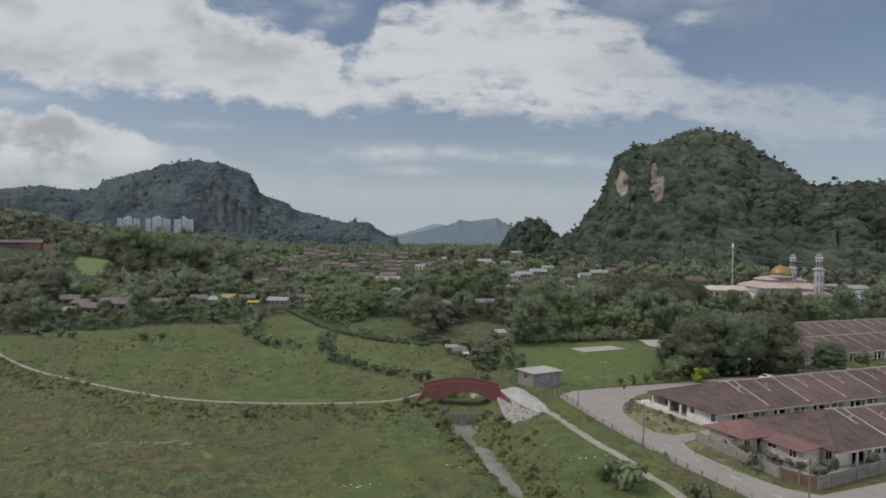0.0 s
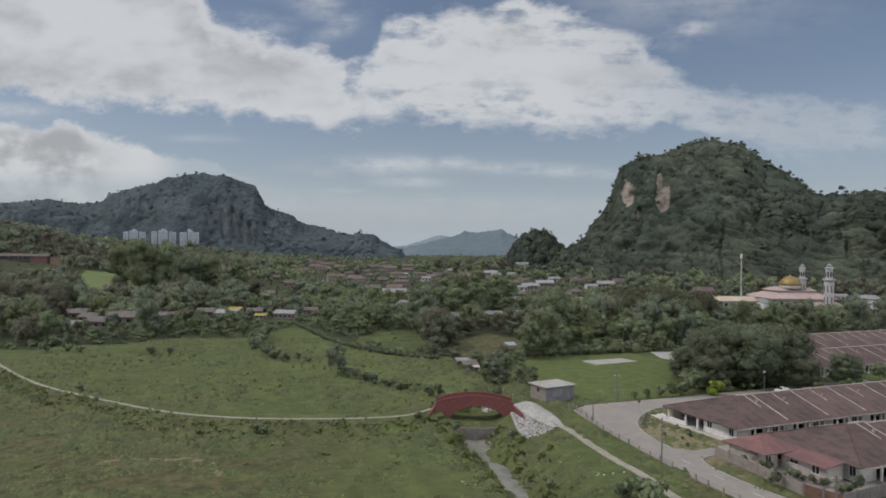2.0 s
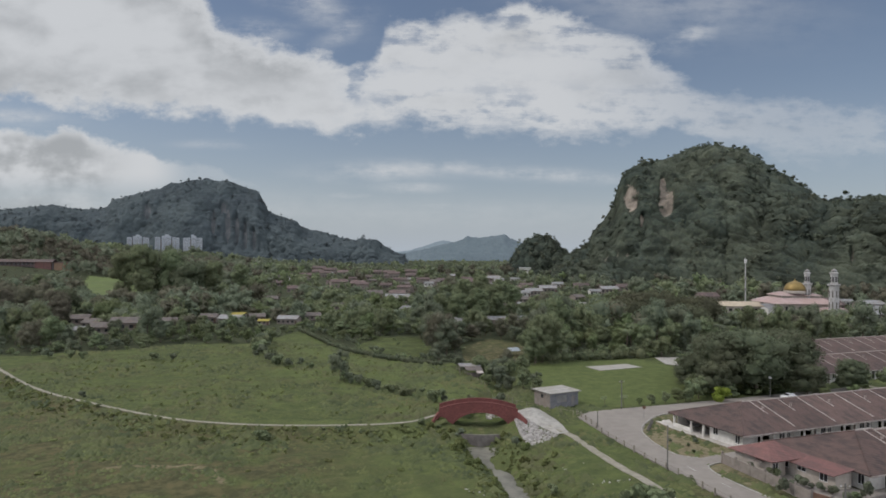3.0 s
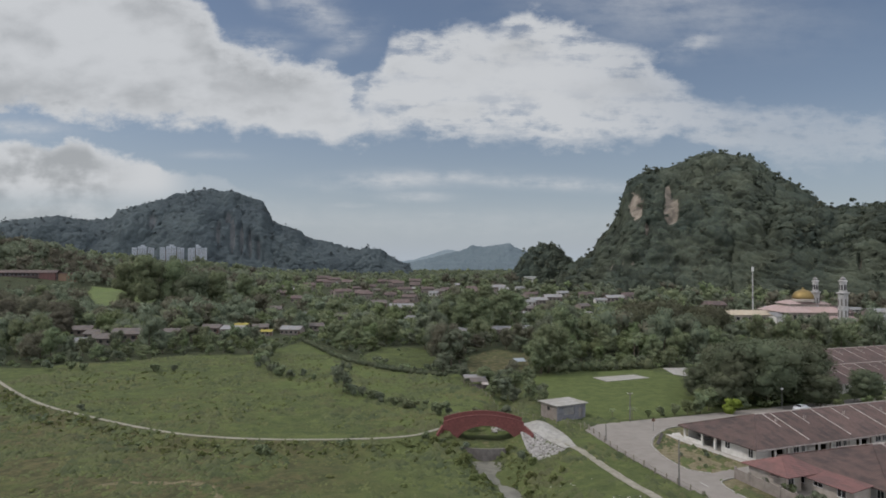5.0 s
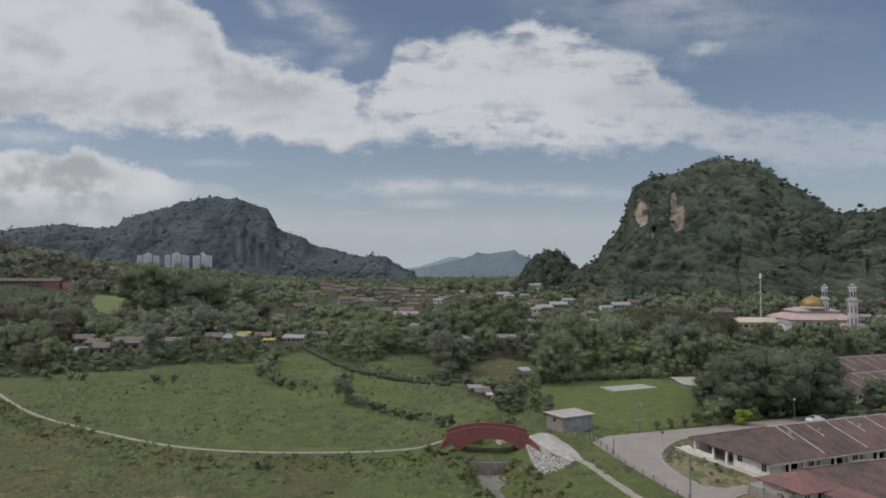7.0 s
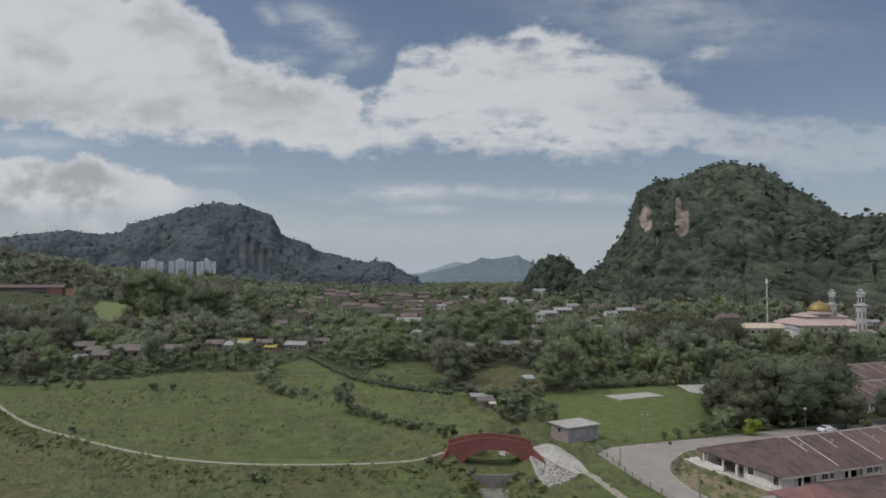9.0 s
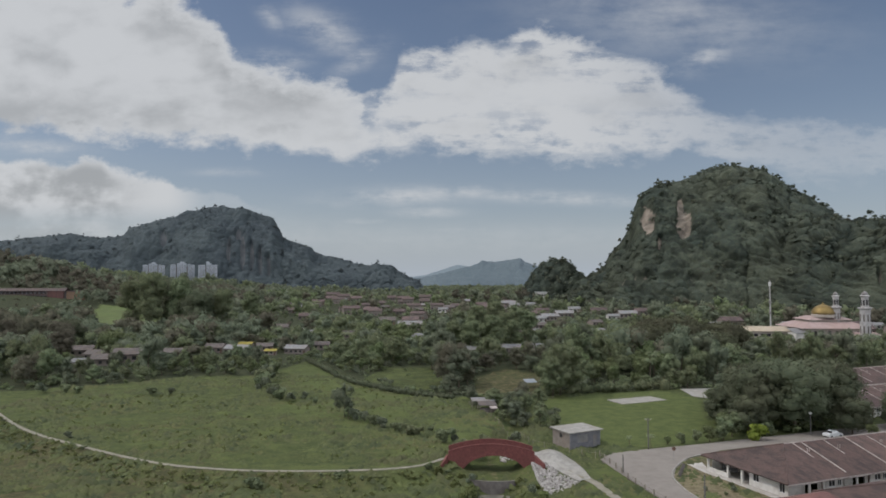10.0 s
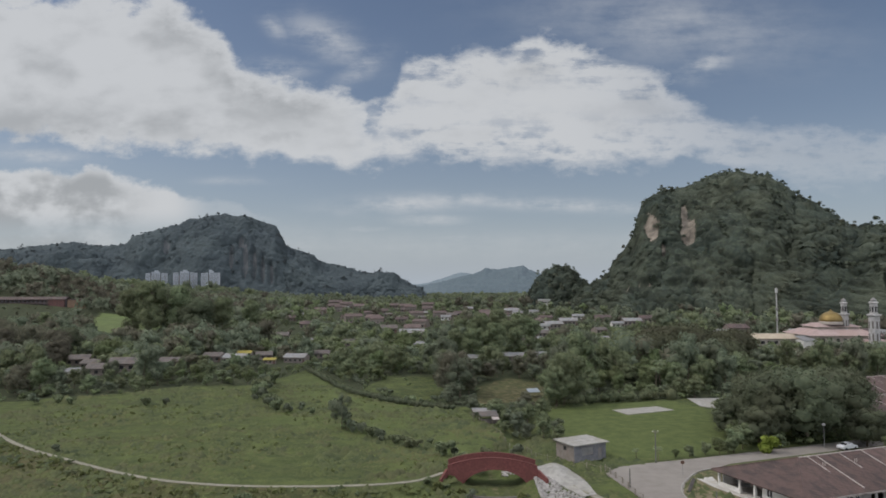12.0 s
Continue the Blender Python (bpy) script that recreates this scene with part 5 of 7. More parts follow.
def terrace_house(w, depth, hip, roof_mat="roof_brown", porch_out=0.0, label="single-storey terrace house with white walls under brown tiles", wall_mat="white_wall"):
    """One house of a row; x along the row, front towards -y."""
    eave, ridge = 2.65, 2.65 + 0.345 * depth / 2
    house = thing("terrace_house", label, "house", group="terrace houses")
    front = [(w - 8.4, w - 5.6, 0.0, 2.35), (w - 4.9, w - 4.0, 0.0, 2.1), (w - 3.3, w - 1.9, 0.9, 2.1), (w - 1.4, w - 0.5, 0.9, 2.1)]
    x0 = 1.3 if hip else 0.12
    part("wall", wall_run(Mesh(), x0, w - 0.12, 1.3, 1.5, -0.2, 2.75, front), wall_mat, house)
    part("wall", Mesh().box(x0, depth - 1.5, -0.2, w - 0.12, depth - 1.3, 2.75), wall_mat, house)
    part("wall", Mesh().box(w - 0.32, 1.505, -0.2, w - 0.12, depth - 1.505, 3.0), wall_mat, house)
    part("ceiling_board", Mesh().box(x0 + 0.25, 0.1, 2.36, w - 0.35, depth - 1.6, 2.42), wall_mat, house)
    for a, b, low, high in front[2:]:
        window_part(house, a, b, low, high, 1.3)
    a, b, low, high = front[1]
    part("door", Mesh().box(a + 0.04, 1.36, 0.0, b - 0.04, 1.42, high - 0.03), "brown_metal", house)
    part("carport_back", Mesh().box(w - 8.6, 5.0, -0.1, w - 5.4, 5.12, 2.35), "tan_wall", house)
    for x in (w - 8.55, w - 5.45):
        part("pillar", Mesh().box(x - 0.14, 0.25, -0.2, x + 0.14, 0.53, 2.42), wall_mat, house)
    if hip:
        side = Matrix.Translation((1.3, 0, 0)) @ pose(0, 0, 0, 0, 0, -90)
        holes = [(-8.2, -7.0, 0.9, 2.1), (-3.0, -1.9, 0.6, 2.1)]
        m = wall_run(Mesh(), -9.0, -1.5, 0, 0.2, -0.2, 2.75, holes, side)
        part("wall", m, wall_mat, house)
        for h in holes:
            window_part(house, *h, 0.0, side)
        # open porch at the far corner
        part("wall", Mesh().box(1.505, 9.0, -0.2, 5.4, 9.2, 2.75), wall_mat, house)
        part("wall", Mesh().box(5.2, 9.21, -0.2, 5.4, depth - 1.51, 2.75), "tan_wall", house)
        part("door", Mesh().box(5.12, 11.0, 0.0, 5.19, 12.9, 2.1), "dark_opening", house)
        part("porch_floor", Mesh().box(0.5, 9.25, -0.2, 5.15, depth - 0.5, 0.12), "pale_concrete", house)
        for y in (9.9, 13.0, depth - 1.2):
            part("pillar", Mesh().box(0.55, y - 0.18, 0.12, 0.9, y + 0.18, 2.5), wall_mat, house)
        part("balustrade", Mesh().box(0.62, 13.2, 0.12, 0.8, depth - 1.4, 0.85), wall_mat, house)
    if porch_out:
        part("porch_roof", Mesh().slab([(0.3, -porch_out, 2.15), (w - 3.2, -porch_out, 2.15), (w - 3.2, -0.08, 2.6), (0.3, -0.08, 2.6)], 0.12), roof_mat, house)
        for x in (0.5, w - 3.4):
            part("pillar", Mesh().box(x - 0.12, -porch_out + 0.2, -0.2, x + 0.12, -porch_out + 0.44, 2.05), wall_mat, house)
        part("garden_wall", Mesh().box(w - 0.2, -porch_out - 2.0, -0.2, w, 1.2, 1.7), "cream_wall", house)
    roof_parts(house, w, depth, eave, ridge, hip, roof_mat)
    return house


def build_rows():
    a = Vector((41.5, 133.7))
    turn = radians(22.5)
    along, down = Vector((math.cos(turn), math.sin(turn))), Vector((math.sin(turn), -math.cos(turn)))

    def spot(u, v):
        p = a + along * u + down * v
        return pose(p.x, p.y, 0.0, 0, 0, 22.5)
    end_house = terrace_house(13.2, 18.8, True, label="end terrace house with a hipped brown tile roof and open porch")
    mid_house = terrace_house(10.3, 18.8, False)
    front_house = terrace_house(10.3, 18.0, False, porch_out=3.6, label="terrace house with brown tiles and a front porch roof")
    end_house.matrix_basis = spot(0, 18.8)
    first = copy_thing(end_house, spot(0.6, 41))
    first["label"] = "corner terrace house with a hipped brown roof beside a walled yard"
    copy_thing(end_house, spot(63.7, -20.2))["label"] = "end terrace house with a brown hipped roof among trees"
    copy_thing(end_house, spot(93, -46))["label"] = "end terrace house with a brown hipped roof in the back row"
    for k in range(6):
        copy_thing(mid_house, spot(13.2 + 10.3 * k, 18.8))
    for k in range(5):
        copy_thing(mid_house, spot(76.9 + 10.3 * k, -20.2))
        copy_thing(mid_house, spot(106.2 + 10.3 * k, -46))
    for k in range(4):
        copy_thing(front_house, spot(13.8 + 10.3 * k, 41))
    discard(mid_house)
    discard(front_house)
    # red-roofed annexe at the corner house
    annexe = thing("annexe", "cream side annexe with a small red hipped roof", "house annexe", spot(-7.0, 31.0))
    part("wall", wall_run(Mesh(), 0.6, 6.9, 0.7, 0.9, -0.2, 2.6, [(1.0, 2.2, 1.0, 2.1), (3.6, 5.8, 0.0, 2.2)]), "cream_wall", annexe)
    part("wall", Mesh().box(0.6, 0.905, -0.2, 0.8, 7.6, 2.6), "cream_wall", annexe)
    part("wall", Mesh().box(0.805, 7.4, -0.2, 6.9, 7.6, 2.6), "cream_wall", annexe)
    window_part(annexe, 1.0, 2.2, 1.0, 2.1, 0.7)
    for o in ([(-0.2, -0.2, 2.6), (7.9, -0.2, 2.6), (5.0, 4.1, 4.3), (3.4, 4.1, 4.3)], [(7.9, 8.4, 2.6), (-0.2, 8.4, 2.6), (3.4, 4.1, 4.3), (5.0, 4.1, 4.3)],
              [(-0.2, 8.4, 2.6), (-0.2, -0.2, 2.6), (3.4, 4.1, 4.3)], [(7.9, -0.2, 2.6), (7.9, 8.4, 2.6), (5.0, 4.1, 4.3)]):
        part("roof_slope", Mesh().slab(o, 0.14), "roof_red", annexe, "dull red tiles")
    part("window_hood", Mesh().slab([(-0.3, 1.6, 2.0), (0.58, 1.6, 2.35), (0.58, 3.2, 2.35), (-0.3, 3.2, 2.0)], 0.05), "rust_sheet", annexe)
    side = thing("side_extension", "cream lean-to extension with a red sheet roof", "house extension", spot(-2.6, 38.0))
    part("roof_slope", Mesh().slab([(-0.9, -0.4, 2.3), (3.6, -0.4, 2.8), (3.6, 10.2, 2.8), (-0.9, 10.2, 2.3)], 0.08), "roof_red", side, "dull red sheet roof")
    left = Matrix.Translation((0.0, 0, 0)) @ pose(0, 0, 0, 0, 0, -90)
    holes = [(-9.2, -7.8, 1.0, 2.0), (-6.4, -4.8, 1.2, 1.9), (-2.6, -1.2, 0.8, 2.0)]
    m = wall_run(Mesh(), -10.0, 0, 0, 0.18, -0.2, 2.3, holes, left)
    part("wall", m, "cream_wall", side)
    part("wall", Mesh().box(0.19, 0, -0.2, 3.3, 0.18, 2.3), "cream_wall", side)
    for h in holes:
        window_part(side, *h, 0.0, left)
    # yard wall
    yard = thing("yard_wall", "plastered yard wall with posts and a brown metal gate", "wall")
    corners = [spot(u, v).translation for u, v in ((-7.9, 22.2), (-8.9, 31.5), (-9.9, 40.2), (-8.6, 45.2), (8.2, 43.6), (22.5, 44.2))]
    for k, (p, q) in enumerate(zip(corners, corners[1:])):
        d = q - p
        m = Matrix.Translation(p) @ Matrix.Rotation(math.atan2(d.y, d.x), 4, "Z")
        n = max(1, round(d.length / 3.0))
        mat = "brown_metal" if k == 2 else ("tan_wall" if k < 2 else "dark_wall")
        for i in range(n):
            s = d.length / n
            if k == 4 and i == 3:
                part("gate", Mesh().box(i * s + 0.15, -0.03, 0.1, (i + 1) * s - 0.15, 0.03, 1.5, m), "brown_metal", yard)
            else:
                part("panel", Mesh().box(i * s + 0.15, -0.07, -0.2, (i + 1) * s - 0.15, 0.07, 1.55 if k < 3 else 1.75, m), mat, yard)
            part("post", Mesh().box(i * s - 0.15, -0.14, -0.2, i * s + 0.15, 0.14, 1.85, m), "tan_wall" if k < 2 else "dark_wall", yard)
    plate("pavement", [tuple((a + along * u + down * v)) for u, v in ((-7.5, 22.5), (-9, 40), (-8, 44.8), (8, 43.4), (50, 43.4), (50, 39), (1, 39), (1, 22.5))], 0.03, 0.15, "asphalt", "bare concrete yard round the corner house", "yard")
    plate("pavement", [tuple((a + along * u + down * v)) for u, v in ((1, 18.6), (1, 21.3), (70, 21.3), (70, 18.6))], 0.035, 0.15, "concrete", "concrete apron before the terrace", "yard")
    return spot


row_spot = build_rows()


# ---------------------------------------------------------------- hut, shed, posts
def build_small_buildings():
    hut = thing("pump_house", "small grey block hut with a flat concrete roof", "hut", pose(20.6, 147.9, 0, 0, 0, 29))
    part("wall", wall_run(Mesh(), 0, 7.7, 0, 0.2, -0.3, 3.0, [(1.8, 4.6, 0.9, 2.5), (5.8, 6.8, 0.0, 2.1)]), "grey_wall", hut)
    side = pose(0, 0, 0, 0, 0, -90)
    # Side towards the sun: its lit look is put into a paler wall colour.
    part("wall", wall_run(Mesh(), -5.9, -0.205, 0, 0.2, -0.3, 3.0, [(-3.6, -2.6, 1.6, 2.4)], side), "tan_wall", hut, "side wall with sunlight put into its paler tan colour")
    part("wall", Mesh().box(7.5, 0.205, -0.3, 7.7, 5.9, 3.0), "grey_wall", hut)
    part("wall", Mesh().box(0.205, 5.7, -0.3, 7.495, 5.9, 3.0), "grey_wall", hut)
    part("roof_slab", Mesh().box(-0.5, -0.5, 3.004, 8.2, 6.4, 3.2), "concrete", hut, "weathered pale roof slab")
    part("door", Mesh().box(5.84, 0.07, 0, 6.76, 0.12, 2.08), "grey_sheet", hut)
    part("shutter", Mesh().box(1.84, 0.06, 0.94, 4.56, 0.12, 2.46), "grey_sheet", hut, "pale metal roller shutter")
    part("vent", Mesh().box(-3.58, 0.06, 1.62, -2.62, 0.12, 2.38, side), "dark_opening", hut)

    shed = thing("shed", "tumbledown farm shed under rusty and pale sheets", "shed", pose(3.0, 181.5, 0, 0, 0, 8))
    for x0, x1, y0, y1, z, mat in ((0, 4.6, 0, 4.0, 2.2, "rust_sheet"), (2.6, 4.4, -1.9, -0.1, 1.75, "white_cap"), (-1.2, 4.8, 4.1, 7.4, 2.6, "grey_sheet")):
        part("roof_sheet", Mesh().slab([(x0, y0, z), (x1, y0, z), (x1, y1, z + 0.35), (x0, y1, z + 0.35)], 0.05), mat, shed)
        for x in (x0 + 0.2, x1 - 0.2):
            for y in (y0 + 0.2, y1 - 0.2):
                part("post", Mesh().tube((x, y, -0.2), (x, y, z), 0.07, 0.06, 7), "wood_post", shed)
    part("wall", Mesh().box(0.3, 0.3, 0, 4.3, 0.36, 1.5), "rust_sheet", shed)

    shelter = thing("shelter", "small open shelter with a pale blue sheet roof", "shelter", pose(18.4, 222, float(height(20, 223)), 0, 0, 12) @ Matrix.Diagonal((0.7, 0.7, 0.8, 1)))
    part("roof_sheet", Mesh().slab([(0, 0, 2.0), (5.2, 0, 2.1), (5.2, 4.4, 3.0), (0, 4.4, 2.9)], 0.05), "blue_sheet", shelter)
    for x in (0.2, 5.0):
        for y in (0.2, 4.2):
            part("post", Mesh().tube((x, y, -0.4), (x, y, 2.0 + 0.2 * y), 0.07, 0.06, 7), "wood_post", shelter)
    # roadside fence
    fence = thing("roadside_fence", "low fence of weathered posts and rails beside the road", "fence")
    line = spline([(25.4, 142.5), (26.6, 134), (28.4, 121.5), (32.6, 107), (35.7, 95.4), (38.8, 86.6), (44, 72)], 2.6)
    post = Mesh().box(-0.09, -0.09, -0.3, 0.09, 0.09, 1.15).mesh("post", "wood_post")
    for i, p in enumerate(line):
        ob = new("post", post)
        ob.parent = fence
        ob.matrix_basis = pose(p.x, p.y, float(height(p.x, p.y)), 0, (i * 37 % 9 - 4) * 0.8, i * 13)
        if i + 1 < len(line):
            q = line[i + 1]
            for h in (0.45, 0.9):
                part("rail", Mesh().tube((p.x, p.y, float(height(p.x, p.y)) + h), (q.x, q.y, float(height(q.x, q.y)) + h), 0.035, 0.035, 6), "wood_post", fence)
    # field fence of thin stakes
    fence = thing("field_fence", "old line of thin wooden stakes along the field edge", "fence")
    line = spline([(0.5, 192), (5, 178), (9.8, 163.5), (13.5, 151), (17.5, 146.2), (22, 142.8), (24.4, 141.6)], 2.2)
    stake = Mesh().tube((0, 0, -0.3), (0, 0, 1.25), 0.07, 0.05, 7).mesh("stake", "wood_post")
    for i, p in enumerate(line):
        ob = new("stake", stake)
        ob.parent = fence
        ob.matrix_basis = pose(p.x, p.y, float(height(p.x, p.y)), (i * 29 % 11 - 5), (i * 17 % 9 - 4), 0)
        if i + 1 < len(line):
            q = line[i + 1]
            part("wire", Mesh().tube((p.x, p.y, float(height(p.x, p.y)) + 1.0), (q.x, q.y, float(height(q.x, q.y)) + 1.0), 0.02, 0.02, 5), "wood_post", fence)

    def utility_pole(x, y, tall, label, arm=True):
        pole = thing("utility_pole", label, "utility pole", pose(x, y, float(height(x, y))), group="utility poles")
        part("pole", Mesh().tube((0, 0, -0.3), (0, 0, tall), 0.13, 0.09, 10), "pole_grey", pole)
        if arm:
            part("crossarm", Mesh().box(-0.6, -0.05, tall - 0.5, 0.6, 0.05, tall - 0.38), "wood_post", pole)
            for k in (-0.5, 0, 0.5):
                part("insulator", Mesh().tube((k, 0, tall - 0.38), (k, 0, tall - 0.2), 0.05, 0.04, 8), "white_metal", pole)
    utility_pole(32.7, 106.6, 7.0, "slim weathered utility pole beside the road", False)
    utility_pole(36.0, 147.5, 6.4, "slim utility pole at the edge of the field")
    utility_pole(27.3, 131.6, 3.2, "short stub pole beside the road bend", False)
    utility_pole(46.2, 82.6, 6.2, "dark utility pole with a crossarm at the crossroads")
    sign = thing("road_sign", "small dark round road sign on a thin post", "road sign", pose(38.6, 139.6, 0.0))
    part("post", Mesh().tube((0, 0, -0.3), (0, 0, 2.3), 0.04, 0.04, 8), "grey_sheet", sign)
    part("disc", Mesh().tube((0, -0.06, 2.2), (0, -0.02, 2.2), 0.34, 0.34, 20), "brown_metal", sign)
    board = thing("notice_board", "tilted dark wooden board standing on the verge", "board", pose(36.4, 129.6, 0.0, 0, 28, 20))
    part("plank", Mesh().box(-0.32, -0.06, -0.1, 0.32, 0.06, 2.3), "dark_wall", board)
    lamp = thing("street_lamp", "white street lamp by the dark trees", "street lamp", pose(74.5, 160.6, 0))
    part("pole", Mesh().tube((0, 0, -0.3), (0, 0, 4.6), 0.08, 0.06, 10), "grey_sheet", lamp)
    part("lamp_head", Mesh().lathe([(0.12, 0), (0.34, 0.12), (0.32, 0.5), (0.1, 0.62)], 12, (0, 0, 4.55)), "white_metal", lamp)
    trellis = thing("wash_line", "dark cloth hung under the porch", "cloth", row_spot(0.7, 6.2))
    m, pts = Mesh(), []
    for i in range(11):
        for k in range(4):
            pts.append((0.0 + 0.1 * math.sin(i * 1.3), i * 0.36 - 1.8, 2.3 - 0.22 * k - 0.35 * math.sin(math.pi * i / 10)))
    m.add(pts, [(4 * i + k, 4 * i + k + 1, 4 * i + k + 5, 4 * i + k + 4) for i in range(10) for k in range(3)])
    part("cloth", m, "dark_opening", trellis)


def parked_car(x, y, turn, label):
    """A small saloon, nose towards +x."""
    car = thing("car", label, "car", pose(x, y, 0.02, 0, 0, turn))
    side = [(-2.0, 0.35), (-2.05, 0.75), (-1.75, 0.98), (-1.2, 1.02), (-0.75, 1.42), (0.45, 1.44), (1.05, 1.02), (1.85, 0.88), (2.05, 0.65), (2.0, 0.35)]
    n = len(side)
    pts = [(px, -0.82 + (0.14 if pz > 1.1 else 0), pz) for px, pz in side] + [(px, 0.82 - (0.14 if pz > 1.1 else 0), pz) for px, pz in side]
    part("body", Mesh().add(pts, [tuple(range(n)), tuple(range(2 * n - 1, n - 1, -1))] + [(i, i + n, (i + 1) % n + n, (i + 1) % n) for i in range(n)]), "car_paint", car)
    for s in (-1, 1):
        m = Mesh()
        m.add([(-1.0, s * 0.80, 1.04), (0.85, s * 0.80, 1.04), (0.42, s * 0.70, 1.38), (-0.68, s * 0.70, 1.38)], [(0, 1, 2, 3)])
        part("side_window", m, "dark_opening", car)
        for wx in (-1.25, 1.3):
            part("wheel", Mesh().tube((wx, s * 0.66, 0.3), (wx, s * 0.86, 0.3), 0.3, 0.3, 16), "tyre", car)
    part("windscreen", Mesh().add([(0.52, -0.64, 1.40), (0.52, 0.64, 1.40), (1.04, 0.74, 1.05), (1.04, -0.74, 1.05)], [(0, 1, 2, 3)]), "dark_opening", car)
    part("rear_window", Mesh().add([(-0.82, -0.64, 1.40), (-0.82, 0.64, 1.40), (-1.2, 0.74, 1.06), (-1.2, -0.74, 1.06)], [(3, 2, 1, 0)]), "dark_opening", car)


build_small_buildings()
parked_car(78.4, 159.2, 22, "white parked car on the lane behind the terrace")


# ---------------------------------------------------------------- mosque and mast
def build_mosque():
    mosque = thing("mosque", "pale mosque with pink roofs, a golden dome and two minarets", "mosque", pose(186.0, 388.0, 0))
    part("wall", Mesh().box(1, 1, -0.5, 37, 31, 6.6), "cream_wall", mosque)

    def hip_roof(x0, y0, x1, y1, z0, z1, inset, mat):
        o = [(x0, y0, z0), (x1, y0, z0), (x1, y1, z0), (x0, y1, z0)]
        q = [(x0 + inset, y0 + inset, z1), (x1 - inset, y0 + inset, z1), (x1 - inset, y1 - inset, z1), (x0 + inset, y1 - inset, z1)]
        m = Mesh().add(o + q, [(3, 2, 1, 0), (4, 5, 6, 7)] + [(i, (i + 1) % 4, (i + 1) % 4 + 4, i + 4) for i in range(4)])
        return part("roof", m, mat, mosque, "pink sheet roof")
    hip_roof(-0.5, -0.5, 38.5, 32.5, 6.6, 9.6, 7.0, "pink_roof")
    part("clerestory", Mesh().box(7.5, 7.5, 9.5, 30.5, 24.5, 11.0), "cream_wall", mosque)
    hip_roof(6.5, 6.5, 31.5, 25.5, 11.0, 12.8, 5.0, "pink_roof")
    hip_roof(16, -9, 38, -0.6, 3.2, 5.0, 2.5, "pink_roof")
    part("wall", Mesh().box(17, -8, -0.5, 37, 0.9, 3.2), "cream_wall", mosque)
    for k in range(9):
        part("window", Mesh().box(2.6 + 3.9 * k, 0.93, 1.4, 4.2 + 3.9 * k, 0.99, 5.0), "dark_opening", mosque)
    for k in range(5):
        part("window", Mesh().box(18.4 + 3.8 * k, -8.06, 0.6, 20.2 + 3.8 * k, -8.01, 2.6), "dark_opening", mosque)
    part("drum", Mesh().lathe([(6.2, 0), (6.2, 1.4), (5.8, 1.6)], 24, (17.5, 12, 12.3)), "cream_wall", mosque)
    prof = [(5.4, 0)] + [(6.0 * math.cos(a) ** 0.9, 5.0 * math.sin(a) ** 1.1 + 0.7) for a in np.linspace(0.05, 1.35, 12)] + [(0.5, 6.2), (0.12, 7.2)]
    part("dome", Mesh().lathe(prof, 32, (17.5, 12, 13.6)), "gold", mosque, "golden onion dome", smooth=True)

    def minaret(x, y, top, wide, label):
        m = thing("minaret", label, "minaret", pose(x, y, 0), group="minarets")
        part("shaft", Mesh().lathe([(wide * 0.62, -0.5), (wide * 0.58, top * 0.62)], 8, phase=0.39), "minaret_grey", m)
        part("balcony", Mesh().lathe([(wide * 0.62, 0), (wide * 0.78, 0.5), (wide * 0.78, 1.2), (wide * 0.56, 1.25)], 8, (0, 0, top * 0.62), 0.39), "minaret_grey", m)
        part("upper_shaft", Mesh().lathe([(wide * 0.44, 0), (wide * 0.42, top * 0.2)], 8, (0, 0, top * 0.66), 0.39), "minaret_grey", m)
        part("cap_ring", Mesh().lathe([(wide * 0.5, 0), (wide * 0.58, 0.4), (wide * 0.4, 0.9)], 8, (0, 0, top * 0.86), 0.39), "minaret_grey", m)
        part("cap", Mesh().lathe([(wide * 0.3, 0), (wide * 0.36, 0.6), (wide * 0.24, 1.4), (0.08, 2.0), (0.04, top * 0.14 - 0.95)], 12, (0, 0, top * 0.86 + 0.9)), "grey_sheet", m)
        for k in range(8):
            a = 0.39 + math.pi * (k + 0.5) / 4
            t = pose(0, 0, 0, 0, 0, math.degrees(a))
            for low in (0.18, 0.40):
                part("slit_window", Mesh().box(wide * 0.55, -0.35, top * low, wide * 0.60, 0.35, top * (low + 0.13), t), "dark_wall", m)
            part("arch_window", Mesh().box(wide * 0.37, -0.4, top * 0.70, wide * 0.42, 0.4, top * 0.80, t), "dark_opening", m)
    minaret(212.4, 375.0, 28.5, 4.4, "tall white octagonal minaret before the mosque")
    minaret(209.4, 397.5, 27.8, 3.7, "white octagonal minaret behind the golden dome")
    wing = thing("assembly_hall", "long low hall with a tan sheet roof", "hall", pose(160, 402, 0))
    part("wall", Mesh().box(0.8, 0.8, -0.5, 31.2, 11.2, 4.0), "cream_wall", wing)
    for o in ([(0, 0, 4.0), (32, 0, 4.0), (32, 6, 6.6), (0, 6, 6.6)], [(32, 12, 4.0), (0, 12, 4.0), (0, 6, 6.6), (32, 6, 6.6)]):
        part("roof_slope", Mesh().slab(o, 0.15), "tan_roof", wing)
    for k in range(8):
        part("window", Mesh().box(2 + 3.7 * k, 0.74, 1.0, 4 + 3.7 * k, 0.79, 2.6), "dark_opening", wing)
    lean = thing("annexe", "small pale lean-to hall beside the mosque", "hall", pose(180, 384, 0))
    part("wall", Mesh().box(0.5, 0.5, -0.5, 7.5, 9.5, 4.2), "white_wall", lean)
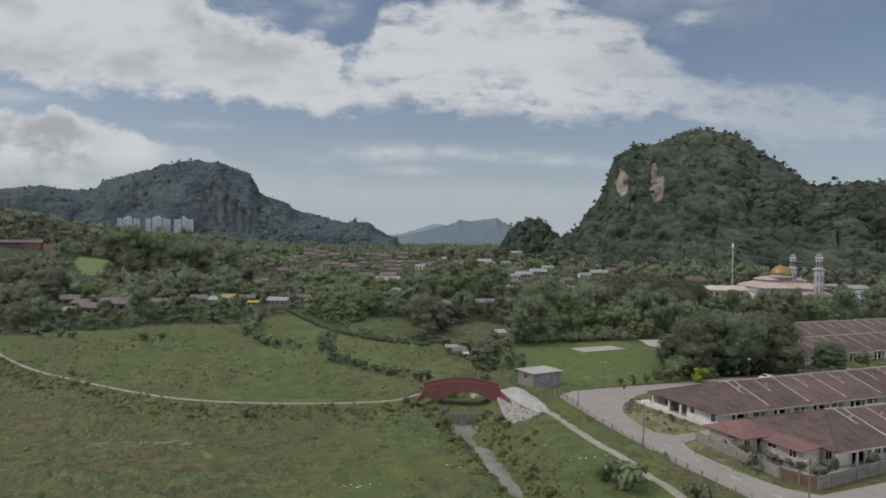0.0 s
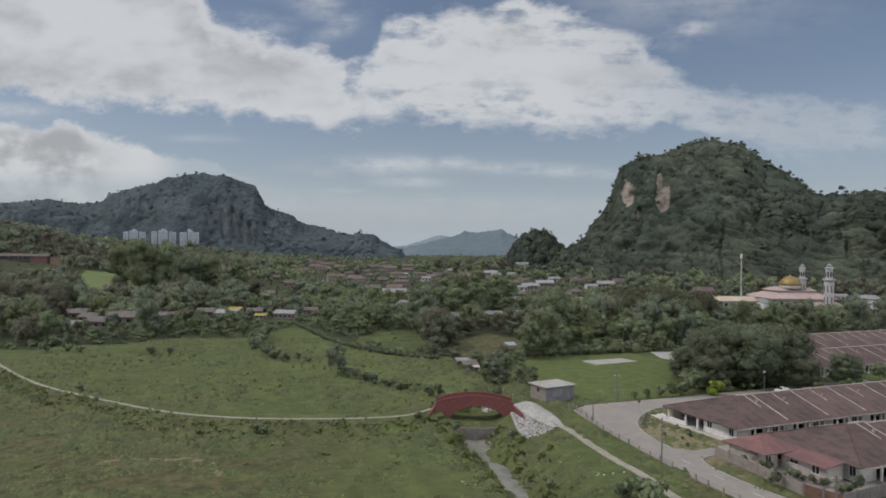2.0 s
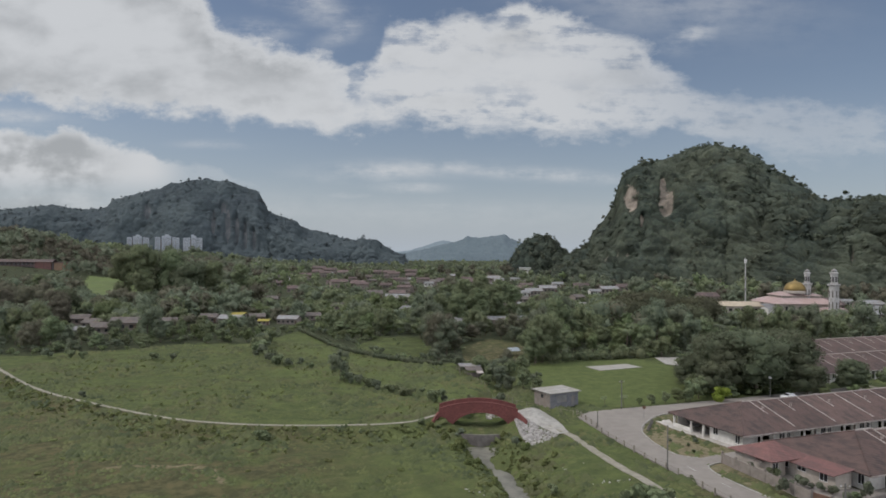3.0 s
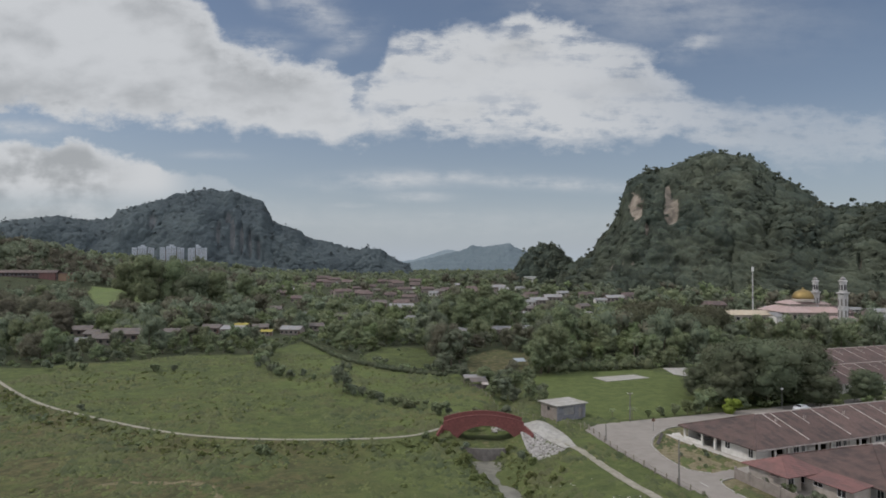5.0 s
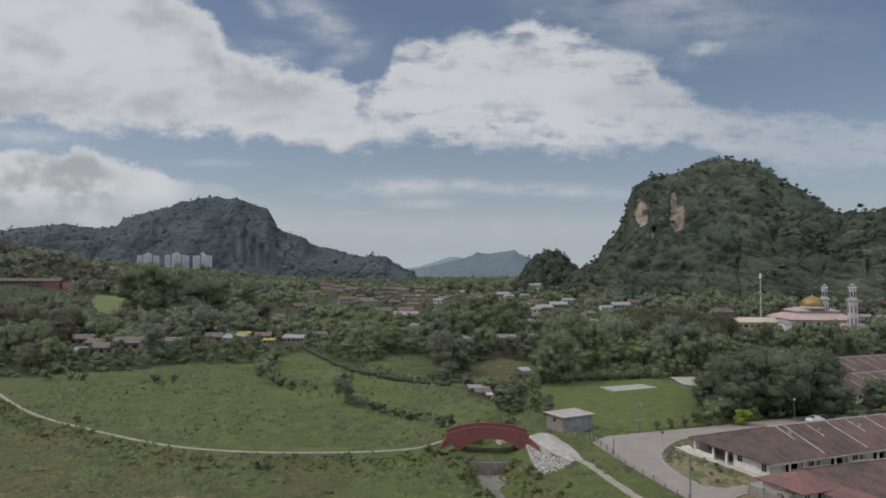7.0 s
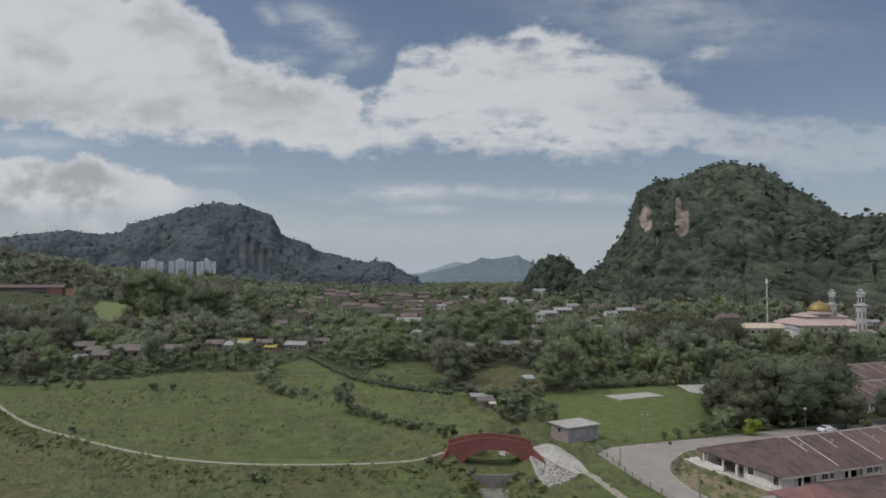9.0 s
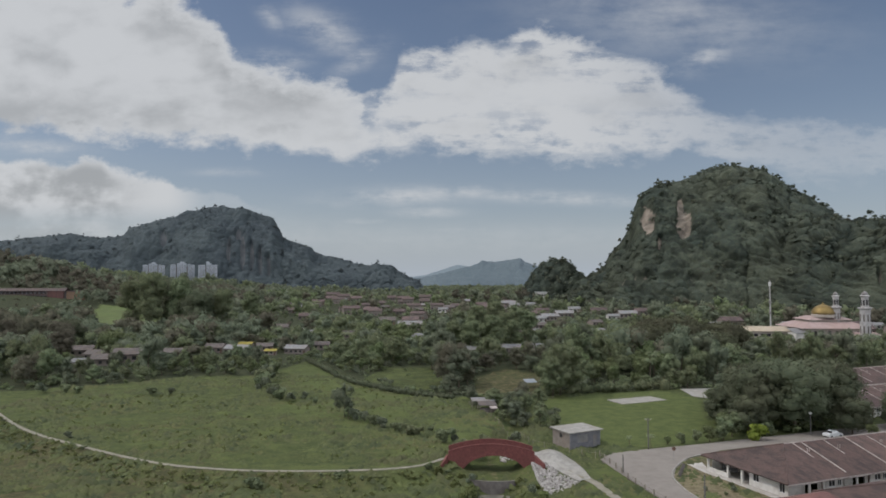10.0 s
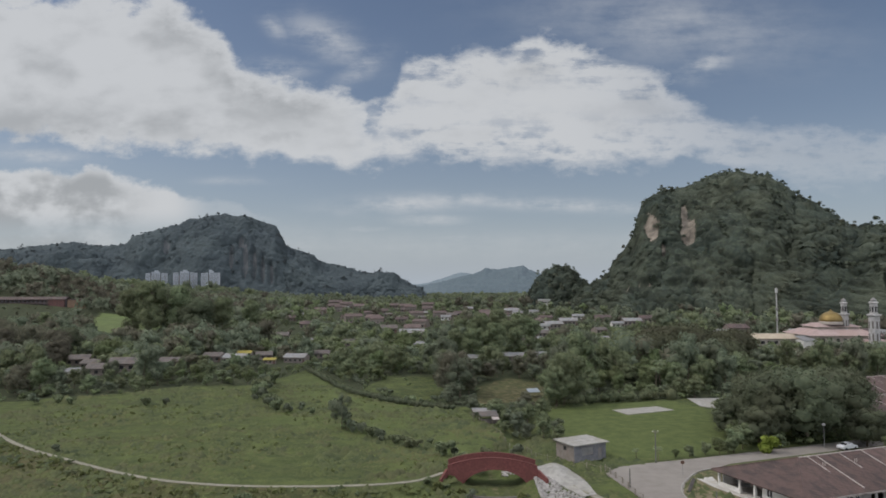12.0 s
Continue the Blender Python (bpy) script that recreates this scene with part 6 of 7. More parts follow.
    part("roof_slope", Mesh().slab([(0, 0, 4.2), (8, 0, 4.2), (8, 10, 6.4), (0, 10, 6.4)], 0.15), "pale_sheet", lean)
    mast = thing("telecom_mast", "tall slim white steel telecom mast", "mast", pose(193.6, 443.9, 0))
    part("pole", Mesh().tube((0, 0, -0.5), (0, 0, 33.0), 0.50, 0.28, 12), "minaret_grey", mast)
    for z in (12, 19):
        part("platform", Mesh().tube((0, 0, z), (0, 0, z + 0.8), 0.95, 0.95, 12), "grey_sheet", mast)
    for k in range(3):
        a = 2.1 * k
        part("antenna", Mesh().box(-0.15, -0.15, 29.5, 0.15, 0.15, 32.2, pose(0.62 * math.cos(a), 0.62 * math.sin(a), 0, 0, 0, 120 * k)), "white_metal", mast)


build_mosque()


# ---------------------------------------------------------------- town
def town_house(w, d, eave, ridge, wall_mat, roof_mat, label):
    house = thing("town_house", label, "house", group="town houses")
    part("wall", Mesh().box(0.4, 0.5, -1.5, w - 0.4, d - 0.5, eave + 0.05).add(
        [(0.4, 0.5, eave), (0.4, d - 0.5, eave), (0.4, d / 2, ridge - 0.2), (w - 0.4, 0.5, eave), (w - 0.4, d - 0.5, eave), (w - 0.4, d / 2, ridge - 0.2)], [(0, 2, 1), (3, 4, 5)]), wall_mat, house)
    for o in ([(0, -0.3, eave), (w, -0.3, eave), (w, d / 2, ridge), (0, d / 2, ridge)], [(w, d + 0.3, eave), (0, d + 0.3, eave), (0, d / 2, ridge), (w, d / 2, ridge)]):
        part("roof_slope", Mesh().slab(o, 0.12), roof_mat, house)
    for k in range(int(w // 3)):
        part("window", Mesh().box(1.0 + 3 * k, 0.42, 0.9, 2.3 + 3 * k, 0.49, 2.1), "dark_opening", house)
    part("door", Mesh().box(w - 1.6, 0.40, 0, w - 0.7, 0.49, 2.05), "brown_metal", house)
    return house


HOUSES, GARDENS = [], []


def build_town():
    models = {
        "red": town_house(12, 9, 3.0, 5.2, "tan_wall", "roof_rust", "village house with a rusty red roof among trees"),
        "grey": town_house(14, 9, 3.2, 5.2, "tan_wall", "grey_sheet", "village house with a grey sheet roof among trees"),
        "brown": town_house(10, 8, 2.8, 4.6, "tan_wall", "rust_sheet", "small village house with a brown sheet roof"),
        "pale": town_house(9, 7, 2.8, 4.2, "white_wall", "pale_sheet", "small village house with a pale sheet roof"),
        "yellow": town_house(8, 6, 2.6, 3.8, "tan_wall", "yellow_sheet", "small shack with a bright yellow sheet roof"),
        "block": town_house(14, 9, 5.0, 7.0, "tan_wall", "roof_rust", "two-storey house row with faded red roofs"),
    }
    placed = [  # kind, x, y, turn, size
        ("pale", -155, 266, 20, 0.8), ("brown", -149, 270, 5, 1.0), ("brown", -146, 281, 10, 1.2), ("brown", -133, 297, 4, 0.9), ("brown", -164, 292, -6, 0.9), ("brown", -178, 305, 10, 1.0), ("brown", -122, 318, 0, 0.9),
        ("grey", -111, 313, -6, 0.8), ("yellow", -113, 338, 0, 0.9), ("brown", -100, 326, 12, 0.8), ("yellow", -91, 309, 6, 0.7), ("grey", -84, 316, -8, 0.75), ("brown", -74, 332, 10, 0.8),
        ("pale", -111, 438, 20, 0.7), ("pale", -98, 424, -20, 0.7), ("brown", -126, 442, 8, 1.0), ("brown", -74, 400, 10, 0.9),
        ("grey", -46, 455, 4, 1.2), ("pale", -31, 386, -10, 0.95), ("brown", -66, 512, 10, 1.3), ("red", -50, 524, -5, 1.1), ("block", -92, 634, 12, 0.95), ("red", -104, 678, -8, 1.3), ("red", -72, 662, -9, 1.0), ("pale", -29, 699, 5, 1.2),
        ("block", -66, 752, 9, 1.15), ("block", -40, 762, 9, 1.1), ("block", -92, 955, 8, 1.3), ("red", -66, 946, -6, 1.4), ("block", -104, 1010, 5, 1.35), ("block", -76, 1080, -4, 1.4), ("red", -130, 1100, 12, 1.5),
        ("block", -200, 1036, 8, 1.5), ("red", -176, 1020, -6, 1.6), ("block", -226, 1080, 10, 1.6), ("pale", -190, 1000, 0, 1.3), ("red", -212, 1010, 14, 1.5),
        ("grey", -3, 312, 10, 0.75), ("brown", -12, 366, -5, 0.9), ("pale", 30, 330, 8, 0.8), ("grey", 15, 321, -4, 0.75), ("red", 27, 412, -12, 1.0), ("pale", 35, 456, 12, 1.0), ("brown", 47, 470, 20, 1.0), ("pale", 42, 440, 25, 0.7),
        ("pale", 54, 543, 10, 1.2), ("grey", 62, 560, 12, 1.1), ("red", 44, 584, 15, 1.2), ("grey", 80, 610, 5, 1.2), ("pale", 52, 815, 3, 1.4), ("grey", 44, 858, 0, 1.4), ("pale", 74, 840, 0, 1.4), ("pale", 105, 700, 0, 1.4),
        ("pale", 118, 573, 4, 1.2), ("grey", 134, 600, 6, 1.2), ("pale", 73, 462, -15, 0.7), ("grey", 78, 430, 10, 0.65), ("brown", 92, 500, 30, 1.0), ("red", 160, 650, 0, 1.3), ("red", 120, 660, -6, 1.3),
        ("pale", 214, 349, 12, 0.8), ("grey", 226, 362, 12, 0.9), ("red", 232, 420, 10, 1.3), ("pale", 246, 400, 0, 1.2), ("grey", 262, 430, 6, 1.2), ("pale", 272, 470, 3, 1.1), ("red", 250, 455, 6, 1.2), ("pale", 214, 470, -4, 1.2), ("red", 185, 500, 5, 1.3),
        ("pale", 170, 480, 8, 1.1),
    ]
    for kind, x, y, turn, size in placed:
        GARDENS.append((x + 5 * size, y, size))
    GARDENS.extend(((-440, 655, 7.0), (-236, 470, 4.0)))
    rng = random.Random(41)
    names = ("red", "red", "red", "brown", "brown", "brown", "block", "block", "grey")
    for _ in range(60):
        y = rng.uniform(500, 980)
        x = rng.uniform(-0.27, 0.15) * y - 10
        if all((x - p[1]) ** 2 + (y - p[2]) ** 2 > 22 ** 2 for p in placed):
            placed.append((rng.choice(names), x, y, rng.uniform(-25, 25), rng.uniform(0.85, 1.3)))
    for kind, x, y, turn, size in placed:
        stand(models[kind], x, y, turn, size, sink=0.0)
        HOUSES.append((x + 5, y, size))
    for model in models.values():
        discard(model)
    white = thing("office_building", "white two-storey building at the foot of the knoll", "building", pose(112, 1090, 0))
    part("wall", Mesh().box(0, 0, -1, 18, 12, 13), "white_wall", white)
    part("roof_slab", Mesh().box(-1, -1, 13.004, 19, 13, 14), "white_metal", white)
    for k in range(4):
        for z in (3, 8):
            part("window", Mesh().box(1.5 + 4.2 * k, -0.06, z, 3.6 + 4.2 * k, -0.01, z + 2), "dark_opening", white)
    school = thing("school_block", "long brown three-storey block with open galleries", "building", pose(-466, 655, 12.0, 0, 0, 6))
    part("wall", Mesh().box(0, 2.2, -8, 66, 11, 11.4), "grey_wall", school)
    for z in (0, 3.7, 7.4):
        part("gallery_slab", Mesh().box(0, 0, z + 3.0, 66, 2.19, z + 3.4), "roof_rust", school)
        part("gallery_rail", Mesh().box(0, 0, z + 0.0, 66, 0.15, z + 1.0), "roof_rust", school)
        for k in range(16):
            part("window", Mesh().box(1.5 + 4.05 * k, 2.12, z + 1.2, 3.9 + 4.05 * k, 2.19, z + 2.6), "dark_opening", school)
    for k in range(17):
        part("pillar", Mesh().box(4.05 * k, -0.05, -8, 4.05 * k + 0.4, 0.35, 11.0), "roof_rust", school)
    for o in ([(-1, -1, 11.4), (67, -1, 11.4), (67, 5.5, 14), (-1, 5.5, 14)], [(67, 12, 11.4), (-1, 12, 11.4), (-1, 5.5, 14), (67, 5.5, 14)]):
        part("roof_slope", Mesh().slab(o, 0.2), "roof_rust", school)
    part("stair_tower", Mesh().box(50, -0.3, -8, 65.5, 2.1, 11.3), "roof_red", school, "dull red stair bay")
    part("end_block", Mesh().box(67.2, 2, -8, 82, 11, 10.5), "ochre_wall", school)
    part("roof_slab", Mesh().box(66.6, 1.4, 10.504, 82.6, 11.6, 11.4), "roof_rust", school)
    # towers
    for k, (x, w, tall) in enumerate(((-826, 52, 76), (-754, 58, 77), (-681, 45, 77))):
        tower = thing("apartment_tower", "pale high-rise apartment slab with recessed strips", "apartment tower", pose(x, 1684, 10, 0, 0, 24), group="apartment towers")
        for i, (a, b, dy, h) in enumerate(((0.0, 0.22, 0, 0.96), (0.27, 0.47, -4, 1.0), (0.49, 0.66, -4, 1.0), (0.71, 0.84, 0, 0.97), (0.86, 1.0, 0, 0.95)) if k < 2 else ((0.0, 0.18, 0, 0.94), (0.20, 0.36, 0, 0.95), (0.42, 0.68, -4, 1.0), (0.70, 1.0, -2, 0.95))):
            part("block", Mesh().box(a * w, dy, -10, b * w, 18 + dy, tall * h - 10), "tower_white", tower)
            for f in range(20):
                z = f * 3.3 - 2
                if z + 2 < tall * h - 11:
                    part("window_strip", Mesh().box(a * w + 1.5, dy - 0.12, z, b * w - 1.5, dy - 0.02, z + 1.1), "grey_wall", tower)
        part("link", Mesh().box(0.02 * w, 6, -10, 0.98 * w, 14, tall * 0.88 - 10), "dark_wall", tower)
        part("roof_tank", Mesh().box(0.40 * w, 2, tall - 10, 0.58 * w, 10, tall - 6), "tower_white", tower)


build_town()


# ---------------------------------------------------------------- trees
def build_trees():
    rng = np.random.default_rng(77)
    G = "broadleaf trees"
    kinds = {
        "dark": [tree_kind(s, "broadleaf_tree", "dense dark green broadleaf tree", "tree", "leaf_dark", 8, 9.5, 0.6, 14, 1050, 0.34, level=1) for s in (31, 32)],
        "mid": [tree_kind(s, "broadleaf_tree", "leafy mid-green broadleaf tree", "tree", "leaf_mid", 7, 8.5, 0.4, 13, 1000, 0.31, level=1) for s in (33, 34, 35)],
        "light": [tree_kind(s, "broadleaf_tree", "light green bushy tree", "tree", "leaf_light", 6, 7, 0.2, 12, 950, 0.28, level=1) for s in (36, 37)],
        "brown": [tree_kind(38, "broadleaf_tree", "dull brownish-green broadleaf tree", "tree", "leaf_brown", 8, 9, 0.6, 14, 1000, 0.34, level=1)],
    }
    big = [tree_kind(s, "broadleaf_tree", "huge old tree with a deep dark crown", "tree", "leaf_deep", 18, 19, 0.6, 46, 5200, 0.44, level=1) for s in (41, 42)]
    tall = [tree_kind(s, "broadleaf_tree", "tall mid-green tree with drooping sprays", "tree", "leaf_mid", 14, 22, 1.0, 36, 3800, 0.42, level=1) for s in (43, 44)]
    rain = tree_kind(45, "rain_tree", "wide umbrella-crowned rain tree, olive green", "tree", "leaf_olive", 26, 16, 4, 70, 5600, 0.55, flat=0.6, level=1)
    old = tree_kind(46, "broadleaf_tree", "spreading old tree with a brownish green crown", "tree", "leaf_brown", 17, 16, 0.8, 46, 5000, 0.42, level=1)
    palms = [palm_kind(s, 7.5, "slim palm with arching fronds") for s in (51, 52)]
    spots = []

    def put(model, x, y, s, sz=None, group=G):
        ob = stand(model, x, y, float(rng.uniform(0, 360)), s, sz)
        tagged(ob, group=group)
        spots.append((x, y, s))
    # named stands
    for x, y, s, k in ((66, 168, 0.86, 0), (74, 166, 0.95, 1), (83, 172, 0.9, 0), (70, 180, 0.8, 1), (90, 182, 0.85, 0), (79, 186, 0.85, 1), (62, 163, 0.52, 1), (98, 168, 0.5, 0), (60, 172, 0.5, 0), (84, 162, 0.5, 1)):
        put(big[k], x, y, s, s * 0.92)
    for x, y, s in ((-218, 440, 1.35), (-200, 428, 1.5), (-184, 436, 1.4), (-170, 428, 1.3), (-192, 450, 1.5), (-158, 440, 1.1), (-228, 334, 1.15), (-208, 328, 1.0), (-240, 345, 1.2), (-196, 336, 0.8), (-250, 325, 1.0), (-262, 420, 0.75), (-300, 470, 0.6), (-150, 470, 1.0)):
        put((big + tall)[int(rng.integers(4))] if y > 400 else old if rng.random() < 0.6 else big[0], x, y, s, s * (1.2 if y > 400 else 1.05))
    for x, y, s in ((-176, 296, 0.75), (-190, 318, 0.9), (-214, 312, 0.95), (-236, 322, 1.0), (-205, 296, 0.7), (-226, 300, 0.8), (-246, 338, 1.1), (-262, 352, 1.1), (-180, 338, 0.7)):
        put(old, x, y, s, s * 1.05)
    for x, y, s in ((6, 372, 0.95), (16, 380, 1.05), (26, 374, 0.95), (34, 384, 0.8), (-4, 384, 0.8), (20, 366, 0.8), (27, 209, 0.72), (31, 215, 0.66), (24.5, 206, 0.55), (2, 318, 0.75), (12, 326, 0.85), (-6, 330, 0.7), (22, 332, 0.7)):
        put(tall[int(rng.integers(2))], x, y, s)
    for x, y, s in ((78, 302, 0.9), (94, 312, 1.1), (110, 304, 0.95), (102, 292, 0.8), (86, 320, 1.0), (116, 318, 0.9)):
        put(rain, x, y, s, s, "rain trees")
    put(kinds["dark"][0], -30.4, 177, 0.78, 0.92)
    put(kinds["mid"][0], -29.0, 175, 0.40)
    for x, y, s in ((16.8, 168, 0.55), (13.5, 172, 0.5), (19.5, 164, 0.5), (12, 178, 0.6), (9.5, 184, 0.6), (18, 176, 0.6), (20.5, 170, 0.45), (15, 186, 0.7), (19, 190, 0.7), (1, 200, 0.5)):
        put(kinds["dark" if rng.random() < 0.5 else "mid"][int(rng.integers(2))], x, y, s)
    for x, y, s in ((41, 151.6, 0.32), (44, 152.6, 0.34), (47.5, 153.6, 0.36), (50.5, 154.4, 0.55), (54, 156, 0.62), (57, 159, 0.7), (58.5, 165, 0.8), (60, 172, 0.8), (61, 178, 0.8), (63, 186, 0.8), (68, 195, 0.8), (88, 150, 0.45), (95, 162, 0.5), (100, 165, 0.45), (86, 158, 0.5), (104, 173, 0.7), (112, 176, 0.65), (101, 170, 0.4)):
        put(kinds["mid" if rng.random() < 0.6 else "light"][int(rng.integers(2))], x, y, s)
    for x, y, s in ((13, 190, 0.55), (60, 235, 1.0), (66, 250, 1.1), (48, 262, 1.1), (-82, 335, 1.1), (-60, 340, 1.1), (-150, 345, 1.2), (-45, 350, 1.1), (75, 330, 1.2), (-100, 360, 1.2), (37, 149, 0.38), (33, 150, 0.3)):
        put(palms[int(rng.integers(2))], x, y, s, None, "palms")
    # the belt behind the meadow
    step = 7.9
    belt, woods = [], {"leaf_dark": [], "leaf_mid": [], "leaf_light": [], "leaf_brown": []}
    far = {k: [] for k in woods}

    def clear(x, y):
        """0 on a house's ground, 2 in its forecourt, where only low growth stands, else 1."""
        best = 1
        for hx, hy, hs in HOUSES:
            if abs(x - hx) < 7.5 * hs and -1.5 < y - hy < 10 * hs:
                return 0
            if abs(x - hx) < 6.5 * hs and -(30 if hy > 380 else 25) < y - hy <= -1.5:
                best = 2
        return best

    def low_growth(x, y):
        """How tall trees grow here: gardens and lanes on the south side of houses are kept low."""
        best = 40.0
        for hx, hy, hs in GARDENS:
            gap = hy - y
            if 0 < gap < 0.42 * hy and abs(x - hx * y / hy) < 5.5 * hs + 1.5:
                best = min(best, 2.4 + 31 * gap / hy)
        return best
    for y in np.arange(150, 345, step):
        for x in np.arange(-0.75 * y - 25, 0.76 * y + 20, step):
            px, py = x + rng.uniform(-2.6, 2.6), y + rng.uniform(-2.6, 2.6)
            if inside(OPEN, px, py) or inside(GLADE, px, py) or inside(HEATH, px, py) or clear(px, py) != 1 or (px > 88 and 150 < py < 262):
                continue
            if min(((px - a) ** 2 + (py - b) ** 2) / (3.0 + 5 * s) ** 2 for a, b, s in spots[:44]) < 0.5:
                continue
            if inside([(-40, 230), (-37, 240), (-12, 230), (-5, 217), (-10, 206)], px, py) and rng.random() < 0.85:
                continue
            if 14 < px < 21 and 220 < py < 238:
                continue
            if inside([(-6, 202), (4, 195), (22, 205), (25, 234), (4, 236), (-4, 215)], px, py) and rng.random() < 0.8:
                continue
            belt.append((px, py))
    belt.sort(key=lambda p: p[1] + 0.1 * abs(p[0]))
    for n, (px, py) in enumerate(belt):
        tone = float(lumps(px, py, 45.0, 6)) + rng.uniform(-0.5, 0.5)
        kind = "brown" if tone < -0.52 else "dark" if tone < -0.05 else "mid" if tone < 0.5 else "light"
        edge = float(distance(OPEN + OPEN[:1], px, py))
        s = rng.uniform(0.70, 1.65) * (0.55 + 0.45 * min(1.0, edge / 26))
        if kind == "light":
            s *= 0.85
        s = min(s, low_growth(px, py) * rng.uniform(0.8, 1.4) / 9.5)
        if s < 0.22:
            continue
        if n < 230:
            put(kinds[kind][int(rng.integers(len(kinds[kind])))], px, py, s, s * (rng.uniform(0.75, 1.1) if edge < 10 else rng.uniform(0.75, 1.5)))
        else:
            woods["leaf_" + kind].append((px, py, float(height(px, py)) - 0.3, min(9.5 * s, 9.0) if 0.37 < px / py < 0.62 else 9.5 * s))
    y = 345.0
    while y < 1150:
        gap = 8.8 + (y - 345) * 0.012
        for x in np.arange(-0.74 * y - 10, 0.74 * y + 10, gap):
            px, py = x + rng.uniform(-0.45, 0.45) * gap, y + rng.uniform(-0.45, 0.45) * gap
            open_ground = clear(px, py)
            if inside(CLEARING, px, py) or not open_ground:
                continue
            if 150 < px < 232 and 360 < py < 425:
                continue
            town = -240 < px < 200 and py > 430 and float(lumps(px, py, 60, 12)) > -0.15
            if town and rng.random() < 0.42:
                continue
            if -486 < px < -372 and 640 < py < 676:
                continue
            school_view = -0.74 < px / py < -0.55 and 560 < py <= 640
            if school_view and rng.random() < 0.4:
                continue
            if px / py > 0.45 and py > 620:
                continue
            tone = float(lumps(px, py, 60.0, 6)) + rng.uniform(-0.5, 0.5)
            kind = "leaf_brown" if tone < -0.5 else "leaf_dark" if tone < -0.02 else "leaf_mid" if tone < 0.55 else "leaf_light"
            if px < -0.32 * py and py > 560 and kind == "leaf_light":
                kind = "leaf_brown"
            s = rng.uniform(7.0, 15.5) * (0.62 if town else 1.0) * (1 + 0.25 * ease((py - 500) / 300))
            if px < -0.2 * py:
                s *= 1.25
            if px < -0.30 * py and kind in ("leaf_light", "leaf_mid"):
                kind = "leaf_brown" if rng.random() < 0.45 else "leaf_dark"
            if py > 480 and not town:
                s *= 1.25
            if open_ground == 2:
                s = rng.uniform(3.8, 6.6)
            if 0.37 < px / py < 0.62 and 290 < py < 420:
                s = min(s, 11.0 - (py - 290) * 0.03)
            if school_view:
                s = rng.uniform(4.0, 7.0)
            s = min(s, low_growth(px, py) * rng.uniform(0.8, 1.5) / 0.72)
            if s < 2.2:
                continue
            (woods if py < 480 else far)[kind].append((px, py, float(height(px, py)) - 0.3, s))
        y += gap
    # taller trees that stand out of the canopy
    for n in range(330):
        py = rng.uniform(250, 980)
        px = rng.uniform(-0.62, 0.36) * py
        if clear(px, py) != 1 or inside(CLEARING, px, py) or (150 < px < 232 and 350 < py < 425) or -0.74 < px / py < -0.47 and py > 420:
            continue
        if inside(OPEN, px, py) or inside(GLADE, px, py) or inside(HEATH, px, py) or float(distance(OPEN + OPEN[:1], px, py)) < 12 or (px > 84 and py < 300):
            continue
        if any(abs(px - hx) < 9 + 4 * hs and 0 < hy - py < (70 if hy > 380 else 50) for hx, hy, hs in HOUSES) and rng.random() < 0.85:
            continue
        s = rng.uniform(12, 19) * (1 + 0.2 * ease((py - 500) / 300))
        if 0.30 < px / py < 0.62 and py < 440:
            s = min(s, 11.0)
        if s > low_growth(px, py) / 0.85:
            continue
        mat = ("leaf_dark", "leaf_dark", "leaf_mid", "leaf_brown")[int(rng.integers(4))]
        (woods if py < 620 else far)[mat].append((px, py, float(height(px, py)) + 0.10 * s, s))
    for n in range(70):
        px, py = rng.uniform(-930, -560), rng.uniform(1540, 1660)
        far["leaf_mid" if n % 3 else "leaf_dark"].append((px, py, float(height(px, py)) - 1, float(rng.uniform(34, 46))))
    for n in range(110):
        py = rng.uniform(900, 1150)
        px = rng.uniform(-0.30, 0.10) * py
        if clear(px, py) == 1 and low_growth(px, py) > 18:
            far[("leaf_dark", "leaf_mid", "leaf_brown")[n % 3]].append((px, py, float(height(px, py)), float(rng.uniform(16, 30))))
    for y in np.arange(1150, 2700, 26.0):
        for x in np.arange((-0.55 if y < 1670 else -0.20) * y, 0.24 * y, 26.0):
            px, py = x + rng.uniform(-10, 10), y + rng.uniform(-10, 10)
            far["leaf_dark" if rng.random() < 0.6 else "leaf_mid"].append((px, py, float(height(px, py)) - 1, float(rng.uniform(14, 26))))
    wood_crowns = crown_models(61, 8, 6, 150, 0.060, 1)
    far_crowns = crown_models(62, 8, 2, 22, 0.10, 1)
    names = {"leaf_dark": "dark green", "leaf_mid": "mid-green", "leaf_light": "light green", "leaf_brown": "brownish"}
    for mat, where in woods.items():
        scatter("woodland", mat, f"dense {names[mat]} trees between field and town", where, wood_crowns, tall=(0.7, 1.4))
    for mat, where in far.items():
        scatter("far_woods", mat, f"far {names[mat]} trees over the plain", where, far_crowns, tall=(0.75, 1.35))
    under = {"leaf_dark": [], "leaf_mid": [], "leaf_light": []}
    for n in range(1800):
        y = rng.uniform(150, 330)
        x = rng.uniform(-0.72 * y, 0.55 * y)
        edge = float(distance(OPEN + OPEN[:1], x, y))
        if inside(OPEN, x, y) or inside(HEATH, x, y) or edge > 45 or (inside(GLADE, x, y) and rng.random() < 0.8) or clear(x, y) != 1 or (x > 84 and y < 262) or (12 < x < 22 and 218 < y < 240):
            continue
        under[("leaf_dark", "leaf_mid", "leaf_light")[int(rng.integers(3))]].append((x, y, float(height(x, y)) - 0.1, float(rng.uniform(2.2, 5.0))))
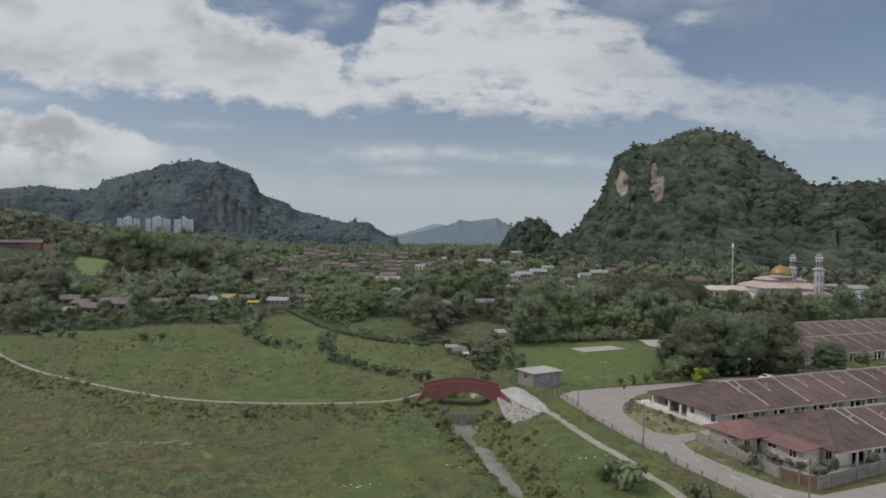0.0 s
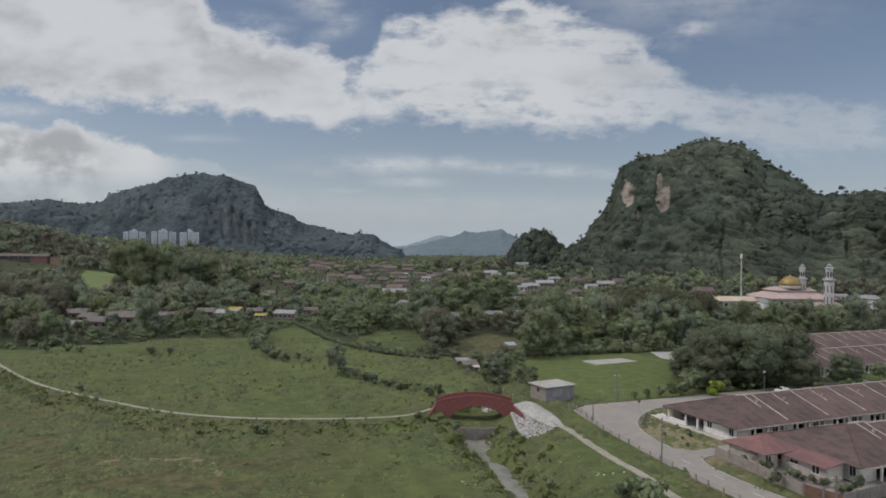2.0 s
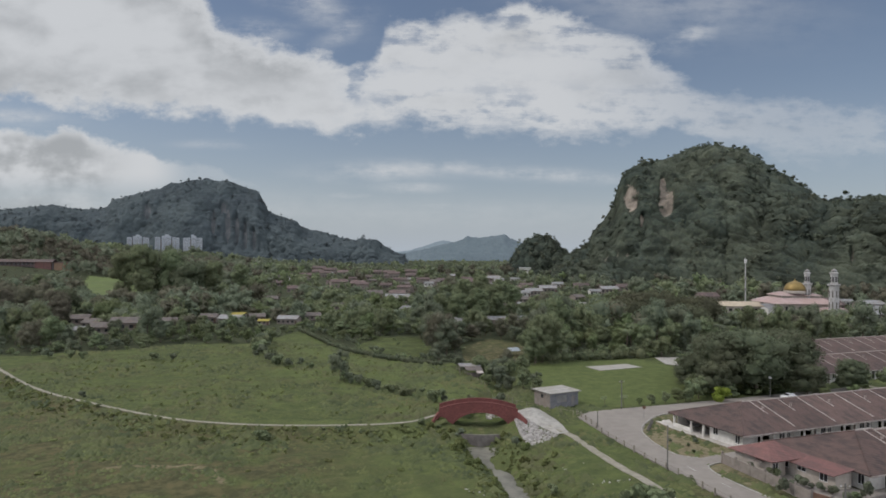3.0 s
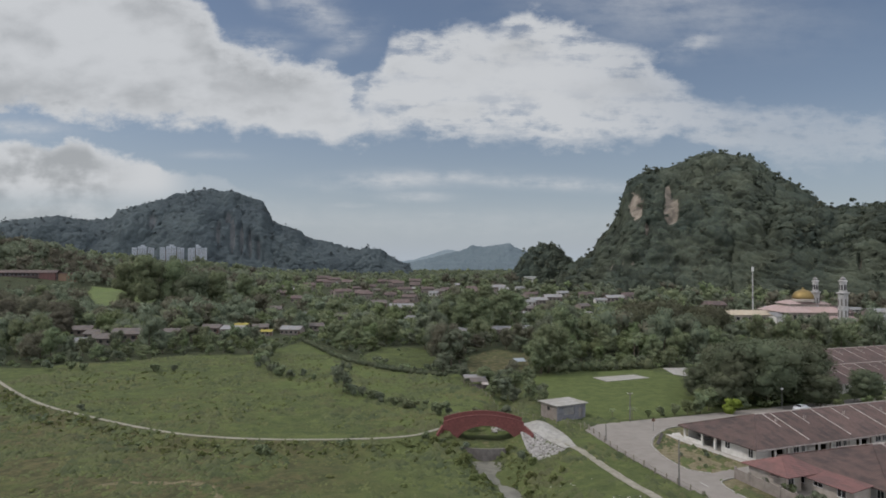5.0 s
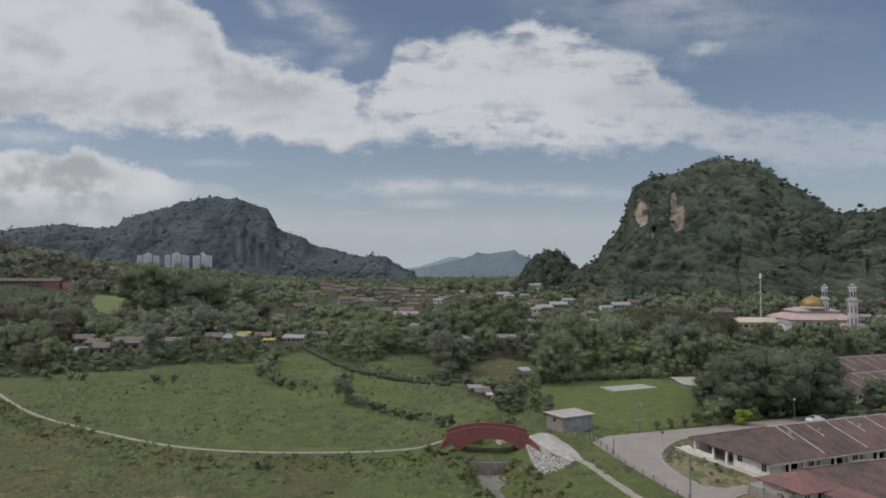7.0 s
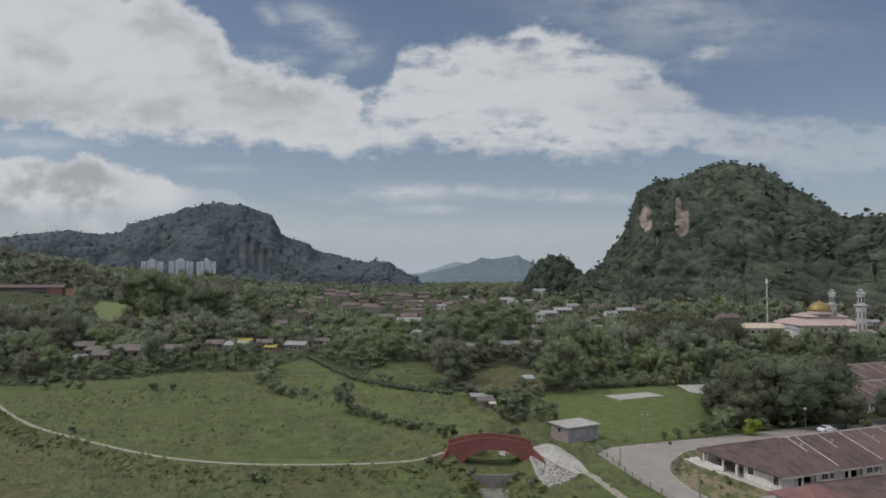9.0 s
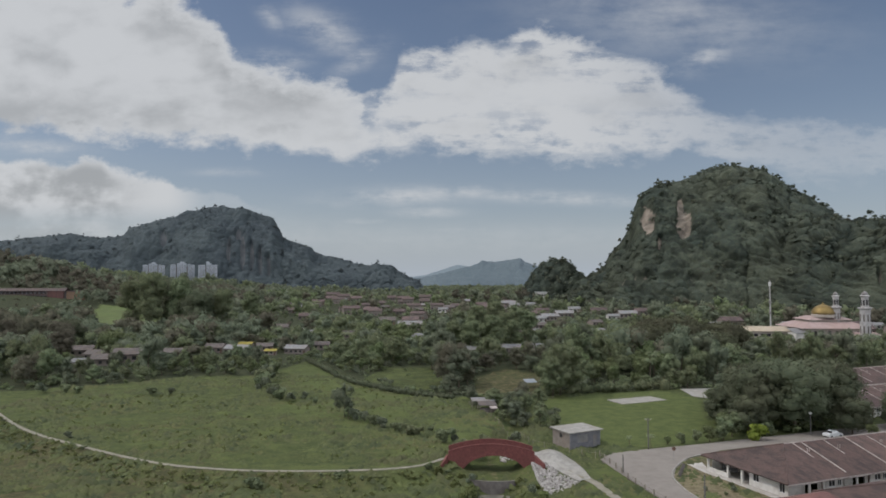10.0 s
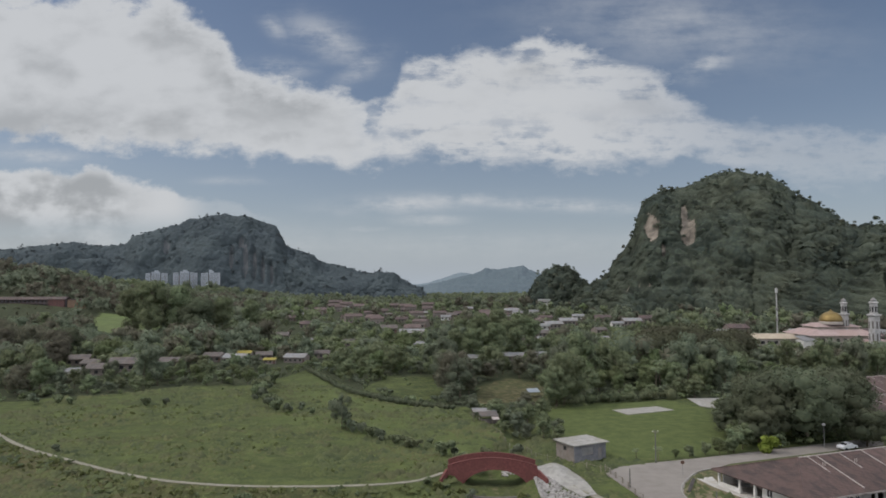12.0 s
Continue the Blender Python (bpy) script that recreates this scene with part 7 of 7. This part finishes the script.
    for mat, where in under.items():
        scatter("undergrowth", mat, f"thick {names[mat]} undergrowth at the wood's edge", where, crown_models(63, 5, 4, 60, 0.085, 1))
    for group in kinds.values():
        for model in group:
            discard(model)
    for model in (*big, *tall, rain, old, *palms):
        discard(model)


build_trees()


def build_shrubs():
    rng = np.random.default_rng(88)
    models = [shrub_kind(71, "rounded dark green shrub in the meadow", "leaf_dark", 2.6, 1.9, 5, 260, 0.24),
              shrub_kind(72, "leafy mid-green shrub in the meadow", "leaf_mid", 2.8, 1.8, 6, 280, 0.24),
              shrub_kind(73, "low light green bush in the meadow", "leaf_scrub", 2.4, 1.2, 6, 260, 0.22)]

    def put(k, x, y, s, sz=None):
        if inside(ROAD, x, y):
            return
        tagged(stand(models[k], x, y, float(rng.uniform(0, 360)), s, sz, 0.05), group="meadow shrubs")
    for x, y, s in ((-4.6, 150.5, 1.8), (-3, 151, 1.0), (-10.8, 157, 1.0), (-13, 158.5, 1.1), (-16, 161, 1.0), (-19, 164, 1.2), (-22, 167, 1.2), (-25, 171, 1.3), (-27, 174, 1.3), (-8, 160, 0.6),
                    (-53, 201, 1.5), (-50, 199, 1.2), (-56, 205, 1.5), (-58, 210, 1.6), (-62, 216, 1.8), (-65, 224, 2.0), (-67, 232, 2.2), (-68, 241, 2.2), (-69, 250, 2.2), (-46, 202, 1.0), (-42, 196, 0.8),
                    (-85.2, 153, 0.9), (-36.3, 124, 1.1), (-35.2, 123.6, 0.9), (-93, 206, 1.2), (-88, 208, 1.0), (-121, 210, 1.3), (-116, 208, 1.1), (-128, 208, 1.5), (24.5, 88, 2.1), (26.5, 90.5, 1.6), (23, 91, 1.4), (33, 84.5, 1.6), (41.6, 94.2, 0.9), (38, 122, 0.45), (40.5, 119.5, 0.4), (42.3, 121.5, 0.6), (43, 124, 0.5), (37.5, 131.5, 0.35), (40, 115.6, 0.4), (45.8, 107.0, 0.8), (47.6, 103.5, 0.9), (49.4, 99.5, 0.9), (52.2, 96.0, 0.8), (54.5, 94.2, 0.7), (0.8, 130, 0.9), (10.2, 123, 1.0),
                    (-2.2, 128.5, 1.0), (0.4, 124.6, 1.2), (12.2, 120.5, 1.1), (-0.6, 120, 1.0), (9.0, 129.8, 0.9), (10.4, 109, 0.8), (12, 104, 0.9), (5.6, 107, 0.8), (13.2, 97.5, 0.9), (14.6, 112, 1.0), (16.5, 116, 0.8), (6.6, 99, 0.9), (8.4, 92, 1.0), (15.4, 90, 0.9), (-5.2, 132.5, 1.1), (-3.2, 131.5, 0.9), (-7.0, 133.2, 0.7), (-1.2, 132.2, 0.8), (0.6, 143, 1.2), (2.6, 146, 1.3), (5.4, 149, 1.2), (8, 150, 1.0), (-1.5, 146, 1.2), (3.6, 152, 1.4), (10, 154, 1.3), (11.6, 126.4, 0.7), (3.4, 116, 1.0), (1.8, 113, 0.9), (11.2, 114.5, 1.0), (5.2, 103, 0.8), (13.8, 100, 0.8)):
        put(2 if -8 < x < 20 and 89 < y < 133 and rng.random() < 0.8 else int(rng.integers(2)) if y > 95 else 1, x, y, s * (1.22 if y > 155 else 1.0))
    for u, v, s, sz in ((-5.6, 35.5, 0.9, 0.9), (-4.9, 37.2, 0.7, 0.8), (-5.0, 41.4, 0.8, 0.8), (-2.2, 42.4, 0.7, 1.5), (6.8, 42.0, 0.8, 1.3), (2.4, 42.4, 0.5, 0.7), (-11.0, 36.4, 0.8, 1.3)):
        p = row_spot(u, v).translation
        tagged(stand(models[0], p.x, p.y, 40 * u, s, sz, 0.0), "dark leafy garden bush by the yard wall", group="garden bushes")
    line = spline(PATH_WEST[2:], 1.0)
    for n in range(45):
        p = line[int(rng.integers(len(line)))]
        off = rng.uniform(1.5, 7.5)
        put(2 if rng.random() < 0.6 else 1, p.x + 0.2 * off, p.y - off, float(rng.uniform(0.3, 0.75)), float(rng.uniform(0.2, 0.5)))
    for n in range(40):
        x, y = rng.uniform(-110, 0), rng.uniform(140, 235)
        if inside(OPEN, x, y) and distance(PATH_WEST, x, y) > 4 and y > 150:
            put(2, float(x), float(y), float(rng.uniform(0.3, 0.7)), float(rng.uniform(0.2, 0.4)))
    for n in range(26):
        x, y = rng.uniform(-75, 20), rng.uniform(84, 125)
        if distance(STREAM, x, y) > 2.0:
            put(2, float(x), float(y), float(rng.uniform(0.4, 1.0)), float(rng.uniform(0.15, 0.3)))
    for model in models:
        discard(model)
    yellow = shrub_kind(74, "bright yellow-green ornamental shrub behind the terrace", "leaf_yellow", 4.2, 4.4, 9, 700, 0.34, "ornamental_shrub")
    yellow.matrix_basis = pose(61.0, 156.2, 0.0)
    # hedges
    for k, (line, wide, tall, mat, label) in enumerate((
            ([(-67, 290), (-50, 254), (-35, 226), (-18, 210), (-4.5, 202.5)], 1.9, 2.0, "leaf_deep", "long dark clipped hedge across the fields"),
            ([(22, 206), (34, 213), (48, 218), (62, 221.5)], 3.4, 3.2, "leaf_mid", "tall reedy hedge behind the playing field"))):
        pts = spline(line, 1.3)
        lobes = [(p.x + rng.uniform(-0.2, 0.2) * (1 + 5 * k), p.y + rng.uniform(-0.2, 0.2) * (1 + 5 * k), float(height(p.x, p.y)) + tall * 0.4, wide * rng.uniform(0.5 - 0.2 * k, 0.64), tall / wide * rng.uniform(0.8, 1.2 + 0.3 * k)) for p in pts]
        v, f, o = clump(rng, lobes, 3000, 0.26, 1)
        tagged(new("hedge", as_mesh("hedge", v, f, mat, o)), label, "hedge")

    # scrub on the banks of the path and the stream
    scrub = {"leaf_mid": [], "leaf_scrub": []}
    bank, water = spline(PATH_WEST[2:], 1.0), [p for p in spline(STREAM, 1.0) if 82 < p.y < 131]
    for n in range(1900):
        if n < 420:
            p = bank[int(rng.integers(len(bank)))]
            off = abs(rng.normal(0, 4.0)) + 1.8
            x, y, s = p.x + 0.2 * off, p.y - off, rng.uniform(0.5, 1.5)
        elif n < 780:
            p = water[int(rng.integers(len(water)))]
            side = rng.choice((-1, 1)) * (1.9 + abs(rng.normal(0, 2.4)))
            x, y, s = p.x + side, p.y + rng.normal(0, 1), rng.uniform(0.4, 1.2)
        else:
            x, y, s = rng.uniform(-112, 2), rng.uniform(140, 240), rng.uniform(0.35, 1.3)
            if not inside(OPEN, x, y) or float(lumps(x, y, 22, 19)) < -0.15:
                continue
        if distance(PATH_EAST, x, y) < 1.6 or (11 < x < 21 and 124 < y < 141) or (-4.5 < x < 13 and 134.5 < y < 141):
            continue
        scrub["leaf_scrub" if rng.random() < 0.92 else "leaf_mid"].append((x, y, float(height(x, y)) - 0.12, s))
    for mat, where in scrub.items():
        scatter("scrub", mat, "low leafy scrub on the banks of path and stream", where, crown_models(75, 6, 3, 34, 0.11, 1))


build_shrubs()


def build_grass(seed, n, low, high, patch, mat, label):
    """Tufts of rough grass over the meadow."""
    rng = np.random.default_rng(seed)
    x, y = rng.uniform(-125, 54, n), rng.uniform(80, 250, n)
    keep = inside(OPEN, x, y) & ~inside(PITCH, x, y) & ~inside(ROAD, x, y) & (distance(PATH_WEST, x, y) > 0.9) & (distance(PATH_EAST, x, y) > 1.1) & (distance(STREAM, x, y) > 1.6)
    keep &= ~inside([(11, 133), (14, 125), (20, 126), (21, 141), (11, 141)], x, y) & ~inside([(-4.5, 135), (13, 135), (13, 140.5), (-4.5, 140.5)], x, y) & ~inside([(16.4, 153.3), (20.3, 146.4), (29, 151.3), (25, 158)], x, y)
    du, dv = (x - 41.5) * math.cos(radians(22.5)) + (y - 133.7) * math.sin(radians(22.5)), (x - 41.5) * math.sin(radians(22.5)) - (y - 133.7) * math.cos(radians(22.5))
    keep &= ~((dv > -3) & (du > np.where(dv > 20, -10.8, -1.5))) & ((x < 34) | (y < 140))
    keep &= (lumps(x, y, 8.0, 14) + 0.6 * lumps(x, y, 2.5, 15)) > patch
    x, y = x[keep], y[keep]
    z = height(x, y)
    n = len(x)
    size = rng.uniform(low, high, n) * (1 + 0.6 * np.clip(lumps(x, y, 14, 16), -0.5, 1))
    tall = size * rng.uniform(0.35, 0.85, n)
    ring = [np.stack([x + size * rng.uniform(0.7, 1.2, n) * math.cos(a), y + size * rng.uniform(0.7, 1.2, n) * math.sin(a), z - 0.08], 1) for a in np.arange(6) * math.pi / 3]
    top = np.stack([x + size * rng.uniform(-0.4, 0.4, n), y + size * rng.uniform(-0.4, 0.4, n), z + tall], 1)
    vs = np.stack([top, *ring], 1).reshape(-1, 3)
    i = 7 * np.arange(n)
    fs = np.concatenate([np.stack([i, i + 1 + k, i + 1 + (k + 1) % 6], 1) for k in range(6)])
    tagged(new("grass_tufts", as_mesh("grass_tufts", vs, fs, mat)), label, "grass", kind="stuff")


build_grass(99, 46000, 0.22, 0.6, -0.25, "grass_blade", "rough tufted meadow grass")
build_grass(98, 26000, 0.5, 1.15, 0.12, "grass_long", "taller clumps of rank meadow grass")
